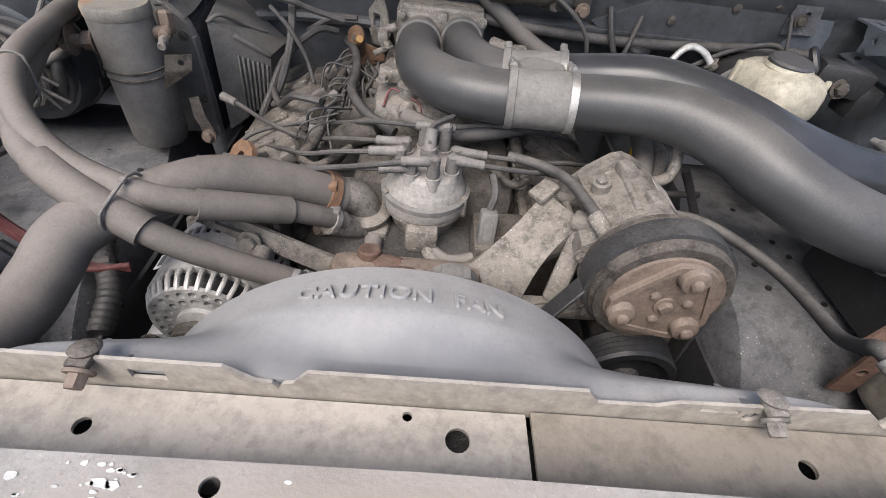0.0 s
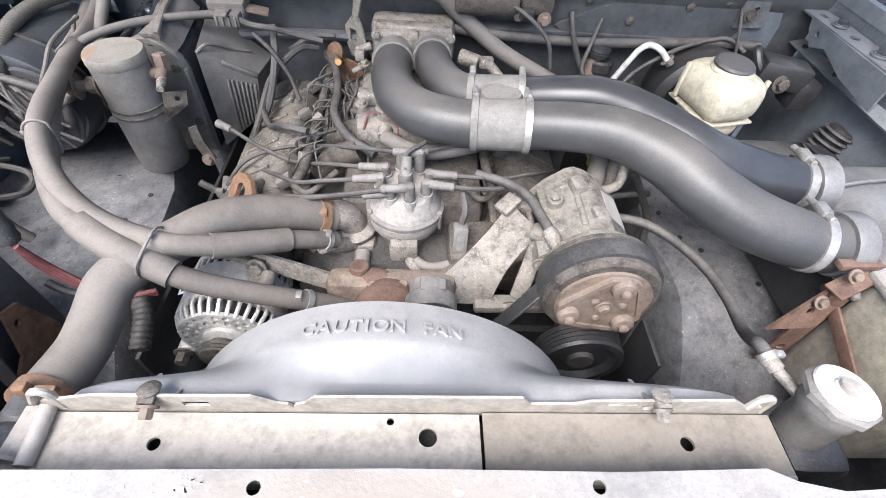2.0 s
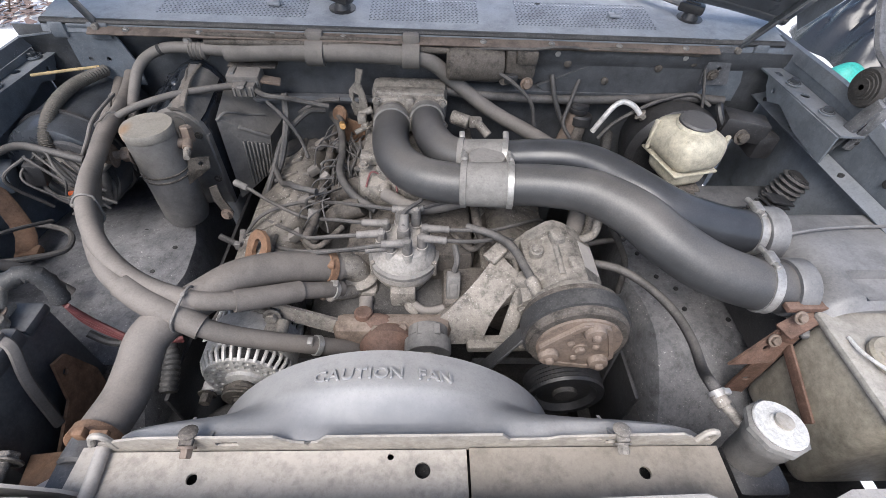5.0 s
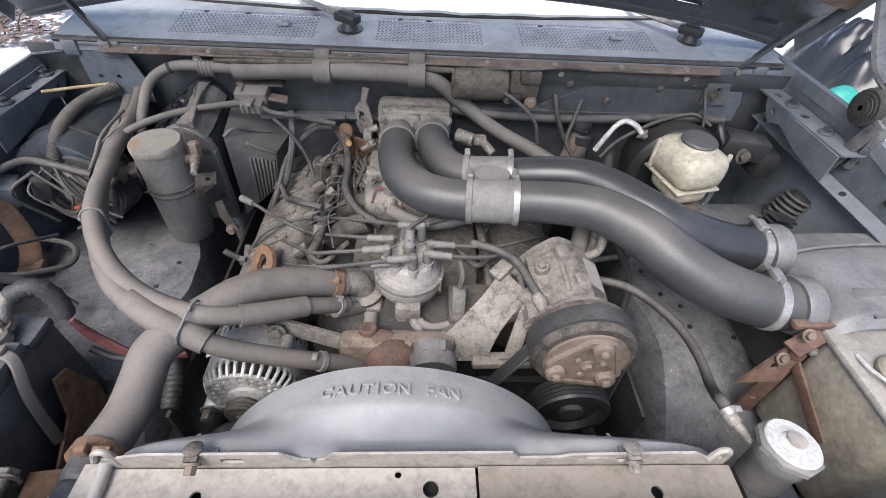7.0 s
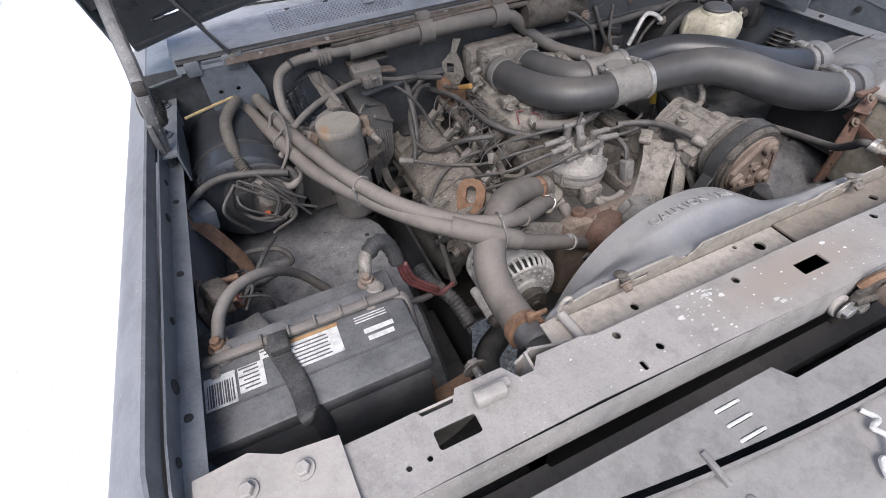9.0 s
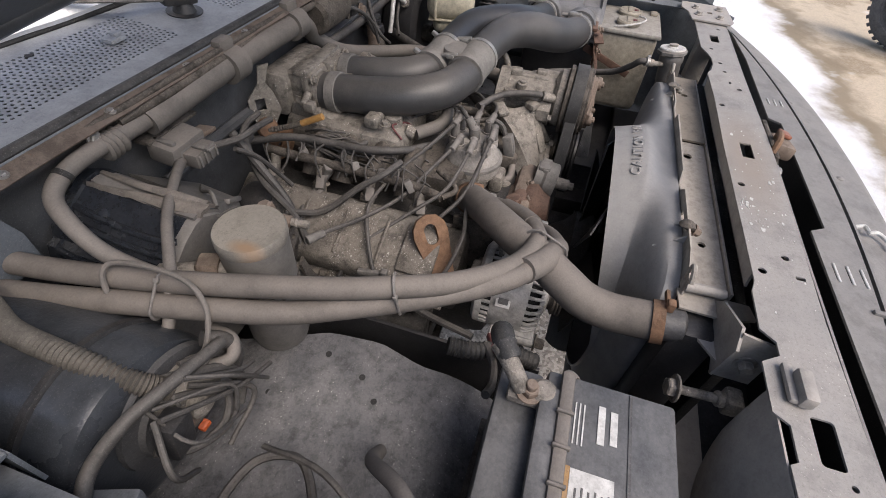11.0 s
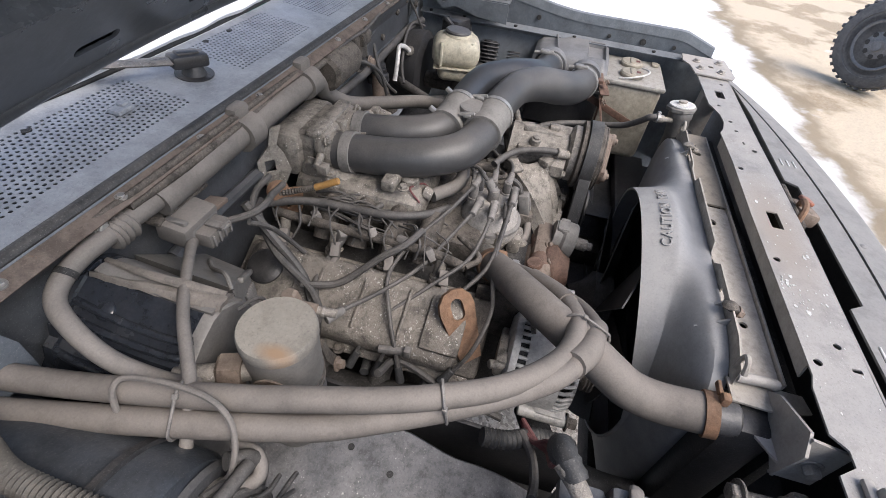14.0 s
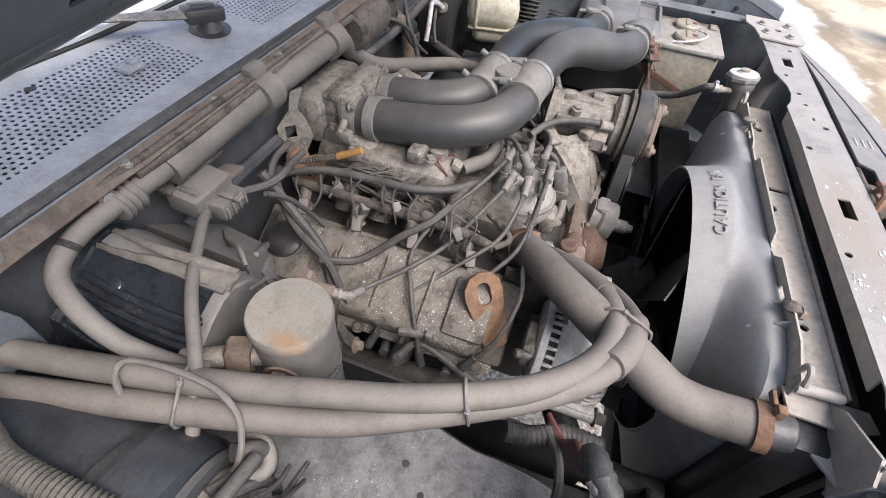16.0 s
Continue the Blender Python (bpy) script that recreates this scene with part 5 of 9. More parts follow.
# ---- intake tubes, throttle body and plenum ----
T1 = [(-0.048, 0.856, 0.961), (-0.047, 0.802, 0.966), (-0.046, 0.740, 0.973), (-0.030, 0.665, 0.981), (0.012, 0.608, 0.986), (0.075, 0.582, 0.988), (0.150, 0.572, 0.992), (0.227, 0.563, 1.002),
      (0.310, 0.540, 1.011), (0.360, 0.514, 1.009), (0.406, 0.478, 1.000), (0.447, 0.438, 0.984), (0.505, 0.399, 0.966), (0.585, 0.372, 0.952), (0.660, 0.366, 0.950)]
T2 = [(0.030, 0.865, 0.971), (0.032, 0.810, 0.976), (0.040, 0.755, 0.980), (0.068, 0.692, 0.984), (0.115, 0.660, 0.988), (0.170, 0.649, 0.996), (0.250, 0.642, 1.008), (0.314, 0.622, 1.019),
      (0.367, 0.583, 1.020), (0.420, 0.532, 1.012), (0.476, 0.500, 0.996), (0.554, 0.485, 0.978), (0.610, 0.478, 0.972), (0.660, 0.476, 0.970)]
t1r = [0.039] * 8 + [0.040, 0.042, 0.044, 0.045, 0.045, 0.044, 0.044]
t2r = [0.036] * 8 + [0.037, 0.039, 0.040, 0.040, 0.039, 0.039]


def intake():
    i = thing("air_intake_tubes", (0.2, 0.55, 0.93), "twin grey plastic intake tubes with pale rubber collar and steel clamps", "intake tube")
    part("front_tube", tube(T1, t1r, 28), M["tube"], i)
    part("rear_tube", tube(T2[:6], t2r[:6], 28), M["tube"], i)
    part("rear_outer_tube", tube(T2[5:], t2r[5:], 28), M["tube_bare"], i, "cleaner black rear tube")
    # shared collar
    a, b = 0.105, 0.182
    front = [(a, 0.578, 0.9895), ((a + b) / 2, 0.573, 0.993), (b, 0.568, 0.9965)]
    rear = [(a, 0.662, 0.9870), ((a + b) / 2, 0.655, 0.992), (b, 0.648, 0.9975)]
    part("collar", join(tube(front, 0.0420, 28), tube(rear, 0.0395, 28),
                        moved(lathe([(0.030, -0.02), (0.034, 0.030), (0.031, 0.036)], (0, 0, 0), (0, 0, 1), 24), Matrix.Translation(((a + b) / 2, 0.614, 0.993)) @ Matrix.Diagonal((1.08, 0.9, 1, 1)))), M["collar"], i)
    for k, mt in ((0, M["collar"]), (2, M["steel"])):
        (fx, fy, fz), (qx, qy, qz) = front[k], rear[k]
        off = -0.004 if k == 0 else 0.004
        c = part("band_clamp", join(lathe([(0.0418, -0.006), (0.0446, -0.0055), (0.0446, 0.0055), (0.0418, 0.006)], (fx + off, fy, fz), (1, -0.12, 0.08), 30),
                                    lathe([(0.0393, -0.006), (0.0420, -0.0055), (0.0420, 0.0055), (0.0393, 0.006)], (qx + off, qy, qz), (1, -0.16, 0.12), 30)), mt, i, "metal band clamp")
        part("clamp_screw", join(box((fx + off, fy + 0.038, fz + 0.034), (0.013, 0.018, 0.011), 0.003), rod((fx + off, fy + 0.022, fz + 0.040), (fx + off, fy + 0.056, fz + 0.034), 0.0042)), M["steel"], c)
        part("clamp_tail", box((qx + off, qy + 0.030, qz + 0.033), (0.011, 0.020, 0.009), 0.002, rot=(30, 0, 0)), M["steel"], c)
    for pts, rr, at in ((T1, 0.0445, 0.94), (T2, 0.0395, 0.935)):
        c = part("end_clamp", band(pts, at, rr, 0.015, 0.0025, 30), M["steel"], i, "worm-drive clamp")
        p = spline(pts, 16)[int(at * (len(spline(pts, 16)) - 1))]
        part("clamp_screw", join(box((p.x, p.y + 0.02, p.z + rr + 0.002), (0.016, 0.026, 0.012), 0.003), rod((p.x, p.y - 0.005, p.z + rr + 0.004), (p.x, p.y + 0.05, p.z + rr - 0.004), 0.005)), M["steel"], c)
    part("port_cuff", join(band(T1, 0.045, 0.041, 0.022, 0.002, 30), band(T2, 0.05, 0.038, 0.022, 0.002, 30)), M["collar"], i)
    part("drain_hole", lathe([(0.0055, -0.004), (0.006, 0.0006), (0.004, 0.0012)], (0.400, 0.4885, 1.0255), (0.1, 0.25, 1), 12), M["core"], i)
    part("rivet", lathe([(0.005, -0.004), (0.005, 0.003), (0.003, 0.005)], (0.475, 0.42, 0.985), (0.1, 0.5, 1), 12), M["tube"], i)


intake()


def air_box():
    a = thing("air_cleaner_box", (0.75, 0.42, 0.72), "pale dusty grey air cleaner housing with black lower half", "air cleaner")
    def lid(u, v):
        # crowned lid that rises from the tube side and falls to the rear
        x, y = 0.650 + 0.215 * u, 0.300 + 0.235 * v
        rise = 0.046 * (1 - math.exp(-u * 9)) * (1 - 0.35 * max(0, v - 0.55) / 0.45)
        dip = 0.016 if 0.30 < u < 0.92 and 0.06 < v < 0.30 else 0.0
        edge = 0.014 * max(0, abs(2 * v - 1) - 0.86) / 0.14
        return x, y, 0.948 + rise - dip - edge
    part("upper_shell", grid(lid, 48, 40, 0.006), M["airbox"], a)
    part("shell_wall", box((0.757, 0.417, 0.935), (0.212, 0.232, 0.050), 0.010, taper=0.99), M["airbox"], a)
    part("lower_shell", box((0.755, 0.41, 0.84), (0.195, 0.23, 0.14), 0.014), M["plastic"], a)
    for y in (0.335, 0.50):
        part("lid_clip", join(box((0.648, y, 0.930), (0.006, 0.022, 0.05), 0.002), box((0.654, y, 0.958), (0.016, 0.018, 0.005), 0.002)), M["steel"], a, "spring clip")
    part("lip", box((0.757, 0.416, 0.912), (0.224, 0.247, 0.010), 0.004), M["airbox"], a)
    part("lid_seam", tube([(0.668, 0.455, 0.990), (0.72, 0.462, 0.996), (0.80, 0.470, 0.996), (0.86, 0.474, 0.994)], 0.003, 8, 5), M["airbox"], a)
    for y in (0.366, 0.476):
        part("inlet_collar", lathe([(0.048, 0), (0.050, 0.004), (0.050, 0.03), (0.046, 0.034)], (0.624, y, 0.952 + 0.16 * (y - 0.366)), (1, 0, 0), 28), M["airbox"], a)
    for k in range(9):
        part("bellows_rib", box((0.72 + 0.004 * k, 0.60, 0.875 + 0.009 * k), (0.065, 0.035, 0.0045), 0.001, rot=(0, 18, 12)), M["plastic"], a)
    n = thing("filler_neck", (0.41, 0.95, 0.86), "black screw cap on a brown stained filler neck by the firewall", "filler neck")
    part("neck", tube([(0.392, 0.930, 0.860), (0.402, 0.938, 0.900), (0.412, 0.946, 0.940)], [0.019, 0.017, 0.016], 16), M["rust_dusty"], n, "brown stained neck")
    part("cap", lathe([(0.026, 0), (0.028, 0.003), (0.028, 0.010), (0.0255, 0.012), (0.028, 0.015), (0.027, 0.022), (0.020, 0.026)], (0.412, 0.946, 0.938), (0.12, 0.10, 1), 26), M["plastic"], n, "black ribbed cap")
    part("foot_elbow", tube([(0.392, 0.930, 0.862), (0.375, 0.918, 0.842), (0.345, 0.905, 0.835)], 0.014, 12), M["iron"], n)


air_box()


def throttle_and_plenum():
    t = thing("throttle_body", (0, 0.88, 0.93), "dusty cast aluminium throttle body with rusted linkage", "throttle body")
    part("flange", box((-0.008, 0.872, 0.966), (0.165, 0.028, 0.085), 0.012), M["alu"], t)
    part("housing", box((-0.008, 0.905, 0.966), (0.145, 0.05, 0.075), 0.010), M["alu"], t)
    for x, z in ((-0.048, 0.961), (0.030, 0.970)):
        part("port", lathe([(0.040, 0), (0.041, 0.004), (0.037, 0.02), (0.037, 0.055)], (x, 0.862, z), (0, -1, 0), 26), M["alu"], t)
    for x in (-0.082, -0.008, 0.066):
        part("bolt", hexbolt((x, 0.857, 1.000), (0, -1, 0.1), 0.0075, 0.008), M["alu"], t)
    part("upper_casting", join(box((-0.008, 0.885, 1.008), (0.158, 0.030, 0.014), 0.005), box((-0.008, 0.860, 0.986), (0.02, 0.02, 0.05), 0.004)), M["alu"], t)
    # slotted bracket, cam and cable on the left of the throttle body; local x runs forward, y up
    side = Matrix.Translation((-0.139, 0.946, 0.968)) @ pose(0, 0, 0, 90, 0, -40)
    part("linkage_bracket", plate([(-0.030, 0.000), (-0.030, -0.035), (-0.018, -0.064), (0.018, -0.062), (0.034, -0.033), (0.024, 0.008), (0.012, 0.03), (0.026, 0.068), (0.004, 0.066), (-0.004, 0.03)], [rect2(-0.006, -0.014, 0.020, 0.026)], 0.004, side), M["alu"], t, "pale slotted linkage bracket")
    cam_at = Matrix.Translation((-0.166, 0.920, 0.890)) @ pose(0, 0, 0, 90, 0, -24)
    part("rusty_cam", plate([(-0.022, 0.006), (-0.018, -0.030), (-0.004, -0.054), (0.034, -0.050), (0.046, -0.030), (0.050, 0.012), (0.030, 0.022), (0.0, 0.026)], [ring2(0.012, -0.016, 0.005), ring2(0.03, -0.006, 0.004)], 0.004, cam_at), M["rust"], t, "rusty throttle cam")
    part("cam_hub", lathe([(0.020, -0.006), (0.022, 0), (0.018, 0.008), (0.008, 0.010)], (-0.181, 0.917, 0.929), (-0.6, -0.7, 0.3), 22), M["rust"], t)
    part("cable_end", tube([(-0.190, 0.925, 0.925), (-0.172, 0.880, 0.934), (-0.165, 0.845, 0.947)], 0.005, 8, 8, ribs=16, rib=0.0015), M["iron"], t)
    part("amber_sleeve", rod((-0.165, 0.845, 0.947), (-0.155, 0.800, 0.968), 0.0068), M["amber"], t, "amber cable sleeve")
    part("lever_arm", plate([(0, 0), (0.012, -0.004), (0.07, -0.05), (0.064, -0.062), (0.0, -0.014)], [ring2(0.066, -0.054, 0.003, 8)], 0.003, Matrix.Translation((-0.104, 0.89, 0.969)) @ pose(0, 0, 0, 90, 0, -70)), M["alu"], t)
    part("stop_screw", join(rod((-0.11, 0.845, 0.940), (-0.135, 0.835, 0.930), 0.006), box((-0.118, 0.85, 0.960), (0.02, 0.022, 0.02), 0.003)), M["alu"], t)
    part("idle_motor", join(rod((0.09, 0.868, 0.960), (0.13, 0.85, 0.955), 0.016), box((0.145, 0.845, 0.960), (0.03, 0.022, 0.022), 0.005), rod((0.15, 0.84, 0.960), (0.175, 0.82, 0.940), 0.010)), M["alu"], t)
    part("lever", join(rod((-0.095, 0.865, 0.974), (-0.125, 0.86, 0.964), 0.008), rod((-0.11, 0.852, 0.950), (-0.085, 0.845, 0.920), 0.005)), M["alu"], t)
    p = thing("intake_plenum", (0, 0.75, 0.80), "dusty cast aluminium upper intake plenum", "intake manifold")
    part("upper_case", box((-0.01, 0.945, 0.955), (0.18, 0.065, 0.100), 0.018), M["alu"], p)
    part("runner_case", join(box((-0.02, 0.79, 0.885), (0.20, 0.28, 0.080), 0.03), box((-0.02, 0.86, 0.915), (0.16, 0.12, 0.05), 0.02, rot=(14, 0, 0))), M["alu"], p)
    part("lower_intake", box((0.0, 0.72, 0.815), (0.26, 0.42, 0.10), 0.02), M["iron"], p)
    part("water_tee", join(rod((-0.055, 0.69, 0.945), (-0.055, 0.69, 0.90), 0.020), rod((-0.055, 0.66, 0.915), (-0.055, 0.64, 0.910), 0.014), box((-0.06, 0.72, 0.945), (0.10, 0.03, 0.025), 0.006)), M["alu"], p)
    for k in range(4):
        part("runner", tube([(-0.10, 0.83 - 0.07 * k, 0.895), (-0.15, 0.83 - 0.07 * k, 0.872), (-0.18, 0.83 - 0.07 * k, 0.835)], 0.022, 14), M["iron"], p)
    for x, y in ((-0.10, 0.69), (-0.11, 0.84), (0.06, 0.66), (0.07, 0.85)):
        part("bolt", hexbolt((x, y, 0.945), (0, 0, 1), 0.008, 0.009), M["alu"], p)


throttle_and_plenum()

# ---- engine ----
CX = -0.03


def engine():
    e = thing("engine_block", (CX, 0.7, 0.40), "dirty cast iron V8 engine block with dusty valve covers", "engine")
    part("block", box((CX, 0.70, 0.62), (0.34, 0.62, 0.34), 0.03), M["iron_dark"], e)
    part("timing_cover", join(box((CX, 0.385, 0.70), (0.22, 0.05, 0.24), 0.02), rod((CX, 0.37, 0.69), (CX, 0.33, 0.69), 0.055), rod((CX + 0.04, 0.40, 0.775), (CX - 0.06, 0.40, 0.775), 0.024)), M["rust_dusty"], e)
    pump = part("water_pump", join(lathe([(0.052, 0), (0.056, 0.006), (0.056, 0.022), (0.040, 0.036), (0.030, 0.052)], (-0.035, 0.372, 0.770), (0, -1, 0.15), 28), tube([(-0.030, 0.385, 0.792), (-0.062, 0.388, 0.800), (-0.092, 0.392, 0.792), (-0.118, 0.400, 0.770)], [0.026, 0.024, 0.022, 0.020], 16), tube([(-0.030, 0.385, 0.790), (0.010, 0.390, 0.796), (0.050, 0.398, 0.780)], [0.025, 0.022, 0.018], 16), rod((-0.084, 0.394, 0.795), (-0.084, 0.402, 0.828), 0.019, 0.017)), M["rust_dark"], e, "rust-brown water pump")
    for x, y, zz in ((-0.060, 0.372, 0.812), (-0.010, 0.374, 0.815), (0.030, 0.382, 0.800), (-0.112, 0.384, 0.795)):
        part("pump_bolt", hexbolt((x, y, zz), (0, -0.6, 0.8), 0.0085, 0.009), M["rust_dusty"], pump)
    for s in (-1, 1):
        head = part("cylinder_head", box((CX + s * 0.228, 0.71, 0.742), (0.15, 0.50, 0.13), 0.012, rot=(0, s * 32, 0)), M["iron"], e)
        vc = part("valve_cover", join(box((CX + s * 0.268, 0.722, 0.806), (0.155, 0.470, 0.060), 0.020, rot=(0, s * 28, 0), taper=0.88, seg=3), box((CX + s * 0.255, 0.722, 0.779), (0.176, 0.496, 0.010), 0.003, rot=(0, s * 28, 0)), box((CX + s * 0.284, 0.535, 0.836), (0.10, 0.07, 0.012), 0.005, rot=(0, s * 28, 0)), box((CX + s * 0.284, 0.87, 0.836), (0.10, 0.09, 0.012), 0.005, rot=(0, s * 28, 0))), M["cover"], e, "dusty pitted valve cover")
        for k in range(3):
            part("rib", box((CX + s * 0.284, 0.61 + 0.085 * k, 0.8345), (0.095, 0.006, 0.006), 0.002, rot=(0, s * 28, 0)), M["cover"], vc)
        for y in (0.50, 0.60, 0.72, 0.83, 0.93):
            part("cover_bolt", hexbolt((CX + s * 0.331, y, 0.746), (s * 0.47, 0, 0.88), 0.008, 0.008), M["iron"], vc)
        ex = part("exhaust_manifold", join(tube([(CX + s * 0.33, 0.50, 0.66), (CX + s * 0.345, 0.65, 0.65), (CX + s * 0.345, 0.85, 0.63), (CX + s * 0.33, 0.95, 0.56)], 0.028, 12), *[rod((CX + s * 0.27, 0.52 + 0.125 * k, 0.69), (CX + s * 0.345, 0.52 + 0.125 * k, 0.655), 0.022) for k in range(4)]), M["iron_dark"], e, "dark exhaust manifold")
        for k in range(4):
            part("spark_plug_boot", rod((CX + s * 0.305, 0.555 + 0.115 * k, 0.712), (CX + s * 0.355, 0.545 + 0.115 * k, 0.73), 0.009), M["rubber_dark"], e)
    part("oil_pan", box((CX, 0.70, 0.43), (0.26, 0.55, 0.10), 0.03), M["iron_dark"], e)
    part("dark_cap", lathe([(0.030, 0), (0.034, 0.004), (0.034, 0.012), (0.026, 0.018)], (-0.300, 0.885, 0.842), (-0.45, 0, 0.9), 20), M["plastic"], e, "black breather cap")
    return e


engine()


def crossmember():
    c = thing("chassis_frame", (0, 0.4, 0.30), "dark frame rails and crossmember with plates added to darken the gaps below the engine", "chassis frame")
    for s in (-1, 1):
        part("frame_rail", box((s * 0.43, 0.45, 0.42), (0.08, 1.25, 0.16), 0.01), M["iron_dark"], c)
    part("crossmember", box((0, 0.62, 0.38), (0.80, 0.18, 0.10), 0.02), M["iron_dark"], c)
    part("front_beam", box((0, 0.10, 0.36), (0.80, 0.12, 0.10), 0.02), M["iron_dark"], c)
    # plates added to screen off the bright snow so gaps below stay dark
    part("front_gap_plate", box((0, -0.12, 0.57), (0.78, 0.24, 0.006), 0.002), M["plastic"], c)
    part("rear_gap_plate", box((0.02, 0.80, 0.385), (0.84, 0.58, 0.012), 0.003), M["iron_dark"], c)
    part("sump_gap_plate", box((0.20, 0.30, 0.43), (0.44, 0.42, 0.02), 0.004), M["iron_dark"], c)
    # further added screens at the sides and front, for the same dark gaps
    for s in (-1, 1):
        part("side_gap_plate", box((s * 0.425, 0.62, 0.60), (0.008, 0.70, 0.28), 0.002), M["plastic"], c)
        part("wing_gap_plate", box((s * 0.64, 0.165, 0.50), (0.46, 0.008, 0.30), 0.002), M["plastic"], c)
        part("wheel_gap_plate", box((s * 0.66, 0.25, 0.605), (0.44, 0.40, 0.008), 0.002), M["plastic"], c)
        part("lower_gap_plate", box((s * 0.62, -0.03, 0.58), (0.50, 0.42, 0.008), 0.002), M["plastic"], c)


crossmember()


def lifting_eye():
    out = [(-0.020, -0.10), (0.020, -0.10), (0.034, 0.0), (0.031, 0.018), (0.019, 0.033), (0.0, 0.038), (-0.019, 0.033), (-0.031, 0.018), (-0.034, 0.0)]
    m = frame_at((-0.298, 0.519, 0.868), (-0.62, -0.55, 0.56), (0.25, 0.35, 0.9))
    solo("lifting_eye", plate(out, [rect2(0, 0.0, 0.024, 0.040, 0.0115)], 0.008, m), M["rust"], "rusty steel engine lifting eye on the cylinder head", "lifting eye")


lifting_eye()


def thermostat():
    t = thing("thermostat_housing", (-0.11, 0.48, 0.75), "dusty pitted cast thermostat housing with bypass spigots", "thermostat housing")
    part("neck", tube([(-0.141, 0.490, 0.850), (-0.122, 0.500, 0.842), (-0.108, 0.506, 0.822), (-0.105, 0.506, 0.795)], 0.0265, 20), M["alu"], t)
    part("flange", lathe([(0.040, 0), (0.042, 0.003), (0.042, 0.012), (0.038, 0.015)], (-0.105, 0.506, 0.805), (0, -0.15, 1), 24), M["alu"], t)
    part("lower_body", box((-0.105, 0.500, 0.765), (0.085, 0.075, 0.075), 0.015), M["alu"], t)
    part("heater_spigot", rod((-0.105, 0.475, 0.795), (-0.150, 0.430, 0.838), 0.0135), M["alu"], t)
    part("bypass_hose", tube([(-0.085, 0.455, 0.80), (-0.085, 0.435, 0.79), (-0.083, 0.415, 0.785), (-0.083, 0.40, 0.77)], 0.0135, 14, ribs=6, rib=0.001), M["rubber"], t, "short bypass hose")
    for dx, dz in ((-0.045, 0.0), (0.046, 0.002)):
        part("bolt", hexbolt((-0.105 + dx, 0.500, 0.822), (0, -0.15, 1), 0.008, 0.010), M["alu"], t)
    part("sensor", join(rod((-0.150, 0.470, 0.80), (-0.170, 0.445, 0.815), 0.009), box((-0.165, 0.45, 0.812), (0.018, 0.016, 0.014), 0.003)), M["rust_dusty"], t)


thermostat()


def distributor():
    d = thing("distributor", (-0.012, 0.518, 0.74), "dusty grey distributor cap with eight wire towers", "distributor")
    c = Vector((-0.012, 0.518, 0))
    part("body", lathe([(0.028, 0.72), (0.030, 0.775), (0.046, 0.790), (0.052, 0.802), (0.054, 0.822), (0.066, 0.830), (0.066, 0.836)], c, (0, 0, 1), 28), M["alu"], d)
    part("cap", lathe([(0.066, 0.836), (0.068, 0.840), (0.068, 0.852), (0.063, 0.854), (0.062, 0.868), (0.057, 0.876), (0.054, 0.880), (0.052, 0.896), (0.046, 0.902), (0.030, 0.904)], c, (0, 0, 1), 36), M["cap_pale"], d, "pale dusty cap")
    part("adaptor_ring", lathe([(0.063, 0.853), (0.0695, 0.855), (0.0695, 0.862), (0.0625, 0.864)], c, (0, 0, 1), 36), M["collar"], d)
    for k in range(8):
        a = 2 * math.pi * k / 8 + 0.2
        p = c + Vector((0.042 * math.cos(a), 0.042 * math.sin(a), 0.890))
        part("tower", lathe([(0.0125, 0), (0.0112, 0.012), (0.0118, 0.018)], p, (0, 0, 1), 14), M["cap_pale"], d)
    part("centre_tower", lathe([(0.013, 0.90), (0.012, 0.912), (0.013, 0.920), (0.011, 0.930)], c, (0, 0, 1), 14), M["boot"], d)
    part("module", join(box((-0.012, 0.452, 0.812), (0.05, 0.03, 0.045), 0.008), rod((-0.003, 0.447, 0.80), (0.012, 0.427, 0.78), 0.012)), M["alu"], d)
    part("hold_down", join(lathe([(0.035, 0.735), (0.036, 0.745), (0.030, 0.75)], c, (0, 0, 1), 20), hexbolt((0.03, 0.495, 0.745), (0, 0, 1), 0.010, 0.012)), M["iron"], d)
    for s in (-1, 1):
        part("cap_screw", rod(c + Vector((s * 0.060, -0.030, 0.832)), c + Vector((s * 0.060, -0.030, 0.868)), 0.005), M["alu"], d)


distributor()


def wire(name, pts, r, material, label, group="", category="wire", boots=(), seg=8, n=7):
    w = thing(name, tuple(min(pts, key=lambda p: p[2])), label, category, group)
    part("cable", tube(pts, r, seg, n), material, w)
    for a, b, rr, nm, mt in boots:
        part(nm, join(rod(a, b, rr, rr * 0.85, 12)), mt, w)
    return w


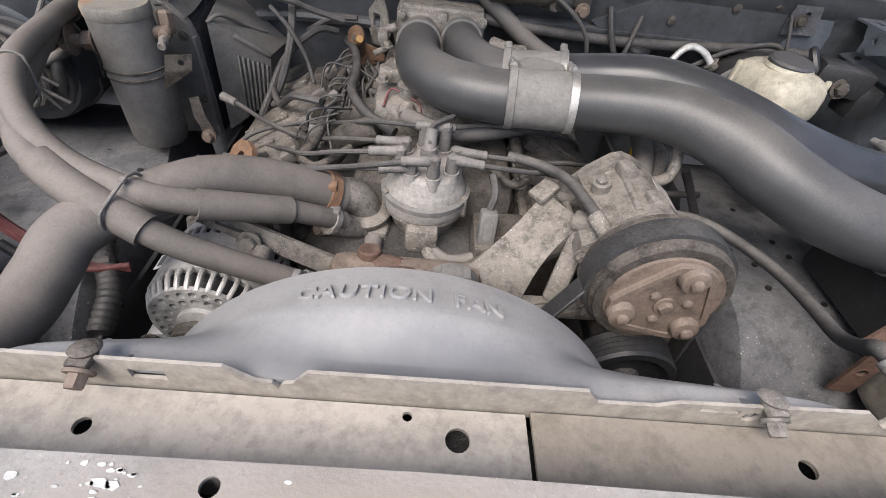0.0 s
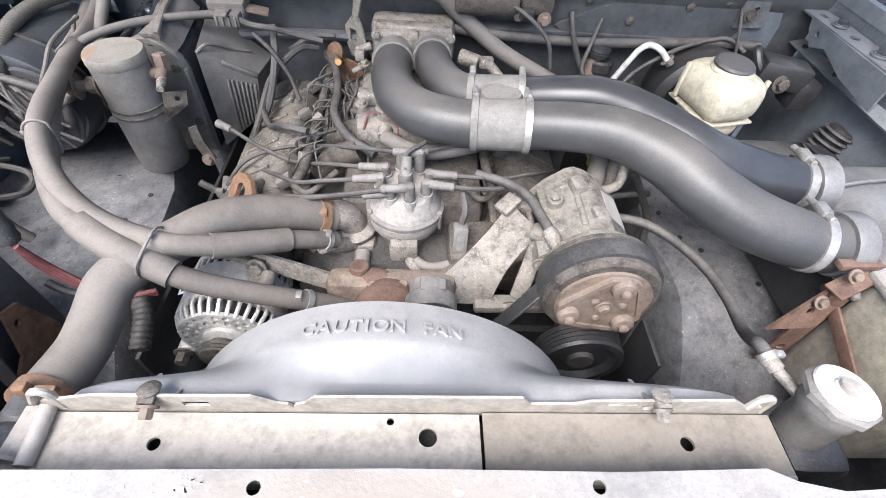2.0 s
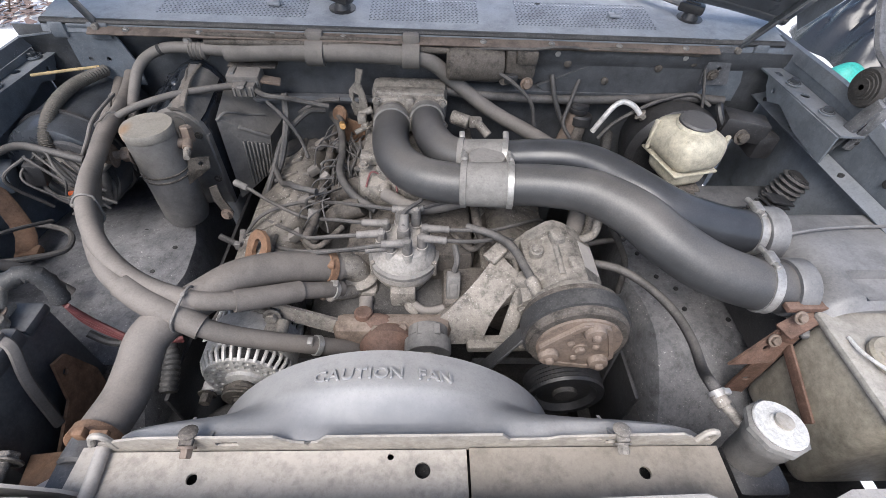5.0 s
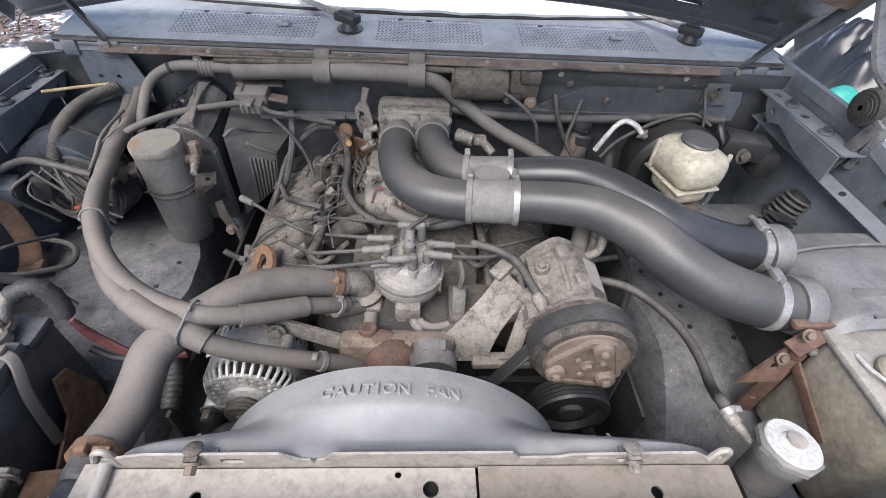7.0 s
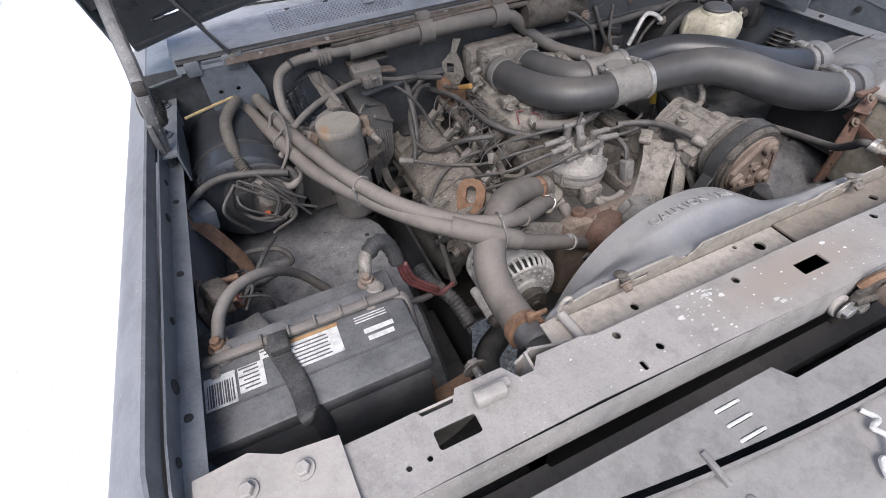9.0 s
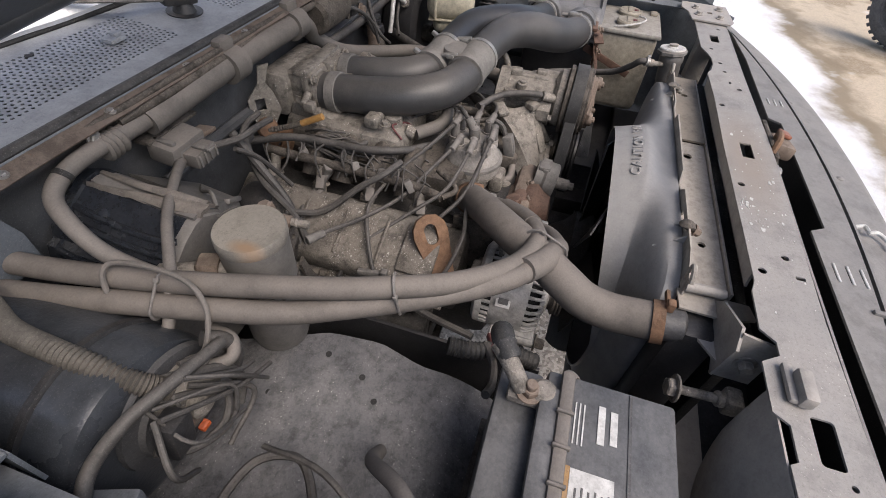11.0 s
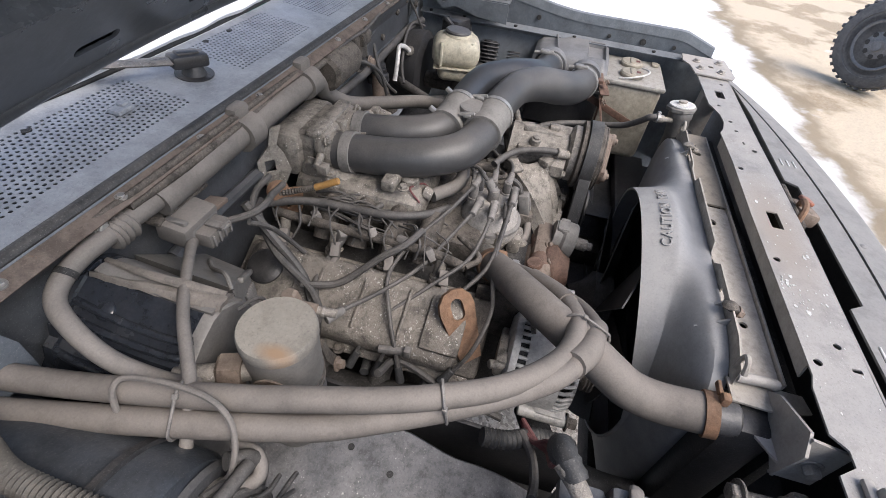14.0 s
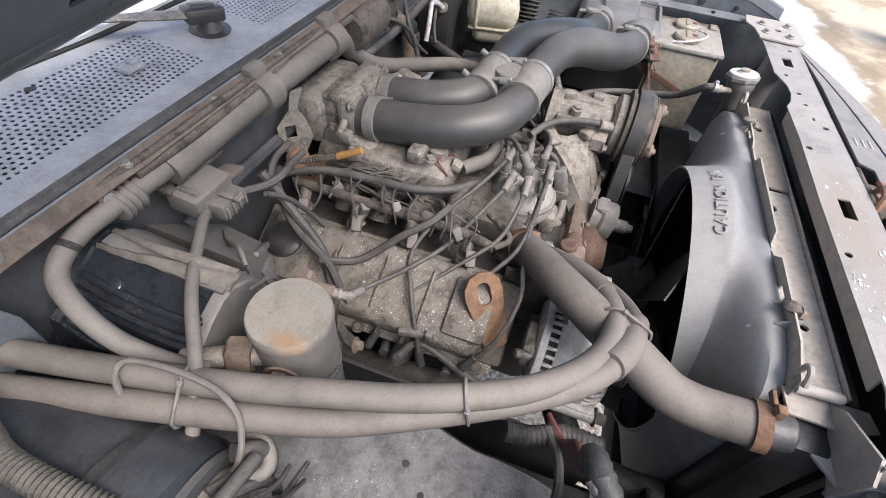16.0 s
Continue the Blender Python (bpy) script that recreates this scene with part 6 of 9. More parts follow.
def plug_wires():
    """Ignition leads: each leaves an elbow boot on its tower and runs to its bank."""
    c = Vector((-0.012, 0.518, 0))
    runs = {  # tower number: (way the boot points, height of its elbow, line of the lead)
        6: ((-1.0, -0.04), 0.926, [(-0.10, 0.478, 0.915), (-0.18, 0.480, 0.898), (-0.237, 0.472, 0.886), (-0.29, 0.463, 0.870), (-0.345, 0.480, 0.820), (-0.375, 0.52, 0.755)]),
        3: ((-1.0, 0.12), 0.912, [(-0.15, 0.575, 0.895), (-0.22, 0.61, 0.868), (-0.30, 0.66, 0.862), (-0.36, 0.70, 0.868), (-0.394, 0.719, 0.870)]),
        5: ((-1.0, -0.10), 0.908, [(-0.137, 0.482, 0.905), (-0.18, 0.485, 0.898), (-0.225, 0.500, 0.885), (-0.29, 0.56, 0.835), (-0.355, 0.62, 0.80), (-0.385, 0.64, 0.735)]),
        1: ((-1.0, 0.16), 0.936, [(-0.10, 0.590, 0.922), (-0.165, 0.635, 0.888), (-0.25, 0.662, 0.862), (-0.325, 0.635, 0.845), (-0.37, 0.605, 0.79), (-0.385, 0.59, 0.735)]),
        4: ((-1.0, -0.02), 0.916, [(-0.15, 0.515, 0.908), (-0.20, 0.530, 0.890), (-0.26, 0.585, 0.860), (-0.335, 0.66, 0.81), (-0.385, 0.69, 0.735)]),
        0: ((1.0, 0.05), 0.914, [(0.11, 0.530, 0.915), (0.16, 0.538, 0.908), (0.22, 0.575, 0.89), (0.29, 0.64, 0.84), (0.32, 0.68, 0.74)]),
        2: ((1.0, 0.20), 0.932, [(0.07, 0.590, 0.934), (0.13, 0.605, 0.925), (0.20, 0.66, 0.89), (0.28, 0.74, 0.83), (0.32, 0.79, 0.74)]),
        7: ((1.0, -0.05), 0.920, [(0.10, 0.495, 0.920), (0.14, 0.505, 0.912), (0.18, 0.53, 0.895), (0.23, 0.54, 0.87), (0.29, 0.56, 0.82), (0.31, 0.57, 0.74)]),
    }
    for k, (way, z, line) in runs.items():
        a = 2 * math.pi * k / 8 + 0.2
        foot = c + Vector((0.042 * math.cos(a), 0.042 * math.sin(a), 0.902))
        elbow = Vector((foot.x, foot.y, z + 0.008))
        w2 = Vector((way[0], way[1], 0)).normalized()
        tip = elbow + w2 * 0.046 - Vector((0, 0, 0.004))
        w = wire("spark_plug_wire", [tuple(tip - w2 * 0.01), *line], 0.0040, M["wire"], "dusty spark plug wire from the distributor cap", "spark plug wires")
        part("boot", join(rod(foot, elbow + Vector((0, 0, 0.006)), 0.0098, 0.0088, 12), rod(elbow - w2 * 0.006, tip, 0.0086, 0.0066, 12), rod(tip - w2 * 0.008, tip, 0.0076, 0.0072, 12)), M["boot"], w, "bent rubber boot")
        q0, q1 = Vector(line[-1]), Vector(line[-2])
        part("plug_end", rod(q0, q0 + (q1 - q0).normalized() * 0.035, 0.0085, 0.007, 10), M["collar"] if k == 3 else M["rubber_dark"], w)
    coil = [(-0.012, 0.518, 0.935), (-0.010, 0.540, 0.952), (0.02, 0.57, 0.955), (0.015, 0.62, 0.935), (0.0, 0.66, 0.92)]
    w = wire("coil_wire", coil, 0.0042, M["wire"], "dusty coil wire arching behind the distributor cap", "")
    part("boot", rod((-0.012, 0.518, 0.922), (-0.010, 0.536, 0.950), 0.0105, 0.009, 12), M["boot"], w)
    solo("wire_separator", join(box((-0.368, 0.61, 0.80), (0.012, 0.055, 0.010), 0.002, rot=(0, 10, 12)), box((-0.368, 0.585, 0.806), (0.014, 0.012, 0.018), 0.002)), M["boot"], "dusty plastic separator holding two plug wires", "wire separator")
    wire("rail_cable", [(-0.10, 0.72, 0.905), (-0.162, 0.762, 0.886), (-0.22, 0.782, 0.858), (-0.29, 0.79, 0.838), (-0.33, 0.775, 0.832)], 0.0075, M["wire"], "dusty rubber cable from the rail to the valve cover", category="cable", seg=10)


plug_wires()


def fuel_rails():
    for s in (-1, 1):
        x = CX + s * 0.165
        r = thing("fuel_rail", (x, 0.72, 0.83), "dusty steel fuel rail feeding four injectors", "fuel rail", "fuel rails")
        part("rail", tube([(x + s * 0.01, 0.53, 0.880), (x, 0.60, 0.884), (x, 0.75, 0.886), (x, 0.92, 0.888)], 0.0095, 12), M["iron"], r)
        for k in range(4):
            y = 0.575 + 0.108 * k
            inj = part("injector", join(rod((x, y, 0.882), (x + s * 0.018, y + 0.004, 0.835), 0.011), rod((x + s * 0.018, y + 0.004, 0.84), (x + s * 0.026, y + 0.005, 0.80), 0.015), lathe([(0.016, 0), (0.018, 0.004), (0.012, 0.010)], (x + s * 0.012, y + 0.002, 0.845), (s * 0.35, 0, -1), 14)), M["alu"], r)
            part("connector", join(box((x + s * 0.036, y - 0.012, 0.862), (0.030, 0.018, 0.020), 0.003, rot=(0, s * 30, 15)), box((x + s * 0.055, y - 0.018, 0.852), (0.016, 0.012, 0.012), 0.002)), M["rubber"], inj)
        part("crossover", tube([(x + s * 0.01, 0.53, 0.880), (x - s * 0.02, 0.51, 0.885), (x - s * 0.06, 0.56, 0.89)], 0.006, 10), M["iron"], r)
    loomp = [(-0.21, 0.955, 0.905), (-0.175, 0.87, 0.915), (-0.16, 0.78, 0.912), (-0.155, 0.70, 0.915), (-0.12, 0.635, 0.91), (-0.07, 0.60, 0.90)]
    l = wire("injector_loom", loomp, 0.0085, M["wire"], "dusty taped wiring loom along the fuel rail", category="wiring loom", seg=10)
    rnd = random.Random(7)
    for k in range(16):
        y = 0.58 + 0.022 * k
        a = (-0.165, y + 0.02, 0.912)
        b = (-0.215 + rnd.uniform(-0.02, 0.02), y, 0.865 + rnd.uniform(-0.01, 0.02))
        mid = ((a[0] + b[0]) / 2 + rnd.uniform(-0.02, 0.01), y + rnd.uniform(-0.015, 0.03), 0.905 + rnd.uniform(-0.01, 0.02))
        part("branch_wire", tube([a, mid, b], rnd.uniform(0.0013, 0.0026), 6, 6), M["wire"], l)
    for k in range(12):
        x0, y0 = -0.150 + rnd.uniform(-0.02, 0.03), 0.86 + rnd.uniform(-0.03, 0.03)
        x1, y1 = -0.135 + rnd.uniform(-0.04, 0.06), 0.60 + rnd.uniform(-0.05, 0.10)
        mids = [(x0 + (x1 - x0) * f + rnd.uniform(-0.018, 0.018), y0 + (y1 - y0) * f, 0.905 - 0.02 * f + rnd.uniform(-0.012, 0.022)) for f in (0.3, 0.55, 0.8)]
        part("branch_wire", tube([(x0, y0, 0.90), *mids, (x1, y1, 0.865 + rnd.uniform(-0.015, 0.02))], rnd.uniform(0.0016, 0.0036), 7, 5), M["wire"], l)
    for k in range(5):
        y = 0.60 + 0.06 * k
        part("plug", box((-0.190 + rnd.uniform(-0.02, 0.02), y, 0.885 + rnd.uniform(-0.01, 0.012)), (0.020, 0.016, 0.026), 0.003, rot=(rnd.uniform(-30, 30), rnd.uniform(-30, 30), rnd.uniform(0, 90))), M["boot"], l)
    part("red_wire", tube([(-0.095, 0.655, 0.915), (-0.085, 0.68, 0.935), (-0.06, 0.675, 0.93), (-0.035, 0.665, 0.92), (-0.03, 0.65, 0.905)], 0.0022, 7, 6), M["red"], l, "thin red wire")


fuel_rails()


def sensor_leads():
    w = wire("sensor_lead", [(-0.005, 0.45, 0.80), (0.03, 0.43, 0.79), (0.07, 0.43, 0.80), (0.085, 0.435, 0.815)], 0.0095, M["rubber"], "dusty ignition lead with a clipped connector", category="wiring lead", seg=10)
    part("connector", join(box((0.084, 0.450, 0.845), (0.026, 0.024, 0.055), 0.004, rot=(-14, 0, 0)), box((0.084, 0.440, 0.845), (0.016, 0.010, 0.030), 0.003, rot=(-14, 0, 0))), M["collar"], w, "grey plug connector")
    part("lead_up", tube([(0.085, 0.462, 0.87), (0.09, 0.475, 0.89), (0.085, 0.50, 0.905)], 0.006, 8), M["wire"], w)
    v = wire("vacuum_hose", [(-0.055, 0.64, 0.910), (0.0, 0.60, 0.912), (0.06, 0.60, 0.915), (0.13, 0.63, 0.915), (0.17, 0.68, 0.90)], 0.0145, M["rubber"], "thick dusty vacuum hose below the intake tubes", category="hose", seg=12)
    part("end_fitting", box((0.03, 0.655, 0.945), (0.045, 0.016, 0.018), 0.004), M["plastic"], v)
    wire("compressor_lead", [(0.11, 0.54, 0.915), (0.16, 0.515, 0.918), (0.190, 0.480, 0.922), (0.205, 0.430, 0.925), (0.222, 0.385, 0.918)], 0.008, M["wire"], "ribbed dusty lead to the compressor clutch", category="wiring lead", boots=[((0.212, 0.405, 0.922), (0.228, 0.365, 0.912), 0.012, "plug", M["alu"])], seg=10)


sensor_leads()


def compressor():
    c = thing("ac_compressor", (0.28, 0.42, 0.80), "dusty aluminium air-conditioning compressor with rusty clutch plate", "compressor")
    ax, z = 0.279, 0.893
    d = Vector((0, 1, 0))
    across = lambda y: Matrix.Translation((ax, y, z)) @ pose(0, 0, 0, 90, 0, 0)
    part("barrel", lathe([(0.050, 0.352), (0.056, 0.356), (0.056, 0.520), (0.048, 0.528)], (ax, 0, z - 0.006), d, 32), M["alu"], c)
    # two cast end flanges with a crown each, and the recessed deck between them
    rear = [(-0.086, -0.034), (-0.088, -0.012), (-0.056, 0.030), (-0.026, 0.056), (-0.012, 0.060), (0.006, 0.054), (0.040, 0.034), (0.060, 0.006), (0.064, -0.030), (0.036, -0.060), (-0.040, -0.060)]
    front = [(-0.080, -0.030), (-0.078, -0.004), (-0.044, 0.024), (0.004, 0.056), (0.022, 0.058), (0.050, 0.034), (0.066, 0.002), (0.062, -0.036), (0.026, -0.064), (-0.044, -0.060)]
    part("rear_flange", plate(rear, [ring2(-0.066, -0.012, 0.006)], 0.026, across(0.496)), M["alu"], c)
    part("front_flange", plate(front, [ring2(0.040, 0.026, 0.0055)], 0.032, across(0.378)), M["alu"], c)
    part("deck", box((ax - 0.020, 0.452, z + 0.018), (0.080, 0.100, 0.040), 0.006, rot=(0, -18, 0)), M["alu"], c)
    part("shoulder", box((ax + 0.034, 0.452, z + 0.014), (0.052, 0.100, 0.040), 0.006, rot=(0, 34, 0)), M["alu"], c)
    for dx, y, dz in ((-0.010, 0.484, 0.050), (0.012, 0.420, 0.048)):
        part("crown_post", box((ax + dx, y, z + dz), (0.024, 0.030, 0.022), 0.005, rot=(0, 0, 8)), M["alu"], c)
    part("edge_rail", bar((ax - 0.058, 0.400, z + 0.018), (ax - 0.064, 0.500, z + 0.022), 0.016, 0.014), M["alu"], c)
    part("port_boss", join(rod((ax - 0.046, 0.462, z + 0.022), (ax - 0.050, 0.460, z + 0.046), 0.013), rod((ax - 0.050, 0.460, z + 0.040), (ax - 0.051, 0.4595, z + 0.050), 0.008)), M["alu"], c)
    for dx, dz in ((-0.074, -0.022), (-0.014, 0.046), (0.050, 0.012), (0.040, -0.045)):
        part("through_bolt", join(hexbolt((ax + dx, 0.379, z + dz), (0, -1, 0), 0.008, 0.009), rod((ax + dx, 0.40, z + dz), (ax + dx, 0.50, z + dz), 0.006)), M["alu"], c)
    part("bearing_nose", lathe([(0.066, 0.350), (0.070, 0.353), (0.070, 0.370), (0.060, 0.378)], (ax, 0, z), d, 36), M["alu"], c)
    part("rating_plate", box((ax + 0.046, 0.452, z + 0.0305), (0.034, 0.070, 0.002), 0, rot=(0, 34, 0)), M["panel"], c, "worn rating plate")
    pul = part("pulley", lathe([(0.050, 0.303), (0.079, 0.298), (0.084, 0.302), (0.084, 0.310), (0.0790, 0.314), (0.0835, 0.318), (0.0790, 0.322), (0.0835, 0.326), (0.0790, 0.330), (0.0835, 0.334), (0.0790, 0.338), (0.084, 0.344), (0.084, 0.351), (0.07, 0.355)], (ax, 0, z), d, 56), M["iron"], c, "grooved steel pulley")
    part("face_ring", lathe([(0.066, 0.2945), (0.0800, 0.2945), (0.0800, 0.2975), (0.060, 0.2975)], (ax, 0, z), d, 56), M["iron"], c)
    part("clutch_disc", lathe([(0.064, 0.289), (0.0690, 0.290), (0.0690, 0.296), (0.020, 0.296), (0.02, 0.289)], (ax, 0, z), d, 48), M["rust_dusty"], c, "dusty rust-brown clutch disc")
    tri = []
    for k in range(3):
        a0 = radians(78 + 120 * k)
        for j in range(-3, 4):
            a = a0 + radians(10 * j)
            r = 0.066 if abs(j) < 3 else 0.060
            tri.append((r * math.cos(a), r * math.sin(a)))
    m = Matrix.Translation((ax, 0.284, z)) @ pose(0, 0, 0, 90, 0, 0)
    hub = part("hub_plate", plate(tri, [], 0.005, m), M["rust_dusty"], c, "triangular hub plate")
    inner = [(0.86 * x, 0.86 * y) for x, y in tri]
    part("pressed_rim", plate(tri, [inner], 0.003, Matrix.Translation((0, -0.0035, 0)) @ m), M["rust_dusty"], hub)
    for k in range(3):
        a = radians(78 + 120 * k)
        p = (ax + 0.051 * math.cos(a), 0.284, z + 0.051 * math.sin(a))
        part("rubber_stud", join(lathe([(0.0165, 0), (0.0175, 0.003), (0.0155, 0.011), (0.010, 0.0125)], p, (0, -1, 0), 22), lathe([(0.0075, 0.012), (0.0075, 0.017), (0.004, 0.019)], p, (0, -1, 0), 14)), M["rust_dusty"], hub)
        a += radians(60)
        part("rivet", lathe([(0.006, 0), (0.006, 0.003), (0.003, 0.005)], (ax + 0.025 * math.cos(a), 0.283, z + 0.025 * math.sin(a)), (0, -1, 0), 12), M["rust_dusty"], hub)
    part("centre_nut", hexbolt((ax, 0.283, z), (0, -1, 0), 0.009, 0.008), M["rust_dusty"], hub)
    b = thing("accessory_bracket", (0.12, 0.42, 0.74), "large dusty cast aluminium accessory bracket with webbed openings", "bracket")
    # the broad arm climbs from the tensioner towards the compressor's rear flange
    def arm(u, v):
        lo = Vector((0.012, 0.360, 0.792)).lerp(Vector((0.138, 0.366, 0.774)), u)
        hi = Vector((0.172, 0.506, 0.884)).lerp(Vector((0.216, 0.428, 0.894)), u)
        p = lo.lerp(hi, v)
        waist = math.sin(math.pi * v) * (0.016 if u < 0.5 else -0.010) * abs(2 * u - 1)
        return p.x + waist, p.y, p.z + 0.010 * math.sin(math.pi * v) - 0.006 * math.sin(math.pi * u)
    part("arm", grid(arm, 12, 18, 0.032), M["alu"], b)
    part("arm_lip", bar((0.150, 0.480, 0.884), (0.180, 0.506, 0.896), 0.030, 0.012, 0.004), M["alu"], b)
    part("web", join(bar((0.214, 0.425, 0.886), (0.186, 0.372, 0.782), 0.030, 0.018, 0.006), bar((0.210, 0.420, 0.882), (0.240, 0.368, 0.790), 0.024, 0.016, 0.005), bar((0.110, 0.366, 0.772), (0.310, 0.368, 0.776), 0.030, 0.020, 0.006)), M["alu"], b)
    part("rear_tie", bar((0.176, 0.506, 0.884), (0.250, 0.500, 0.868), 0.024, 0.020, 0.006), M["alu"], b)
    part("cross_tie", bar((0.196, 0.430, 0.893), (0.240, 0.405, 0.900), 0.030, 0.018, 0.005), M["alu"], b)
    part("foot", box((0.120, 0.470, 0.80), (0.11, 0.10, 0.05), 0.012), M["iron"], b)
    for p in ((0.172, 0.362, 0.776), (0.236, 0.360, 0.782), (0.300, 0.358, 0.778)):
        part("bolt", hexbolt(p, (0, -1, 0), 0.010, 0.012), M["alu"], b)
    i = thing("idler_pulley", (0.040, 0.35, 0.77), "dusty aluminium belt tensioner hub with front stud", "tensioner")
    h0 = (0.036, 0.322, 0.806)
    part("hub", lathe([(0.040, 0), (0.042, 0.004), (0.042, 0.026), (0.036, 0.032), (0.036, 0.050)], h0, (0, 1, 0.12), 32), M["collar"], i)
    part("clip", join(box((0.034, 0.352, 0.845), (0.034, 0.026, 0.010), 0.003), box((0.052, 0.350, 0.840), (0.012, 0.022, 0.022), 0.003), box((0.020, 0.346, 0.838), (0.010, 0.018, 0.018), 0.003)), M["collar"], i)
    part("stud", join(rod((0.036, 0.325, 0.806), (0.036, 0.290, 0.804), 0.014), rod((0.036, 0.298, 0.804), (0.036, 0.278, 0.804), 0.009)), M["alu"], i)
    for pts, r, mt in (([(0.292, 0.5, 0.918), (0.328, 0.51, 0.914), (0.353, 0.52, 0.918), (0.36, 0.53, 0.936), (0.363, 0.55, 0.955)], 0.0085, M["alu"]), ([(0.322, 0.53, 0.869), (0.38, 0.55, 0.866), (0.45, 0.57, 0.857)], 0.006, M["wire"]), ([(0.4, 0.56, 0.909), (0.433, 0.56, 0.86), (0.465, 0.55, 0.8), (0.467, 0.53, 0.726)], 0.007, M["wire"])):
        solo("refrigerant_pipe", tube(pts, r, 10, 6), mt, "bent dusty pipe behind the compressor", "pipe", "pipes behind the compressor")


compressor()


def belts_and_pulleys():
    p = thing("power_steering_pulley", (0.295, 0.28, 0.65), "black multi-groove pulley under the compressor", "pulley")
    c = Vector((0.298, 0.306, 0.716))
    part("wheel", lathe([(0.02, -0.012), (0.052, -0.010), (0.060, -0.022), (0.072, -0.022), (0.074, -0.016), (0.069, -0.012), (0.074, -0.008), (0.069, -0.004), (0.074, 0.0), (0.069, 0.004), (0.074, 0.008), (0.069, 0.012), (0.075, 0.018), (0.072, 0.022)], c, (0, 1, 0), 48), M["plastic"], p)
    part("hub", lathe([(0.022, -0.02), (0.024, -0.012), (0.024, 0.0)], c, (0, 1, 0), 24), M["iron_dark"], p)
    part("pump_body", join(lathe([(0.05, 0.03), (0.058, 0.036), (0.058, 0.11), (0.05, 0.12)], c + Vector((0.02, 0, 0.025)), (0, 1, 0), 28), box((0.31, 0.40, 0.76), (0.10, 0.10, 0.06), 0.02)), M["iron"], p)
    k = thing("crank_pulley", (CX, 0.30, 0.50), "dark crankshaft pulley behind the fan", "pulley")
    part("wheel", lathe([(0.03, 0), (0.085, 0.002), (0.088, 0.008), (0.082, 0.014), (0.088, 0.02), (0.082, 0.026), (0.088, 0.034), (0.06, 0.04)], (CX, 0.300, 0.57), (0, 1, 0), 40), M["iron_dark"], k)
    b = thing("drive_belt", (0.15, 0.31, 0.55), "black ribbed serpentine drive belt", "drive belt")
    def run(pa, pb, w=0.028, t=0.006):
        a, e = Vector((pa[0], 0.322, pa[1])), Vector((pb[0], 0.322, pb[1]))
        d = (e - a)
        m = frame_at((a + e) / 2, d, (0, 1, 0))
        return moved(box((0, 0, 0), (t, w, d.length), 0.0015, seg=1), m)
    part("left_run", run((0.196, 0.880), (0.05, 0.56)), M["rubber_dark"], b)
    part("right_run", run((0.366, 0.885), (0.372, 0.70)), M["rubber_dark"], b)
    part("top_wrap", lathe([(0.0842, 0.308), (0.089, 0.309), (0.089, 0.338), (0.0842, 0.339)], (0.279, 0, 0.893), (0, 1, 0), 48), M["rubber_dark"], b)


belts_and_pulleys()


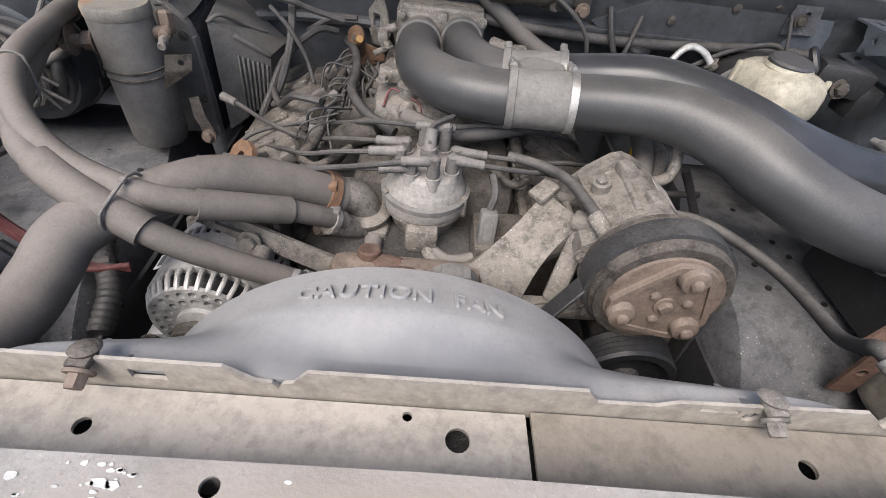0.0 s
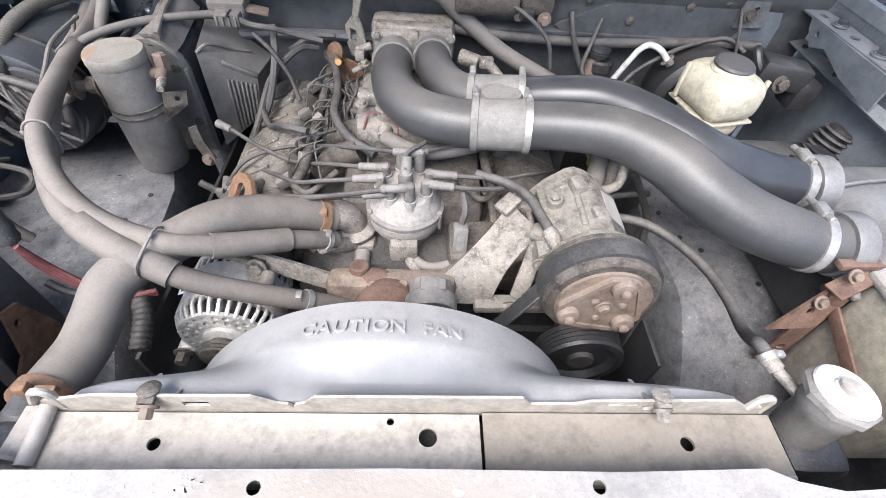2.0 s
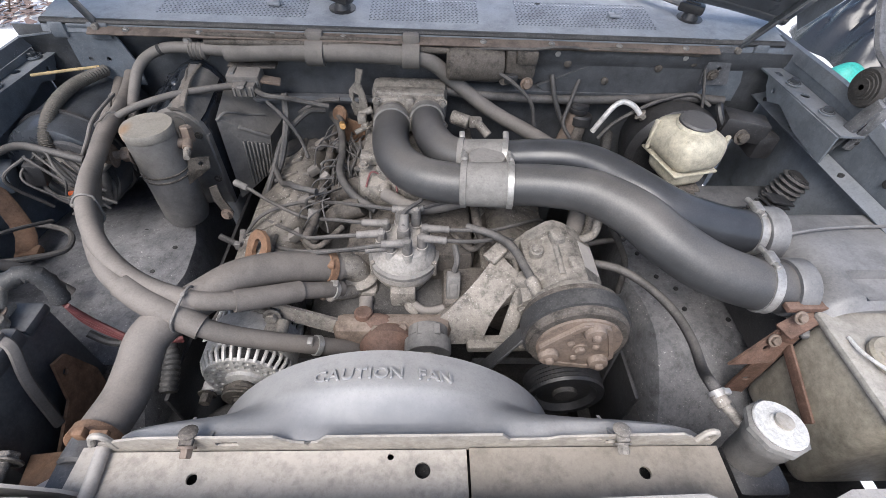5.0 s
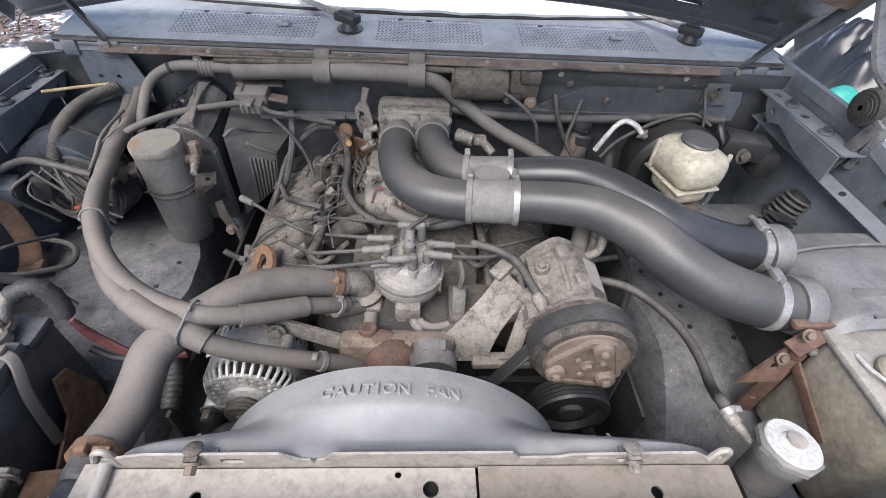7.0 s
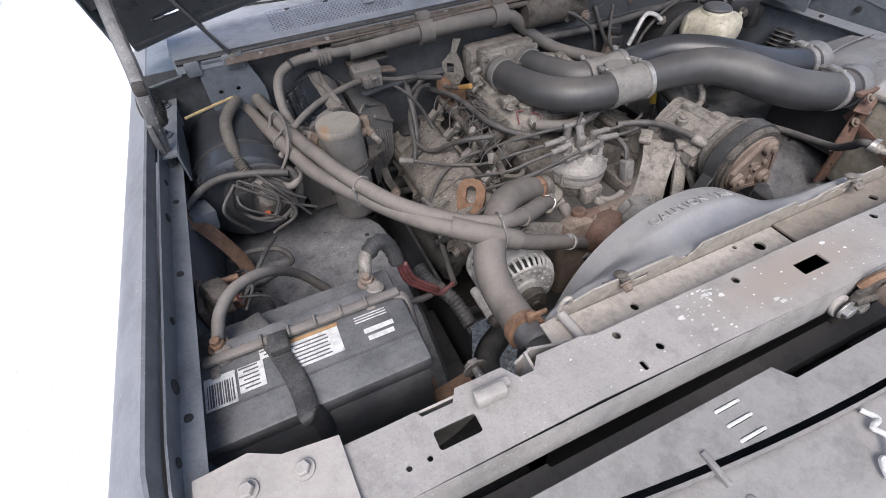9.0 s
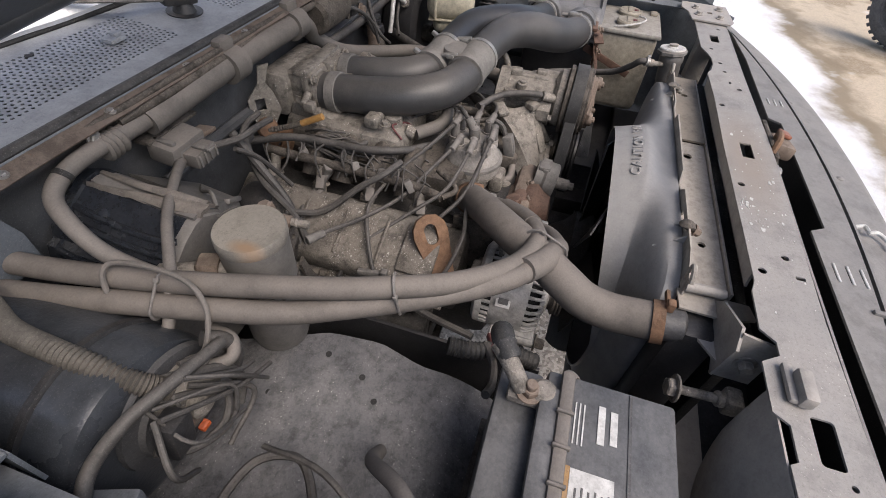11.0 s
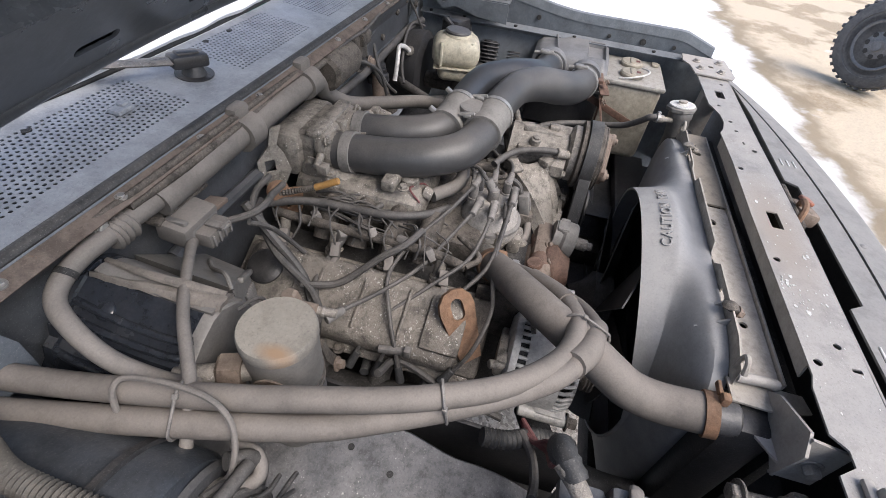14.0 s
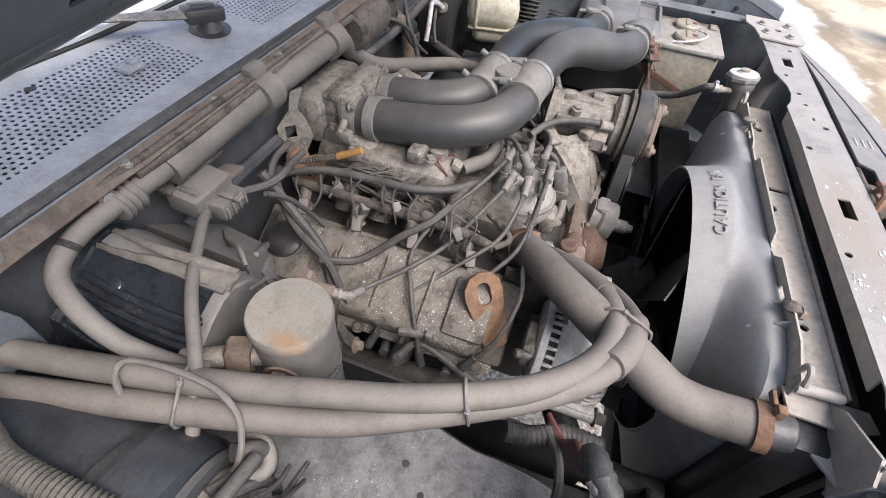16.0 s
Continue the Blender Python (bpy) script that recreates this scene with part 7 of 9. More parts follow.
def alternator():
    a = thing("alternator", (-0.288, 0.38, 0.70), "dusty aluminium alternator with slotted vent housing", "alternator")
    c = Vector((-0.285, 0.290, 0.770))
    al = M["alu_case"]
    at = lambda y: Vector((c.x, c.y + y, c.z))
    part("front_case", lathe([(0.0795, 0.030), (0.0805, 0.032), (0.0805, 0.092), (0.0790, 0.095)], c, (0, 1, 0), 48), al, a)
    part("stator_core", lathe([(0.030, 0.006), (0.052, 0.008), (0.070, 0.030), (0.073, 0.050), (0.073, 0.118)], c, (0, 1, 0), 36), M["core"], a)
    for k in range(34):
        m = Matrix.Translation(c) @ pose(0, 0, 0, 0, 360 * k / 34, 0)
        part("vent_fin", moved(join(bar((0.0772, 0.033, 0), (0.0768, 0.018, 0), 0.0068, 0.0066), bar((0.0772, 0.021, 0), (0.0665, 0.003, 0), 0.0068, 0.0066)), m), al, a)
        part("rear_fin", moved(bar((0.0770, 0.093, 0), (0.0770, 0.112, 0), 0.0062, 0.0070), m), al, a)
    hl = [ring2(0.0590 * math.cos(t), 0.0590 * math.sin(t), 0.0052, 8) for t in np.linspace(0, 2 * math.pi, 25)[:-1]] + [ring2(0.0455 * math.cos(t), 0.0455 * math.sin(t), 0.0050, 8) for t in np.linspace(0.2, 2 * math.pi + 0.2, 19)[:-1]]
    part("front_plate", plate(ring2(0, 0, 0.0690, 48), hl, 0.006, Matrix.Translation(at(0.002)) @ pose(0, 0, 0, 90, 0, 0)), al, a, "perforated front plate")
    part("front_boss", lathe([(0.034, 0.004), (0.033, -0.004), (0.022, -0.008)], c, (0, 1, 0), 28), al, a)
    part("rear_case", lathe([(0.0790, 0.110), (0.0800, 0.112), (0.0795, 0.122), (0.070, 0.128), (0.040, 0.130)], c, (0, 1, 0), 40), al, a)
    part("rear_cover", join(box((c.x - 0.030, c.y + 0.136, c.z + 0.030), (0.062, 0.020, 0.050), 0.006), box((c.x + 0.030, c.y + 0.134, c.z - 0.01), (0.040, 0.018, 0.045), 0.005), rod(at(0.126), at(0.145), 0.020), rod((c.x - 0.055, c.y + 0.13, c.z + 0.04), (c.x - 0.066, c.y + 0.155, c.z + 0.045), 0.008)), M["alu"], a)
    part("pulley", lathe([(0.012, -0.034), (0.029, -0.033), (0.031, -0.030), (0.028, -0.027), (0.031, -0.024), (0.028, -0.021), (0.031, -0.017), (0.022, -0.012), (0.02, 0.0)], c, (0, 1, 0), 32), M["iron"], a)
    part("shaft_nut", hexbolt(at(-0.033), (0, -1, 0), 0.011, 0.008), M["iron"], a)
    part("upper_ear", join(box((c.x + 0.052, c.y + 0.060, c.z + 0.062), (0.036, 0.030, 0.028), 0.008), rod((c.x + 0.064, c.y + 0.040, c.z + 0.068), (c.x + 0.064, c.y + 0.080, c.z + 0.068), 0.012)), M["alu"], a)
    part("lower_ear", join(box((c.x - 0.070, c.y + 0.030, c.z - 0.044), (0.03, 0.06, 0.03), 0.008), rod((c.x - 0.078, c.y - 0.002, c.z - 0.044), (c.x - 0.078, c.y + 0.085, c.z - 0.044), 0.012)), al, a)
    part("ear_bolt", hexbolt((c.x - 0.078, c.y - 0.002, c.z - 0.044), (0, -1, 0), 0.011, 0.018), M["iron"], a)
    part("rating_label", box((c.x - 0.0705, c.y + 0.072, c.z + 0.0400), (0.0015, 0.026, 0.024), 0, rot=(0, 60, 0)), M["label"], a, "faded paper rating label")
    part("label_print", box((c.x - 0.0715, c.y + 0.072, c.z + 0.0406), (0.0012, 0.018, 0.012), 0, rot=(0, 60, 0)), M["print"], a)
    b = thing("alternator_bracket", (-0.22, 0.42, 0.74), "dusty steel alternator brace with slotted strap", "bracket")
    part("strap", moved(plate([(-0.11, -0.012), (0.11, -0.020), (0.12, 0.010), (-0.10, 0.014), (-0.115, 0.004)], [rect2(-0.06, 0.0, 0.06, 0.010, 0.004)], 0.008), Matrix.Translation((-0.20, 0.385, 0.835)) @ pose(0, 0, 0, 70, 24, 0)), M["alu"], b)
    part("rear_plate", box((-0.215, 0.455, 0.79), (0.010, 0.09, 0.13), 0.004), M["iron"], b)
    part("bolt", hexbolt((-0.24, 0.375, 0.846), (0, -1, 0.3), 0.011, 0.012), M["alu"], b)


alternator()

# ---- left rear: accumulator, heater box, blower ----
def accumulator():
    a = thing("ac_accumulator", (-0.533, 0.705, 0.79), "dusty black air-conditioning accumulator canister with stained top", "accumulator")
    c = (-0.522, 0.708, 0)
    part("canister", lathe([(0.030, 0.772), (0.043, 0.779), (0.0475, 0.795), (0.0475, 1.000), (0.045, 1.008)], c, (0, 0, 1), 40), M["case_dusty"], a)
    part("lid", lathe([(0.0480, 1.000), (0.0490, 1.003), (0.0488, 1.015), (0.0470, 1.0185), (0.018, 1.0195)], c, (0, 0, 1), 40), M["stain"], a, "pale dusty lid with rust stain")
    for z in (0.905, 0.918):
        part("strap", lathe([(0.0478, z), (0.0493, z + 0.0008), (0.0493, z + 0.004), (0.0478, z + 0.0048)], c, (0, 0, 1), 40), M["iron"], a)
    part("strap_bracket", plate([(0, 0), (0.05, 0.004), (0.055, 0.03), (0.012, 0.028), (0.0, -0.03), (-0.014, -0.03)], [ring2(0.035, 0.016, 0.005)], 0.004, Matrix.Translation((-0.478, 0.695, 0.915)) @ pose(0, 0, 0, 80, 0, 10)), M["iron"], a)
    part("pressure_switch", join(rod((-0.478, 0.712, 0.974), (-0.458, 0.716, 0.976), 0.010), lathe([(0.011, 0), (0.013, 0.003), (0.013, 0.030), (0.009, 0.034)], (-0.459, 0.722, 0.972), (-0.05, 0.25, 1), 6), rod((-0.458, 0.718, 0.978), (-0.453, 0.694, 0.974), 0.0095)), M["rust_dusty"], a, "brown brass and rust pressure switch")
    part("service_port", join(rod((-0.453, 0.696, 0.974), (-0.447, 0.668, 0.970), 0.0066), lathe([(0.0075, 0), (0.008, 0.001), (0.008, 0.004), (0.0075, 0.005)], (-0.4515, 0.689, 0.973), (0.2, -1, -0.1), 12)), M["alu"], a, "grey service nozzle")
    part("inlet_nut", lathe([(0.022, 0), (0.024, 0.004), (0.024, 0.026), (0.020, 0.030)], (-0.558, 0.742, 0.958), (-0.35, 0.93, 0), 6), M["rust_dusty"], a)
    part("inlet_neck", rod((-0.548, 0.722, 0.958), (-0.596, 0.812, 0.963), 0.0135), M["alu"], a)
    part("stub_bolt", join(hexbolt((-0.570, 0.700, 0.955), (-0.9, -0.2, 0), 0.015, 0.020), rod((-0.560, 0.703, 0.955), (-0.612, 0.690, 0.955), 0.010), hexbolt((-0.604, 0.692, 0.955), (-0.9, -0.2, 0), 0.016, 0.018)), M["rust_dusty"], a)
    k = part("drain_clip", plate([(0, 0), (0.016, 0.004), (0.020, -0.03), (0.034, -0.07), (0.022, -0.082), (0.010, -0.06), (0.0, -0.03)], [ring2(0.022, -0.068, 0.005)], 0.005, Matrix.Translation((-0.446, 0.70, 0.868)) @ pose(0, 0, 0, 80, 0, 12)), M["iron"], a, "dirty bent clip")
    part("clip_screw", hexbolt((-0.424, 0.69, 0.80), (0.1, -0.9, 0.2), 0.009, 0.012), M["rust_dusty"], k)


def stained():
    m = mat("dusty_lid_with_rust_stain", (0.17, 0.16, 0.145), 0.7, 0, 0.7, dust_col=(0.34, 0.31, 0.265), spots=0.16, spot_col=(0.33, 0.22, 0.12), blotch=9)
    tinted_patch(m, (-0.512, 0.634, 1.018), (0.010, 0.020, 0.05), (0.29, 0.195, 0.125))
    M["stain"] = m


stained()
accumulator()


def heater_box():
    h = thing("heater_box", (-0.48, 0.88, 0.70), "glossy black plastic heater and evaporator case, dust on its ledges", "heater box")
    prof = [(-0.452, 0.74), (-0.455, 0.935), (-0.463, 0.962), (-0.482, 0.985), (-0.508, 1.000), (-0.526, 0.999), (-0.552, 0.988), (-0.576, 0.972), (-0.588, 0.969), (-0.594, 0.956), (-0.606, 0.952), (-0.612, 0.938), (-0.624, 0.930), (-0.632, 0.90), (-0.634, 0.80), (-0.622, 0.735)]
    n = len(prof)
    def ring(y, k):
        rise = 0.16 * max(0, y - 0.84) if y > 0.84 else 0.0
        return [Vector((-0.535 + (x + 0.535) * k, y, 0.87 + (z - 0.87) * k + rise * max(0, z - 0.88) / 0.12)) for x, z in prof]
    pts, faces = [], []
    stations = [(0.796, 0.975), (0.800, 0.993), (0.812, 1.0), (0.85, 1.0), (0.93, 1.005), (0.966, 1.01), (0.967, 1.05), (0.980, 1.05)]
    for y, k in stations:
        pts += ring(y, k)
    for j in range(len(stations) - 1):
        for i in range(n):
            q = (i + 1) % n
            faces.append((j * n + i, j * n + q, (j + 1) * n + q, (j + 1) * n + i))
    part("case", (pts[2 * n:], [tuple(i - 2 * n for i in q) for q in faces[2 * n:]] + [tuple((len(stations) - 3) * n + i for i in range(n))]), M["plastic_clean"], h)
    part("front_cover", (pts[:3 * n], faces[:2 * n] + [tuple(range(n))[::-1]]), M["case_dusty"], h, "dusty grey-black front cover")
    top_x, top_z = [p[0] for p in prof[5:1:-1]], [p[1] for p in prof[5:1:-1]]
    part("dusty_lid", grid(lambda u, v: (-0.522 + 0.056 * u, 0.800 + 0.162 * v, float(np.interp(-0.522 + 0.056 * u, top_x, top_z)) + 0.005 + 0.16 * max(0, 0.800 + 0.162 * v - 0.84)), 10, 16, 0.005), M["case_dusty"], h, "long dusty top cover")
    part("dusty_flap", grid(lambda u, v: (-0.530 + (0.008 + 0.026 * (1 - v) ** 1.2) * u + 0.014 * (1 - v), 0.795 + 0.170 * v, 1.001 + 0.016 * v + 0.007 * math.sin(u * math.pi) + 0.004 * noise.noise((u * 3, v * 9, 0))), 6, 24, 0.006), M["ledge"], h, "tan dust-caked wedge flap")
    part("dust_ridge", tube([(-0.500, 0.965, 1.022), (-0.503, 0.90, 1.020), (-0.498, 0.85, 1.014), (-0.490, 0.800, 1.006)], [0.004, 0.006, 0.008, 0.005], 8, 5, squash=0.6), M["ledge"], h)
    part("side_boss", lathe([(0.013, 0), (0.012, 0.004), (0.008, 0.007)], (-0.556, 0.925, 0.996), (-0.5, 0, 0.86), 16), M["plastic_clean"], h)
    for z, x in ((0.986, -0.560), (0.976, -0.577), (0.946, -0.611), (0.885, -0.633), (0.845, -0.635)):
        part("side_rib", tube([(x + 0.006, 0.808, z - 0.002), (x - 0.001, 0.820, z), (x - 0.002, 0.865, z + 0.001), (x - 0.001, 0.93, z + 0.012), (x + 0.004, 0.966, z + 0.016)], 0.0055, 10, 6), M["plastic_clean"], h)
    A, B, C, D = Vector((-0.446, 0.835, 0.958)), Vector((-0.455, 0.978, 0.985)), Vector((-0.340, 0.974, 0.884)), Vector((-0.352, 0.882, 0.884))
    E, F, G, H = Vector((-0.438, 0.812, 0.745)), Vector((-0.455, 0.978, 0.745)), Vector((-0.346, 0.974, 0.785)), Vector((-0.362, 0.872, 0.790))
    bulge = part("side_housing", ([A, B, C, D, E, F, G, H], [(0, 3, 2, 1), (0, 4, 7, 3), (3, 7, 6, 2), (1, 2, 6, 5), (4, 5, 6, 7), (0, 1, 5, 4)]), M["case_dusty"], h, "dusty ribbed side housing", smooth=False)
    out = (D - A).cross(H - D).normalized()
    out = out if out.y < 0 else -out
    for k in range(7):
        u = 0.42 + 0.085 * k
        p, q = A.lerp(D, u), E.lerp(H, u)
        part("bulge_rib", bar(p.lerp(q, 0.22) + out * 0.001, p.lerp(q, 0.97) + out * 0.001, 0.0055, 0.007), M["case_dusty"], bulge)
    part("lid_rail", bar(A.lerp(D, 0.40) + out * 0.002, A.lerp(D, 1.0) + out * 0.002, 0.010, 0.010), M["case_dusty"], h)
    part("seam_bead", tube([A.lerp(E, 0.02), B.lerp(A, 0.85) + Vector((0.02, 0, 0.0)), (-0.400, 0.905, 0.930), (-0.372, 0.935, 0.912)], 0.0035, 8, 6), M["case_dusty"], h)
    part("front_flange", box((-0.458, 0.800, 0.850), (0.008, 0.014, 0.18), 0.003), M["case_dusty"], h)
    for x, z in ((-0.475, 0.940), (-0.470, 0.82), (-0.56, 0.78)):
        part("screw", hexbolt((x, 0.794, z), (0, -1, 0), 0.006, 0.006), M["iron"], h)
    part("wire_hanger", tube([(-0.50, 0.78, 0.995), (-0.478, 0.765, 1.000), (-0.470, 0.758, 0.985), (-0.468, 0.752, 0.965)], 0.0028, 6, 5), M["wire"], h)
    b = thing("blower_housing", (-0.73, 0.82, 0.72), "round black blower housing with wired motor", "blower")
    part("drum", lathe([(0.090, 0.715), (0.105, 0.722), (0.111, 0.735), (0.112, 0.90), (0.106, 0.972)], (-0.750, 0, 0.888), (0, 1, 0), 44), M["plastic_film"], b, "dusty drum")
    part("drum_flange", lathe([(0.112, 0.775), (0.116, 0.777), (0.116, 0.785), (0.112, 0.787)], (-0.750, 0, 0.888), (0, 1, 0), 44), M["plastic"], b)
    part("scroll", box((-0.68, 0.85, 0.875), (0.09, 0.18, 0.11), 0.03), M["plastic"], b)
    part("face_plate", lathe([(0.080, 0.716), (0.078, 0.708), (0.062, 0.704), (0.058, 0.698)], (-0.722, 0, 0.893), (0, 1, 0), 32), M["plastic_dusty"], b)
    part("motor", lathe([(0.050, 0.71), (0.052, 0.700), (0.050, 0.690), (0.036, 0.684), (0.022, 0.682), (0.020, 0.672), (0.012, 0.668)], (-0.712, 0, 0.905), (0, 1, 0), 30), M["alu"], b, "dusty blower motor end")
    part("cooling_duct", tube([(-0.66, 0.70, 0.955), (-0.645, 0.685, 0.94), (-0.64, 0.68, 0.91), (-0.655, 0.685, 0.87)], 0.010, 10), M["wire"], b)
    part("orange_tab", box((-0.726, 0.677, 0.866), (0.014, 0.010, 0.008), 0.002), M["orange"], b, "small orange tab")
    part("fender_relay", box((-0.852, 0.68, 0.905), (0.05, 0.06, 0.05), 0.006, rot=(0, 10, 20)), M["body"], b)


heater_box()


def ac_lines():
    big = [(-0.420, 0.938, 1.066), (-0.30, 0.932, 1.074), (-0.15, 0.928, 1.078), (0.00, 0.928, 1.074)]
    a = thing("ac_suction_line", (-0.2, 0.93, 1.03), "thick foam-wrapped air-conditioning line strapped along the firewall", "refrigerant line")
    part("foam_sleeve", tube(big, 0.0215, 20), M["rubber"], a)
    part("right_hose", tube([(0.00, 0.928, 1.074), (0.045, 0.935, 1.055), (0.10, 0.945, 1.005), (0.19, 0.925, 0.945), (0.30, 0.865, 0.912), (0.36, 0.78, 0.905), (0.36, 0.66, 0.90), (0.33, 0.56, 0.90), (0.30, 0.51, 0.90)], 0.0175, 16), M["rubber"], a)
    part("left_hose", tube([(-0.420, 0.937, 1.070), (-0.48, 0.938, 1.072), (-0.545, 0.939, 1.071), (-0.588, 0.933, 1.057), (-0.608, 0.903, 1.040), (-0.615, 0.862, 1.006), (-0.608, 0.81, 0.978), (-0.596, 0.775, 0.963)], [0.0135, 0.0128, 0.0118, 0.0112, 0.0112, 0.0112, 0.0112, 0.0112], 16), M["rubber"], a)
    part("ribbed_joint", tube([(-0.50, 0.941, 1.066), (-0.485, 0.941, 1.066), (-0.465, 0.941, 1.066)], 0.0165, 16, ribs=4, rib=0.004), M["rubber"], a)
    part("print_band", tube([(-0.560, 0.9385, 1.0685), (-0.567, 0.9375, 1.066)], 0.0124, 16, 3), M["core"], a)
    for x in (-0.219, -0.006):
        s = thing("line_strap", (x, 0.93, 1.03), "wide dusty rubber strap holding lines to the firewall", "strap", "line straps")
        part("loop", lathe([(0.0222, 0), (0.0285, 0.001), (0.0285, 0.039), (0.0222, 0.040)], (x - 0.020, 0.929, 1.074), (1, 0, 0), 28), M["rubber"], s)
        part("upper_loop", box((x, 0.939, 1.105), (0.040, 0.026, 0.030), 0.008), M["rubber"], s)
    for k, (z, y, r, x0, x1) in enumerate(((1.104, 0.934, 0.0055, -0.56, 0.12), (1.092, 0.928, 0.007, -0.46, 0.10), (1.100, 0.932, 0.005, 0.30, 0.66))):
        solo("metal_pipe", tube([(x0, y + 0.01, z - 0.004), (x0 + 0.1, y, z), ((x0 + x1) / 2, y - 0.002, z + 0.002), (x1, y + 0.004, z - 0.006)], r, 10, 8), M["iron"], "dusty thin metal pipe along the firewall", "pipe", "firewall pipes")
    solo("vacuum_line", tube([(0.10, 0.935, 1.09), (0.20, 0.92, 1.10), (0.26, 0.91, 1.105), (0.33, 0.915, 1.11), (0.40, 0.93, 1.10)], 0.0035, 8, 8), M["wire"], "thin dusty vacuum line looping over the wiper motor", "vacuum line")


ac_lines()


def wiper_motor():
    w = thing("wiper_motor", (0.17, 0.95, 1.01), "dusty wiper motor with gear case on the firewall", "wiper motor")
    part("motor_can", lathe([(0.030, 0.075), (0.038, 0.082), (0.039, 0.19), (0.034, 0.205)], (0, 0.935, 1.058), (1, 0, 0), 28), M["iron"], w)
    part("gear_case", join(box((0.245, 0.938, 1.065), (0.075, 0.045, 0.075), 0.012), box((0.255, 0.92, 1.085), (0.05, 0.03, 0.03), 0.006), rod((0.21, 0.935, 1.03), (0.21, 0.91, 1.03), 0.012)), M["iron"], w)
    part("connector", box((0.225, 0.918, 1.035), (0.030, 0.028, 0.022), 0.004), M["plastic"], w)
    part("bolt", hexbolt((0.262, 0.905, 1.028), (0, -1, 0), 0.010, 0.012), M["rust_dusty"], w)


wiper_motor()

# ---- right rear: brake reservoir and lines ----
def brake_reservoir():
    b = thing("fluid_reservoir", (0.622, 0.77, 0.87), "yellowed translucent fluid reservoir with black cap and brown stains", "fluid reservoir")
    c = (0.614, 0.763, 0)
    part("tank", join(box((0.612, 0.764, 0.972), (0.122, 0.148, 0.088), 0.034, rot=(0, 0, 14), seg=4, taper=0.97), lathe([(0.040, 1.010), (0.042, 1.015), (0.040, 1.021)], c, (0, 0, 1), 24)), M["resv"], b)
    part("lower_tank", box((0.614, 0.762, 0.912), (0.094, 0.112, 0.060), 0.026, rot=(0, 0, 14), seg=4), M["resv"], b)
    part("seam", join(box((0.612, 0.764, 0.929), (0.112, 0.132, 0.006), 0.003, rot=(0, 0, 14)), *[moved(box((0, 0, 0), (0.010, 0.010, 0.075), 0.004), Matrix.Translation((0.612, 0.764, 0.972)) @ pose(0, 0, 0, 0, 0, 14 + 90 * k) @ Matrix.Translation((0.045, 0.058 if k % 2 else 0.045, 0))) for k in range(4)]), M["resv"], b)
    part("cap", lathe([(0.036, 0), (0.039, 0.003), (0.039, 0.011), (0.035, 0.015), (0.015, 0.016)], (0.615, 0.764, 1.014), (0.02, -0.06, 1), 24), M["plastic_dusty"], b, "black screw cap")
    m = thing("master_cylinder", (0.66, 0.80, 0.80), "dusty cast master cylinder below the reservoir", "master cylinder")
    part("barrel", join(rod((0.640, 0.66, 0.850), (0.640, 0.95, 0.850), 0.026), rod((0.635, 0.65, 0.852), (0.635, 0.69, 0.852), 0.030), box((0.64, 0.77, 0.872), (0.05, 0.13, 0.02), 0.006)), M["iron"], m)
    part("front_plug", lathe([(0.026, 0), (0.028, 0.003), (0.028, 0.010), (0.02, 0.014)], (0.635, 0.650, 0.852), (0, -1, 0), 20), M["iron"], m)
    part("booster", lathe([(0.10, 0.86), (0.118, 0.875), (0.120, 0.90), (0.110, 0.945), (0.10, 0.975)], (0.66, 0, 0.87), (0, 1, 0), 36), M["plastic"], m, "black brake booster")
    part("crossbar", box((0.75, 0.70, 0.868), (0.20, 0.075, 0.010), 0.003, rot=(0, 2, 4)), M["firewall"], m)
    s = thing("coil_spring", (0.86, 0.70, 0.84), "dusty dark ribbed bellows by the inner fender", "bellows")
    for k in range(7):
        part("coil", lathe([(0.030, -0.003), (0.034, 0), (0.030, 0.003)], (0.835 + 0.004 * k, 0.695, 0.858 + 0.0115 * k), (0.3, 0, 1), 20), M["plastic_dusty"], s)
    part("core", rod((0.835, 0.695, 0.855), (0.862, 0.695, 0.935), 0.026), M["plastic"], s)
    br = thing("steel_brake_line", (0.50, 0.93, 0.90), "bent pale steel brake line", "brake line", "brake lines")
    part("line", tube([(0.452, 0.905, 0.905), (0.470, 0.905, 0.945), (0.488, 0.908, 0.975), (0.510, 0.912, 0.985), (0.535, 0.905, 0.978), (0.553, 0.895, 0.962)], 0.0068, 10, 8), M["alu_clean"], br)
    part("union", hexbolt((0.553, 0.895, 0.962), (0.6, -0.2, -0.5), 0.010, 0.014), M["alu"], br)
    solo("steel_brake_line", tube([(0.46, 0.88, 0.90), (0.50, 0.90, 0.935), (0.58, 0.92, 0.975), (0.65, 0.93, 0.995), (0.69, 0.925, 1.00), (0.72, 0.90, 0.985)], 0.005, 10, 8), M["wire"], "thin dark brake line along the firewall", "brake line", "brake lines")
    f = thing("oil_filler", (0.430, 0.955, 0.85), "dusty oil filler tube with ribbed black cap", "oil filler")
    part("tube", tube([(0.415, 0.90, 0.82), (0.418, 0.925, 0.86), (0.425, 0.945, 0.905)], 0.022, 16), M["iron"], f)
    part("cap", lathe([(0.028, 0), (0.032, 0.004), (0.032, 0.022), (0.028, 0.027)], (0.425, 0.945, 0.903), (0.05, 0.15, 1), 22), M["plastic"], f)
    j = thing("junction_block", (0.76, 0.80, 0.95), "dusty black relay block on the inner fender", "relay block")
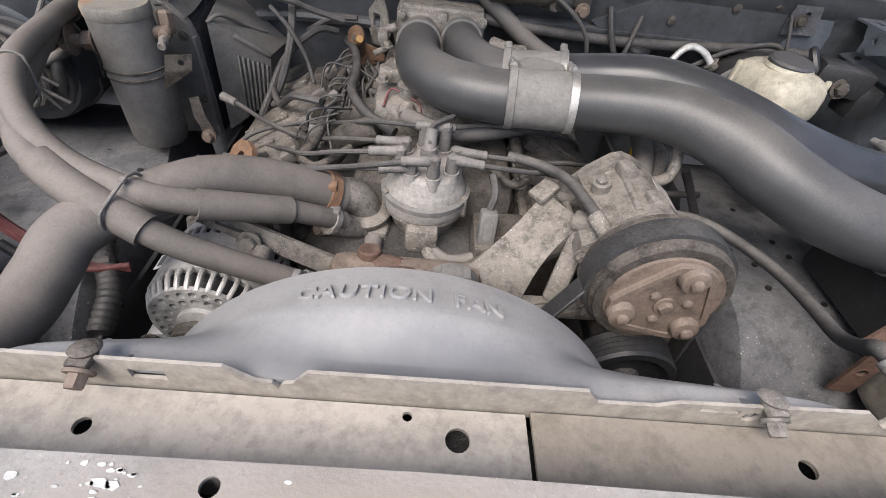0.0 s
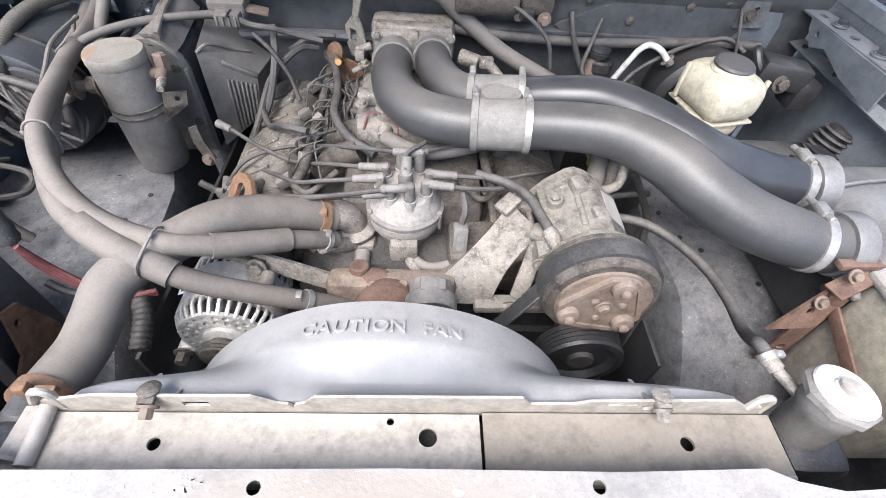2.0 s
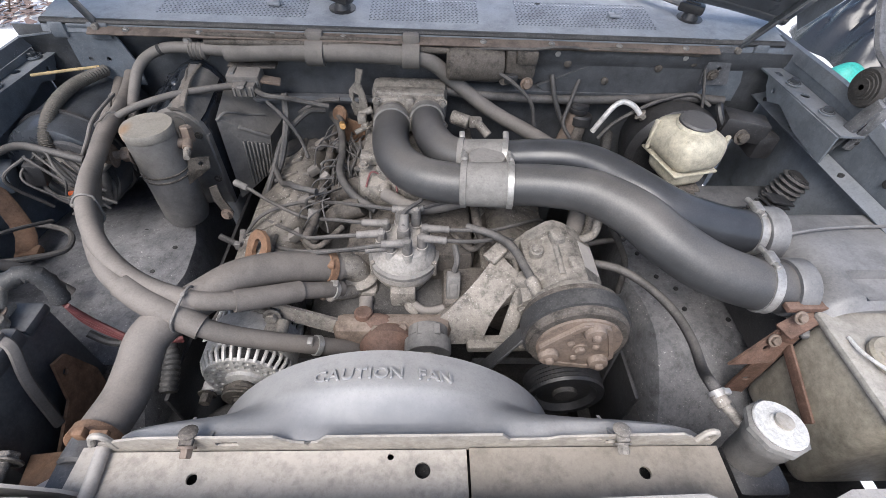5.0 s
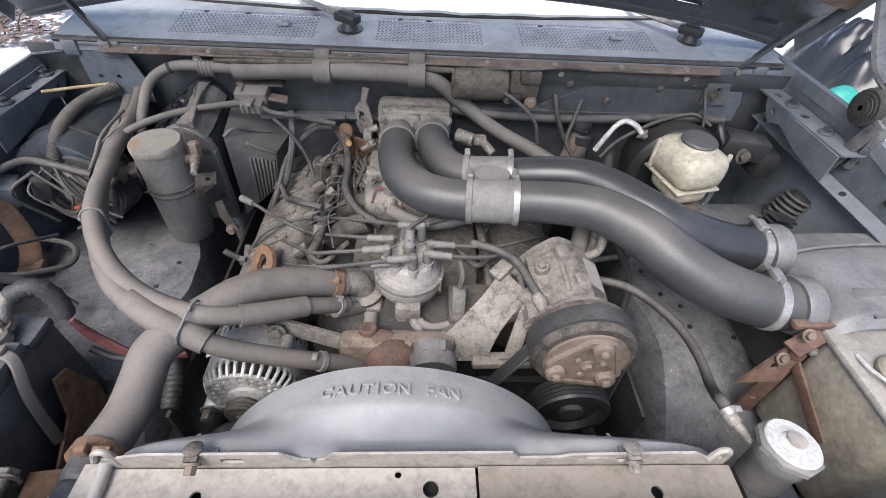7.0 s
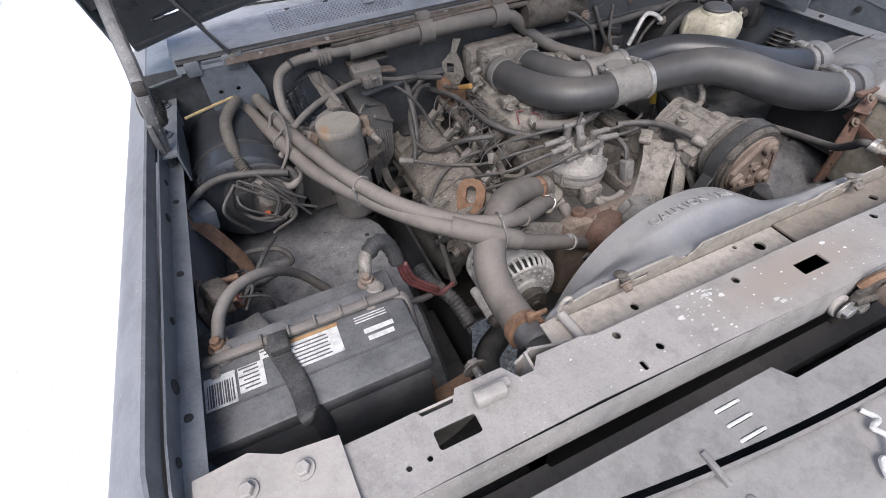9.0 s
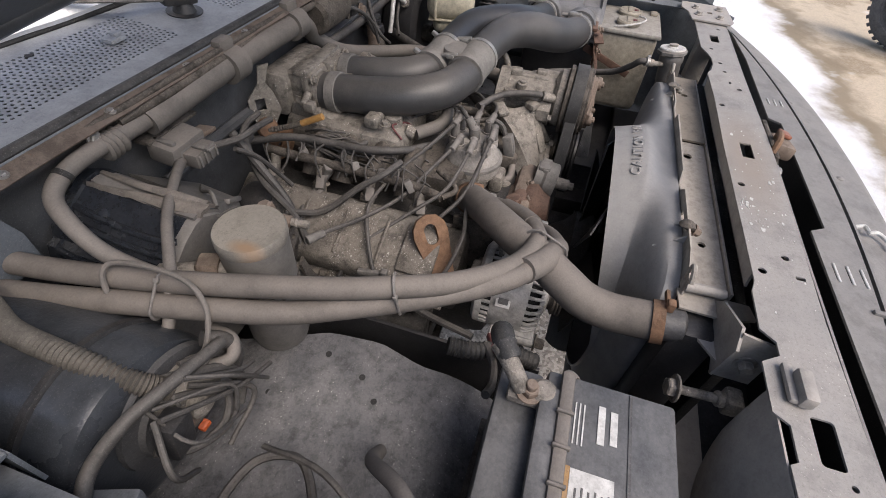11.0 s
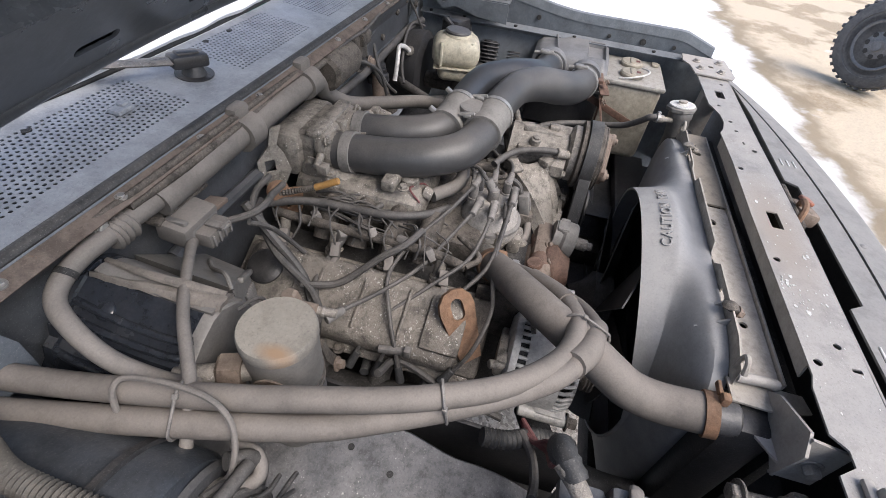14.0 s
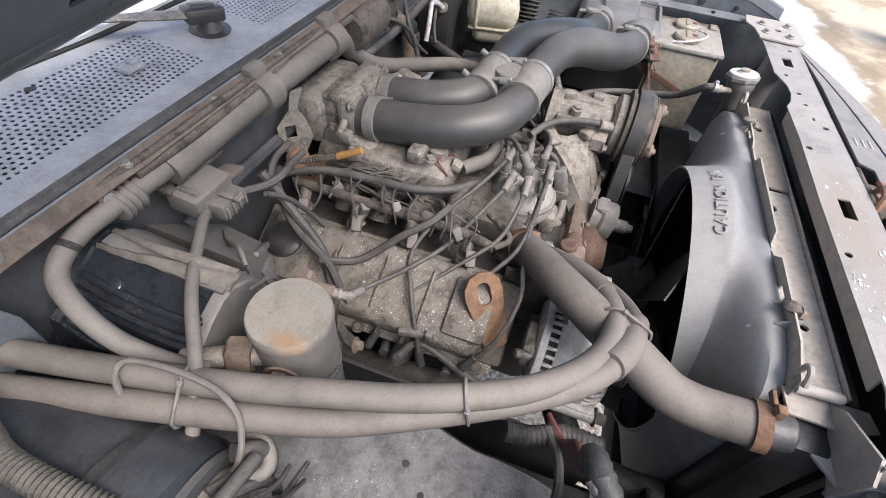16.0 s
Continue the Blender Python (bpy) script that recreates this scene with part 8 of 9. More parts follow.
    part("block", join(box((0.745, 0.80, 0.995), (0.10, 0.06, 0.05), 0.008, rot=(0, 6, -12)), box((0.80, 0.79, 0.96), (0.05, 0.06, 0.06), 0.01)), M["plastic"], j)
    part("bolt", hexbolt((0.735, 0.768, 0.985), (0, -1, 0.3), 0.012, 0.012), M["iron"], j)
    part("pigtail", tube([(0.70, 0.83, 1.02), (0.685, 0.82, 1.03), (0.69, 0.80, 1.01), (0.705, 0.79, 0.99)], 0.008, 8), M["plastic"], j)
    sp = solo("splash_flap", grid(lambda u, v: (0.88 - 0.07 * v * (1 - u), 0.48 + 0.42 * u, 0.97 - 0.20 * v), 12, 8, 0.004), M["body"], "dark painted inner splash panel with cut-outs", "splash panel")
    for k, (pts, r) in enumerate((([(0.33, 0.95, 1.03), (0.34, 0.93, 0.99), (0.36, 0.92, 0.945), (0.375, 0.91, 0.92)], 0.006), ([(0.40, 0.95, 1.02), (0.385, 0.93, 0.97), (0.37, 0.90, 0.93), (0.39, 0.88, 0.90)], 0.005), ([(0.12, 0.93, 1.06), (0.20, 0.90, 1.05), (0.27, 0.88, 1.0), (0.29, 0.87, 0.94)], 0.0045), ([(0.69, 0.94, 1.06), (0.70, 0.91, 1.0), (0.705, 0.88, 0.93)], 0.0035))):
        solo("firewall_wire", tube(pts, r, 8, 8), M["wire"], "dusty wire hanging down the firewall", "wire", "firewall wires")
    d = thing("dipstick", (0.36, 0.62, 0.72), "oil dipstick with yellow handle", "dipstick")
    part("stick", tube([(0.35, 0.66, 0.70), (0.36, 0.668, 0.78), (0.368, 0.676, 0.838)], 0.005, 8), M["iron"], d)
    part("handle", join(rod((0.368, 0.676, 0.834), (0.373, 0.690, 0.866), 0.0095), tube([(0.373, 0.690, 0.866), (0.376, 0.696, 0.878), (0.390, 0.698, 0.882), (0.396, 0.694, 0.874)], 0.006, 8, 5)), M["yellow"], d, "bright yellow handle")
    solo("suction_pipe", tube([(0.30, 0.50, 0.885), (0.33, 0.53, 0.875), (0.36, 0.56, 0.885), (0.375, 0.60, 0.90), (0.372, 0.65, 0.905)], 0.0135, 12, 8), M["alu"], "dusty aluminium suction pipe behind the compressor", "pipe")


brake_reservoir()


# ---- right front: filler cap, bottle, brackets ----
def radiator_cap():
    r = thing("filler_neck_assembly", (0.455, 0.112, 0.92), "pale octagonal radiator cap on a black filler neck", "filler neck")
    part("neck", lathe([(0.027, -0.010), (0.027, 0.034), (0.030, 0.040), (0.030, 0.052), (0.027, 0.060)], (0.450, 0.104, 0.928), (0.10, 0.14, 1), 26), M["case_dusty"], r)
    part("cap", lathe([(0.033, 0), (0.0375, 0.003), (0.0375, 0.010), (0.034, 0.0135)], (0.457, 0.114, 0.984), (0.08, 0.10, 1), 8), M["collar"], r, "weathered grey octagonal cap")
    part("cap_disc", lathe([(0.0315, 0), (0.0320, 0.002), (0.0305, 0.004), (0.014, 0.0042), (0.013, 0.006), (0.010, 0.007)], (0.4581, 0.1154, 0.9975), (0.08, 0.10, 1), 32), M["cap_white"], r, "pitted white top disc")
    part("cap_boss", lathe([(0.011, 0), (0.011, 0.004), (0.006, 0.005)], (0.459, 0.116, 1.005), (0.08, 0.10, 1), 16), M["rad"], r)
    part("spout", join(rod((0.44, 0.125, 0.962), (0.425, 0.155, 0.965), 0.007), tube([(0.425, 0.155, 0.965), (0.418, 0.170, 0.968)], 0.010, 12, 3)), M["alu"], r)
    pts = [(0.425, 0.155, 0.965), (0.418, 0.185, 0.968), (0.432, 0.205, 0.945), (0.452, 0.24, 0.915), (0.470, 0.30, 0.895), (0.468, 0.365, 0.885), (0.440, 0.425, 0.882), (0.395, 0.462, 0.885), (0.345, 0.485, 0.875), (0.31, 0.52, 0.84)]
    h = hose("overflow_hose", pts, 0.0082, M["wire"], "dusty dark overflow hose arching across the inner fender", seg=12)
    part("worm_clamp", join(band(pts, 0.06, 0.0090, 0.010), box((0.426, 0.168, 0.979), (0.010, 0.009, 0.007), 0.002)), M["steel"], h, "bright worm clamp")


radiator_cap()


def washer_bottle():
    w = thing("washer_bottle", (0.76, 0.22, 0.70), "tan plastic fluid bottle with pale top and two round caps", "fluid bottle")
    part("body", box((0.762, 0.218, 0.83), (0.215, 0.182, 0.24), 0.022, seg=3), M["tank"], w)
    part("top", box((0.762, 0.218, 0.952), (0.225, 0.190, 0.014), 0.005), M["tank_top"], w)
    for k, (x, y) in enumerate(((0.712, 0.224), (0.808, 0.222))):
        c = part("cap", join(lathe([(0.034, 0), (0.036, 0.003), (0.036, 0.009), (0.032, 0.013)], (x, y, 0.960), (0, 0, 1), 26), box((x, y, 0.973), (0.05, 0.014, 0.006), 0.002)), M["tank"], w, "round grey cap")
        part("cap_mark", join(*[box((x + 0.004 * j - 0.006, y - 0.018, 0.9735), (0.003, 0.012, 0.0006), 0, seg=1) for j in range(4)]), M["red"], c)
    part("bail_wire", tube([(0.668, 0.262, 0.962), (0.665, 0.235, 0.968), (0.675, 0.20, 0.976), (0.70, 0.178, 0.980), (0.73, 0.180, 0.978), (0.75, 0.195, 0.974)], 0.0028, 8, 8), M["alu_clean"], w, "thin wire bail")
    part("vent", box((0.838, 0.145, 0.963), (0.03, 0.022, 0.008), 0.003), M["tank"], w)
    b = thing("bottle_bracket", (0.60, 0.31, 0.75), "rusty perforated steel bracket beside the bottle", "bracket")
    part("upright", plate([(0, 0), (0.034, 0), (0.030, 0.19), (0.0, 0.20)], [ring2(0.017, 0.05, 0.007), ring2(0.017, 0.15, 0.006)], 0.005, Matrix.Translation((0.612, 0.297, 0.72)) @ pose(0, 0, 0, 90, 0, -8)), M["rust_dark"], b)
    part("gusset", plate([(-0.055, -0.055), (0.02, -0.05), (0.045, 0.01), (0.015, 0.02)], [ring2(0.0, -0.02, 0.006)], 0.005, Matrix.Translation((0.600, 0.298, 0.902)) @ pose(0, 0, 0, 68, 0, 0)), M["rust_dark"], b)
    part("top_rail", box((0.735, 0.322, 0.962), (0.27, 0.016, 0.010), 0.002, rot=(0, 0, 2)), M["rust_dark"], b)
    part("brace", box((0.635, 0.305, 0.94), (0.07, 0.03, 0.006), 0.002, rot=(0, -24, 20)), M["rust_dark"], b)
    for p in ((0.602, 0.292, 0.905), (0.618, 0.300, 0.958)):
        part("bolt", hexbolt(p, (0, -0.8, 0.6), 0.0075, 0.008), M["rust_dusty"], b)
    part("stay_strip", bar((0.64, 0.334, 0.897), (0.64, 0.182, 0.836), 0.006, 0.022), M["rust_dark"], w, "rusty slanting stay strip")


washer_bottle()


# ---- left front: battery, cables, bracket ----
def battery():
    b = thing("battery", (-0.716, 0.235, 0.74), "dusty black truck battery with paper labels and strap", "battery")
    x0, x1, y0, y1, zt = -0.876, -0.556, 0.132, 0.338, 0.940
    cx, cy = (x0 + x1) / 2, (y0 + y1) / 2
    part("case", box((cx, cy, 0.83), (x1 - x0, y1 - y0, 0.20), 0.008), M["battery"], b)
    lid = part("lid", join(box((cx, cy - 0.028, zt - 0.004), (x1 - x0 + 0.006, y1 - y0 - 0.054, 0.030), 0.006), box((cx, y1 - 0.026, zt - 0.014), (x1 - x0 + 0.004, 0.055, 0.020), 0.006)), M["battery"], b)
    part("lid_seam", box((cx, y0 + 0.052, zt + 0.0112), (x1 - x0 - 0.004, 0.0035, 0.002), 0, seg=1), M["print"], lid)
    part("vent_strip", box((cx + 0.01, y1 - 0.062, zt + 0.014), (0.25, 0.028, 0.012), 0.004), M["battery"], lid)
    labels = [((-0.838, 0.212, 0), (0.042, 0.052)), ((-0.795, 0.216, 0), (0.036, 0.042)), ((-0.706, 0.222, 0), (0.085, 0.046)), ((-0.765, 0.246, 0), (0.03, 0.016))]
    for (x, y, _), (w, h) in labels:
        l = part("paper_label", box((x, y, zt + 0.0118), (w, h, 0.0012), 0, seg=1), M["label"], lid, "scuffed white paper label")
        if w == 0.042:
            for k in range(11):
                part("bar", box((x - 0.017 + 0.0034 * k, y - 0.004, zt + 0.0126), (0.0012 + 0.0008 * (k % 3), 0.036, 0.0006), 0, seg=1), M["print"], l)
        else:
            for k in range(max(2, int(h / 0.007))):
                part("print_line", box((x - 0.1 * w * (k % 2), y - h / 2 + 0.005 + 0.0068 * k, zt + 0.0126), (w * (0.75 if k % 2 else 0.6), 0.0022, 0.0006), 0, seg=1), M["print"], l)
    part("yellow_stripe", box((-0.700, 0.2485, zt + 0.0122), (0.075, 0.006, 0.0012), 0, seg=1), M["amber"], lid, "faded yellow stripe")
    for k in range(2):
        part("brand_bar", box((-0.606, 0.216 - 0.014 * k, zt + 0.0118), (0.046 - 0.006 * k, 0.008, 0.0010), 0, seg=1), M["label"], lid)
    for k in range(3):
        part("print_line", box((-0.612, 0.236 + 0.005 * k, zt + 0.0118), (0.05, 0.0016, 0.0008), 0, seg=1), M["label"], lid)
    # posts and clamps
    for x, y, mt in ((-0.595, 0.302, "rust_dusty"), (-0.832, 0.284, "rust")):
        t = part("terminal_clamp", join(lathe([(0.014, 0), (0.017, 0.004), (0.016, 0.018), (0.011, 0.022)], (x + 0.006, y - 0.016, zt), (0, 0, 1), 18), box((x, y, zt + 0.008), (0.026, 0.05, 0.014), 0.005), box((x - 0.01, y - 0.04, zt + 0.008), (0.016, 0.022, 0.012), 0.004)), M["alu"], b, "corroded lead terminal clamp")
        part("clamp_bolt", join(hexbolt((x, y, zt + 0.016), (0, 0, 1), 0.011, 0.012), rod((x, y, zt + 0.02), (x, y, zt + 0.036), 0.007)), M[mt], t, "rusty clamp bolt")
    # hold-down strap over the lid and a rubber strap across
    part("hold_down_bar", join(box((cx + 0.01, y1 - 0.078, zt + 0.020), (0.30, 0.016, 0.010), 0.004), *[box((cx - 0.055 + 0.04 * k, y1 - 0.078, zt + 0.025), (0.004, 0.020, 0.008), 0.001, seg=1) for k in range(5)]), M["rubber"], b)
    part("strap_end", tube([(x1 - 0.012, y1 - 0.078, zt + 0.018), (x1 + 0.008, y1 - 0.085, zt + 0.005), (x1 + 0.012, y1 - 0.11, zt - 0.05), (x1 + 0.012, y1 - 0.13, zt - 0.15)], 0.008, 8, 6, squash=0.5), M["rubber"], b)
    part("cross_strap", tube([(-0.781, 0.317, 0.957), (-0.767, 0.279, 0.957), (-0.752, 0.234, 0.957), (-0.74, 0.189, 0.957), (-0.734, 0.15, 0.957), (-0.732, 0.12, 0.957), (-0.724, 0.124, 0.94), (-0.722, 0.121, 0.88)], 0.014, 10, 8, squash=0.22), M["rubber_dark"], b)
    part("strap_buckle", box((-0.748, 0.243, zt + 0.026), (0.03, 0.035, 0.016), 0.005), M["rubber_dark"], b)
    t = thing("battery_tray", (cx, cy, 0.60), "rusty steel battery tray and side bracket", "battery tray")
    part("tray", box((cx, cy, 0.722), (0.36, 0.25, 0.014), 0.004), M["iron"], t)
    part("leg", box((cx, cy, 0.665), (0.20, 0.16, 0.10), 0.01), M["iron_dark"], t)
    part("side_bracket", plate([(0.0, 0.0), (0.16, 0.0), (0.17, 0.05), (0.15, 0.13), (0.125, 0.14), (0.10, 0.07), (0.03, 0.03)], [ring2(0.13, 0.11, 0.006), ring2(0.05, 0.015, 0.006)], 0.005, Matrix.Translation((-0.538, 0.14, 0.735)) @ pose(0, 0, 0, 90, 0, 90)), M["rust"], t, "rust-orange side bracket")
    part("front_bracket", box((-0.52, 0.135, 0.80), (0.07, 0.05, 0.006), 0.002, rot=(10, -14, 0)), M["rust"], t)
    c = thing("battery_cable", (-0.52, 0.36, 0.72), "black taped positive cable with red wires", "battery cable")
    part("terminal_lead", tube([(-0.595, 0.312, 0.960), (-0.585, 0.330, 0.985), (-0.565, 0.350, 0.990)], 0.011, 12), M["alu"], c)
    part("taped_loom", tube([(-0.580, 0.332, 0.988), (-0.562, 0.345, 0.993), (-0.545, 0.350, 0.985), (-0.535, 0.348, 0.960), (-0.532, 0.340, 0.935)], 0.0125, 14, 8, ribs=7, rib=0.002), M["rubber_dark"], c, "black ribbed loom")
    for k in range(3):
        part("red_wire", tube([(-0.532 + 0.006 * k, 0.340 - 0.004 * k, 0.935), (-0.520 + 0.008 * k, 0.338, 0.88), (-0.482 + 0.008 * k, 0.336, 0.835), (-0.455, 0.345 + 0.004 * k, 0.800), (-0.415, 0.37, 0.785 - 0.004 * k)], 0.0042, 8), M["red"], c, "faded red wire")
    part("side_lead", tube([(-0.55, 0.35, 0.83), (-0.52, 0.345, 0.81), (-0.48, 0.35, 0.80), (-0.44, 0.37, 0.79)], 0.007, 8), M["wire"], c)
    n = wire("ground_cable", [(-0.832, 0.290, 0.960), (-0.815, 0.325, 0.985), (-0.785, 0.365, 0.985), (-0.74, 0.41, 0.95), (-0.70, 0.46, 0.87), (-0.66, 0.47, 0.79)], 0.0095, M["rubber"], "dusty negative battery cable", category="battery cable", seg=10)
    k = thing("starter_relay", (-0.85, 0.42, 0.86), "rusty starter relay with tangled wires on the fender wall", "relay")
    part("can", join(rod((-0.855, 0.425, 0.905), (-0.815, 0.425, 0.905), 0.026), box((-0.86, 0.425, 0.905), (0.012, 0.08, 0.06), 0.004)), M["rust_dusty"], k)
    for dy, dz in ((-0.025, 0.02), (0.025, 0.02), (0.0, -0.025)):
        part("stud", rod((-0.825, 0.425 + dy, 0.905 + dz), (-0.795, 0.425 + dy, 0.905 + dz), 0.006), M["rust"], k)
    part("clip", box((-0.83, 0.41, 0.94), (0.04, 0.05, 0.03), 0.008, rot=(10, 20, 30)), M["iron"], k)
    rnd = random.Random(12)
    for j in range(7):
        a = Vector((-0.80, 0.42 + rnd.uniform(-0.03, 0.03), 0.90 + rnd.uniform(-0.02, 0.03)))
        e = Vector((rnd.uniform(-0.85, -0.72), rnd.uniform(0.38, 0.60), rnd.uniform(0.79, 0.90)))
        mid = (a + e) / 2 + Vector((rnd.uniform(0, 0.05), rnd.uniform(-0.03, 0.05), rnd.uniform(-0.02, 0.05)))
        part("wire", tube([a, mid, e], rnd.uniform(0.0022, 0.0045), 7, 6), M["red"] if j == 2 else M["wire"], k)
    part("looped_cable", tube([(-0.80, 0.50, 0.84), (-0.75, 0.52, 0.83), (-0.71, 0.565, 0.81), (-0.73, 0.615, 0.81), (-0.79, 0.625, 0.82), (-0.83, 0.60, 0.83)], 0.006, 8), M["wire"], k)
    r = thing("rusty_bracket", (-0.82, 0.60, 0.76), "rust-brown bent steel bracket on the inner fender", "bracket")
    part("bent_strap", tube([(-0.875, 0.66, 0.93), (-0.85, 0.645, 0.905), (-0.825, 0.625, 0.86), (-0.805, 0.60, 0.82), (-0.80, 0.57, 0.795)], 0.018, 8, 6, squash=0.28), M["rust"], r)
    part("foot", box((-0.800, 0.572, 0.788), (0.045, 0.03, 0.02), 0.005, rot=(0, 0, 15)), M["rust"], r)


battery()


def blower_wiring():
    w = thing("blower_loom", (-0.70, 0.66, 0.85), "tangle of dusty wires and split loom at the blower", "wiring loom")
    part("split_loom", tube([(-0.71, 0.945, 1.012), (-0.731, 0.887, 1.016), (-0.743, 0.851, 1.014), (-0.746, 0.803, 1.010), (-0.744, 0.755, 0.998), (-0.738, 0.712, 0.975), (-0.725, 0.690, 0.95)], 0.0104, 14, 8, ribs=54, rib=0.0030), M["loom"], w, "tan ribbed split loom")
    part("pale_stick", tube([(-0.715, 0.935, 1.024), (-0.765, 0.90, 1.030), (-0.82, 0.865, 1.034)], 0.0034, 8), M["straw"], w, "straw-coloured stick")
    part("main_hose", tube([(-0.87, 0.67, 0.94), (-0.83, 0.70, 0.955), (-0.78, 0.695, 0.972), (-0.72, 0.68, 0.972), (-0.655, 0.675, 0.955)], 0.008, 10), M["wire"], w)
    rnd = random.Random(21)
    for k in range(7):
        a = Vector((-0.735 + rnd.uniform(-0.03, 0.03), 0.675 + rnd.uniform(-0.01, 0.02), 0.955 + rnd.uniform(-0.015, 0.02)))
        e = Vector((-0.70 + rnd.uniform(-0.08, 0.08), 0.66 + rnd.uniform(-0.03, 0.01), 0.88 + rnd.uniform(-0.06, 0.03)))
        mid = (a + e) / 2 + Vector((rnd.uniform(-0.06, 0.06), rnd.uniform(-0.035, 0.0), rnd.uniform(-0.02, 0.03)))
        part("wire", tube([a, mid, e], rnd.uniform(0.002, 0.0042), 8, 7), M["wire"], w)
    part("connector", box((-0.76, 0.67, 0.925), (0.035, 0.03, 0.05), 0.005, rot=(0, 15, 10)), M["plastic"], w)
    part("loop_strap", tube([(-0.659, 0.822, 0.985), (-0.647, 0.827, 1.012), (-0.633, 0.818, 1.020), (-0.627, 0.765, 1.024), (-0.629, 0.717, 1.018), (-0.641, 0.694, 0.990), (-0.669, 0.690, 0.950), (-0.685, 0.717, 0.930), (-0.716, 0.755, 0.920)], 0.0036, 8), M["rubber"], w)
    part("return_hose", tube([(-0.632, 0.714, 0.930), (-0.636, 0.682, 0.930), (-0.657, 0.671, 0.922), (-0.682, 0.700, 0.920), (-0.707, 0.732, 0.930), (-0.733, 0.775, 0.930)], 0.0085, 10, 8), M["rubber"], w, "looped dusty hose")
    for pts, r in (([(-0.735, 0.715, 0.965), (-0.700, 0.690, 0.945), (-0.668, 0.672, 0.915), (-0.660, 0.664, 0.880), (-0.680, 0.662, 0.850)], 0.0062), ([(-0.745, 0.700, 0.950), (-0.712, 0.672, 0.930), (-0.690, 0.660, 0.900), (-0.712, 0.654, 0.872), (-0.745, 0.662, 0.868)], 0.0050),
                   ([(-0.780, 0.690, 0.900), (-0.760, 0.668, 0.878), (-0.728, 0.656, 0.862), (-0.700, 0.655, 0.858), (-0.672, 0.668, 0.866)], 0.0048), ([(-0.700, 0.700, 0.955), (-0.672, 0.690, 0.940), (-0.648, 0.690, 0.915), (-0.640, 0.692, 0.880), (-0.652, 0.690, 0.845)], 0.0058)):
        part("looped_lead", tube(pts, r, 9, 8), M["wire"], w)
    part("tie_wrap", lathe([(0.016, -0.003), (0.018, 0), (0.016, 0.003)], (-0.725, 0.695, 0.935), (0.8, -0.6, 0), 16), M["boot"], w)
    part("vacuum_hose", tube([(-0.405, 0.912, 0.995), (-0.435, 0.895, 1.004), (-0.534, 0.829, 1.012), (-0.611, 0.766, 1.000), (-0.654, 0.754, 0.950), (-0.704, 0.740, 0.925), (-0.745, 0.72, 0.90)], 0.0078, 10, 8), M["rubber"], w, "grey vacuum hose")
    c = thing("map_sensor", (-0.39, 0.94, 0.98), "dusty plug-in sensor with bracket on the firewall", "sensor")
    part("sensor_body", join(box((-0.39, 0.93, 1.012), (0.075, 0.05, 0.035), 0.006, rot=(8, 0, 0)), box((-0.385, 0.895, 1.000), (0.05, 0.030, 0.026), 0.004)), M["rubber"], c)
    part("latch", join(box((-0.385, 0.884, 1.0155), (0.014, 0.034, 0.005), 0.0015), box((-0.385, 0.872, 1.0185), (0.018, 0.006, 0.005), 0.0015)), M["boot"], c)
    for k in range(4):
        part("grip_rib", box((-0.404 + 0.0125 * k, 0.8785, 1.000), (0.004, 0.004, 0.020), 0.001), M["boot"], c)
    part("socket_shroud", join(box((-0.385, 0.909, 1.003), (0.058, 0.010, 0.034), 0.003), box((-0.412, 0.930, 1.018), (0.010, 0.040, 0.030), 0.003)), M["case_dusty"], c)
    part("bracket", box((-0.375, 0.955, 1.03), (0.11, 0.03, 0.006), 0.002), M["iron"], c)
    part("rusty_tab", box((-0.335, 0.93, 1.005), (0.045, 0.03, 0.008), 0.002, rot=(0, 14, 10)), M["rust_dusty"], c)
    part("lead", tube([(-0.36, 0.89, 1.0), (-0.33, 0.86, 1.005), (-0.29, 0.86, 1.0), (-0.26, 0.875, 0.985), (-0.20, 0.89, 0.965)], 0.006, 8), M["wire"], c)
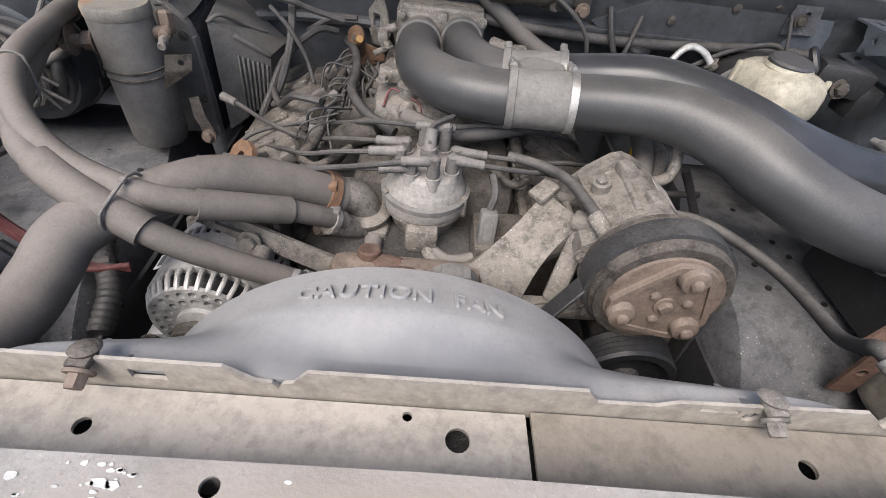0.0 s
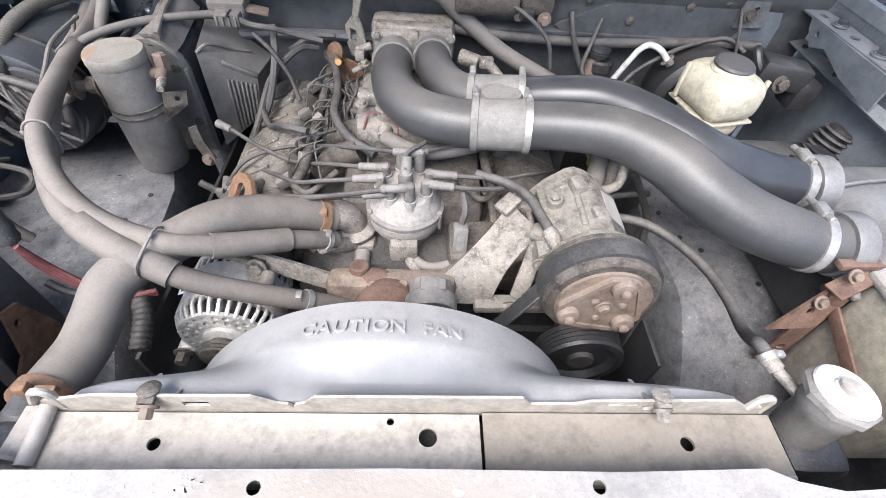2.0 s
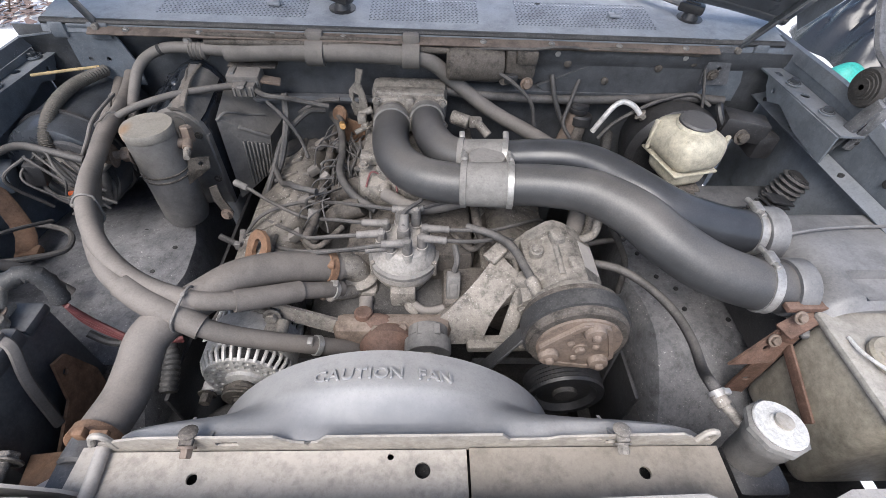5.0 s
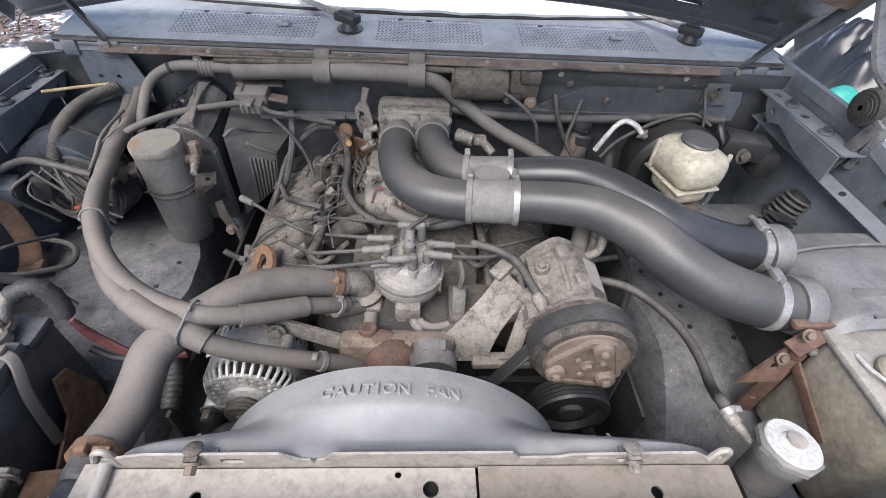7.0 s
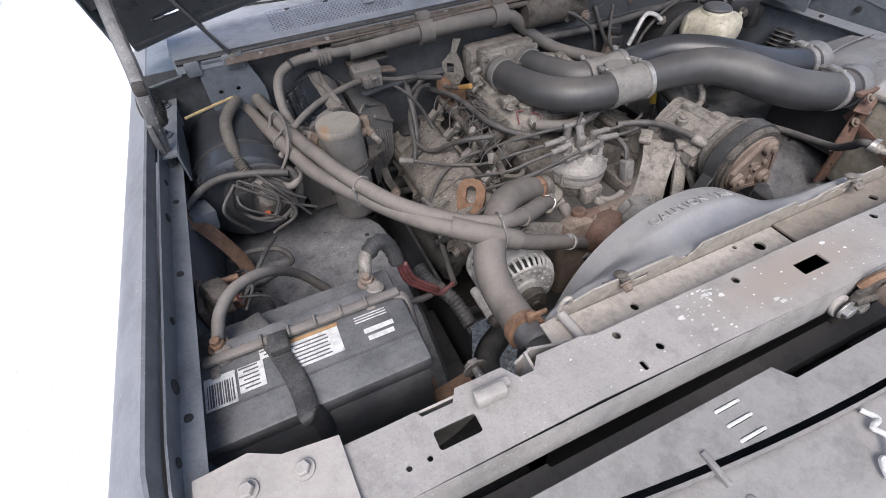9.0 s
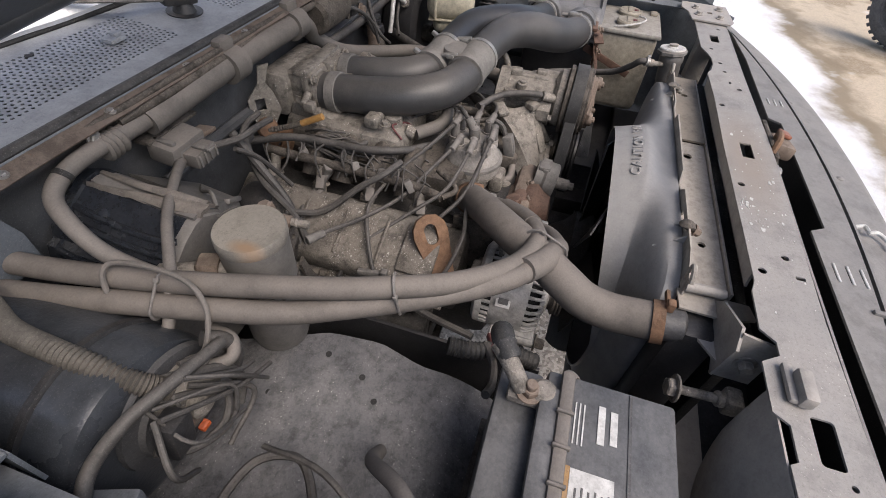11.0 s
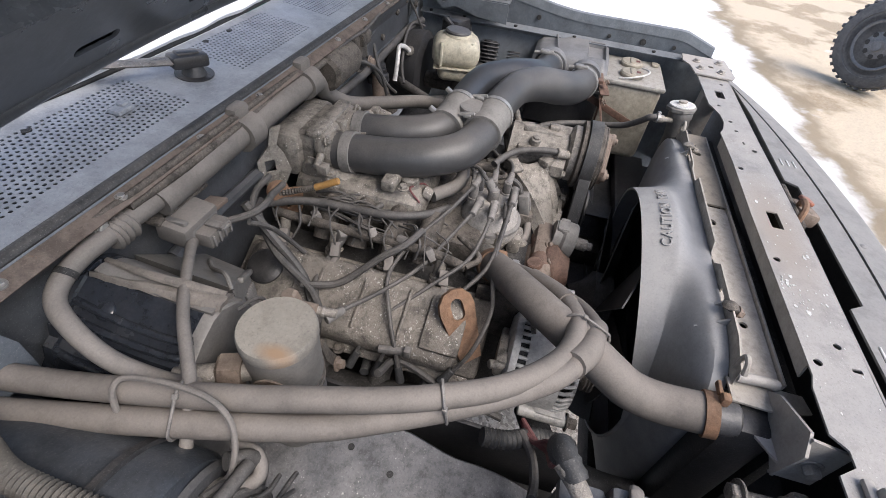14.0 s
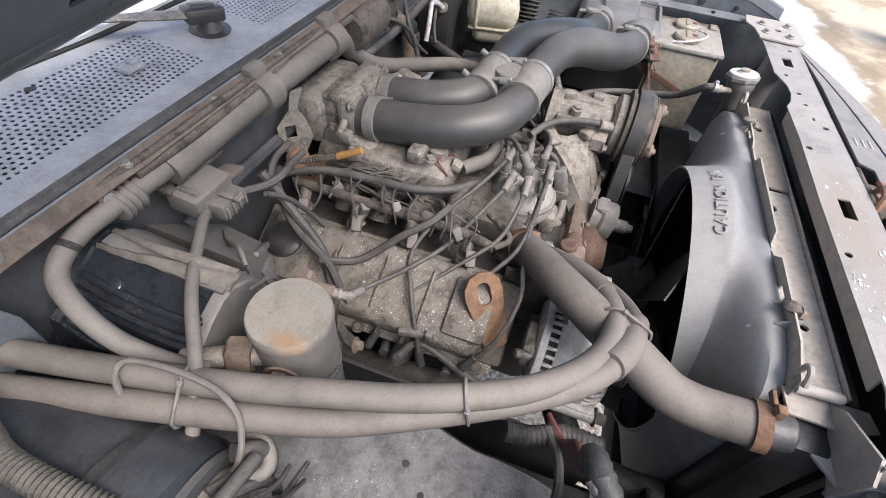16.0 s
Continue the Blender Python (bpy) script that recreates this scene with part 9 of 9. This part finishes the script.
    for pts, r in (([(-0.30, 0.90, 0.99), (-0.30, 0.86, 0.93), (-0.315, 0.80, 0.86), (-0.36, 0.76, 0.79)], 0.008), ([(-0.22, 0.93, 0.93), (-0.26, 0.91, 0.935), (-0.31, 0.85, 0.90), (-0.33, 0.78, 0.85), (-0.36, 0.74, 0.78)], 0.007),
                   ([(-0.18, 0.93, 0.96), (-0.23, 0.93, 0.955), (-0.28, 0.915, 0.93)], 0.006), ([(-0.335, 0.87, 0.985), (-0.30, 0.86, 0.95), (-0.27, 0.85, 0.90), (-0.255, 0.83, 0.86)], 0.0045),
                   ([(-0.42, 0.62, 0.80), (-0.36, 0.60, 0.76), (-0.38, 0.50, 0.74), (-0.40, 0.40, 0.74)], 0.007), ([(-0.33, 0.80, 0.86), (-0.30, 0.74, 0.855), (-0.26, 0.68, 0.90), (-0.235, 0.64, 0.925), (-0.19, 0.62, 0.93)], 0.0065)):
        solo("engine_wire", tube(pts, r, 8, 8), M["wire"], "dusty rubber line beside the engine", "wire", "engine wires")
    solo("lower_conduit", tube([(-0.47, 0.43, 0.80), (-0.46, 0.39, 0.79), (-0.43, 0.34, 0.77), (-0.42, 0.28, 0.75)], 0.014, 12, 8, ribs=20, rib=0.002), M["rubber_dark"], "black ribbed conduit beside the alternator", "conduit")
    solo("lower_radiator_hose", tube([(-0.40, 0.13, 0.60), (-0.40, 0.20, 0.60), (-0.38, 0.28, 0.60), (-0.28, 0.34, 0.60)], 0.03, 16, 8), M["rubber_dark"], "black lower radiator hose in shadow", "hose")
    solo("steering_shaft", tube([(0.30, 0.55, 0.80), (0.38, 0.65, 0.83), (0.45, 0.78, 0.86), (0.50, 0.92, 0.89)], 0.014, 12, 4), M["iron_dark"], "dark steering shaft behind the engine", "shaft")
    st = thing("adjusting_stud", (-0.50, 0.09, 0.87), "long steel adjusting bolt by the battery", "bolt")
    part("shank", join(rod((-0.496, 0.116, 0.905), (-0.490, 0.036, 0.903), 0.0065), rod((-0.492, 0.060, 0.904), (-0.490, 0.034, 0.903), 0.011)), M["alu"], st)
    part("bush", box((-0.490, 0.040, 0.903), (0.030, 0.022, 0.030), 0.005), M["alu"], st)
    part("head", hexbolt((-0.496, 0.112, 0.905), (-0.05, 1, 0.02), 0.013, 0.012), M["alu"], st)


blower_wiring()

for ob in scene.objects:
    if "base" in ob:
        del ob["base"]
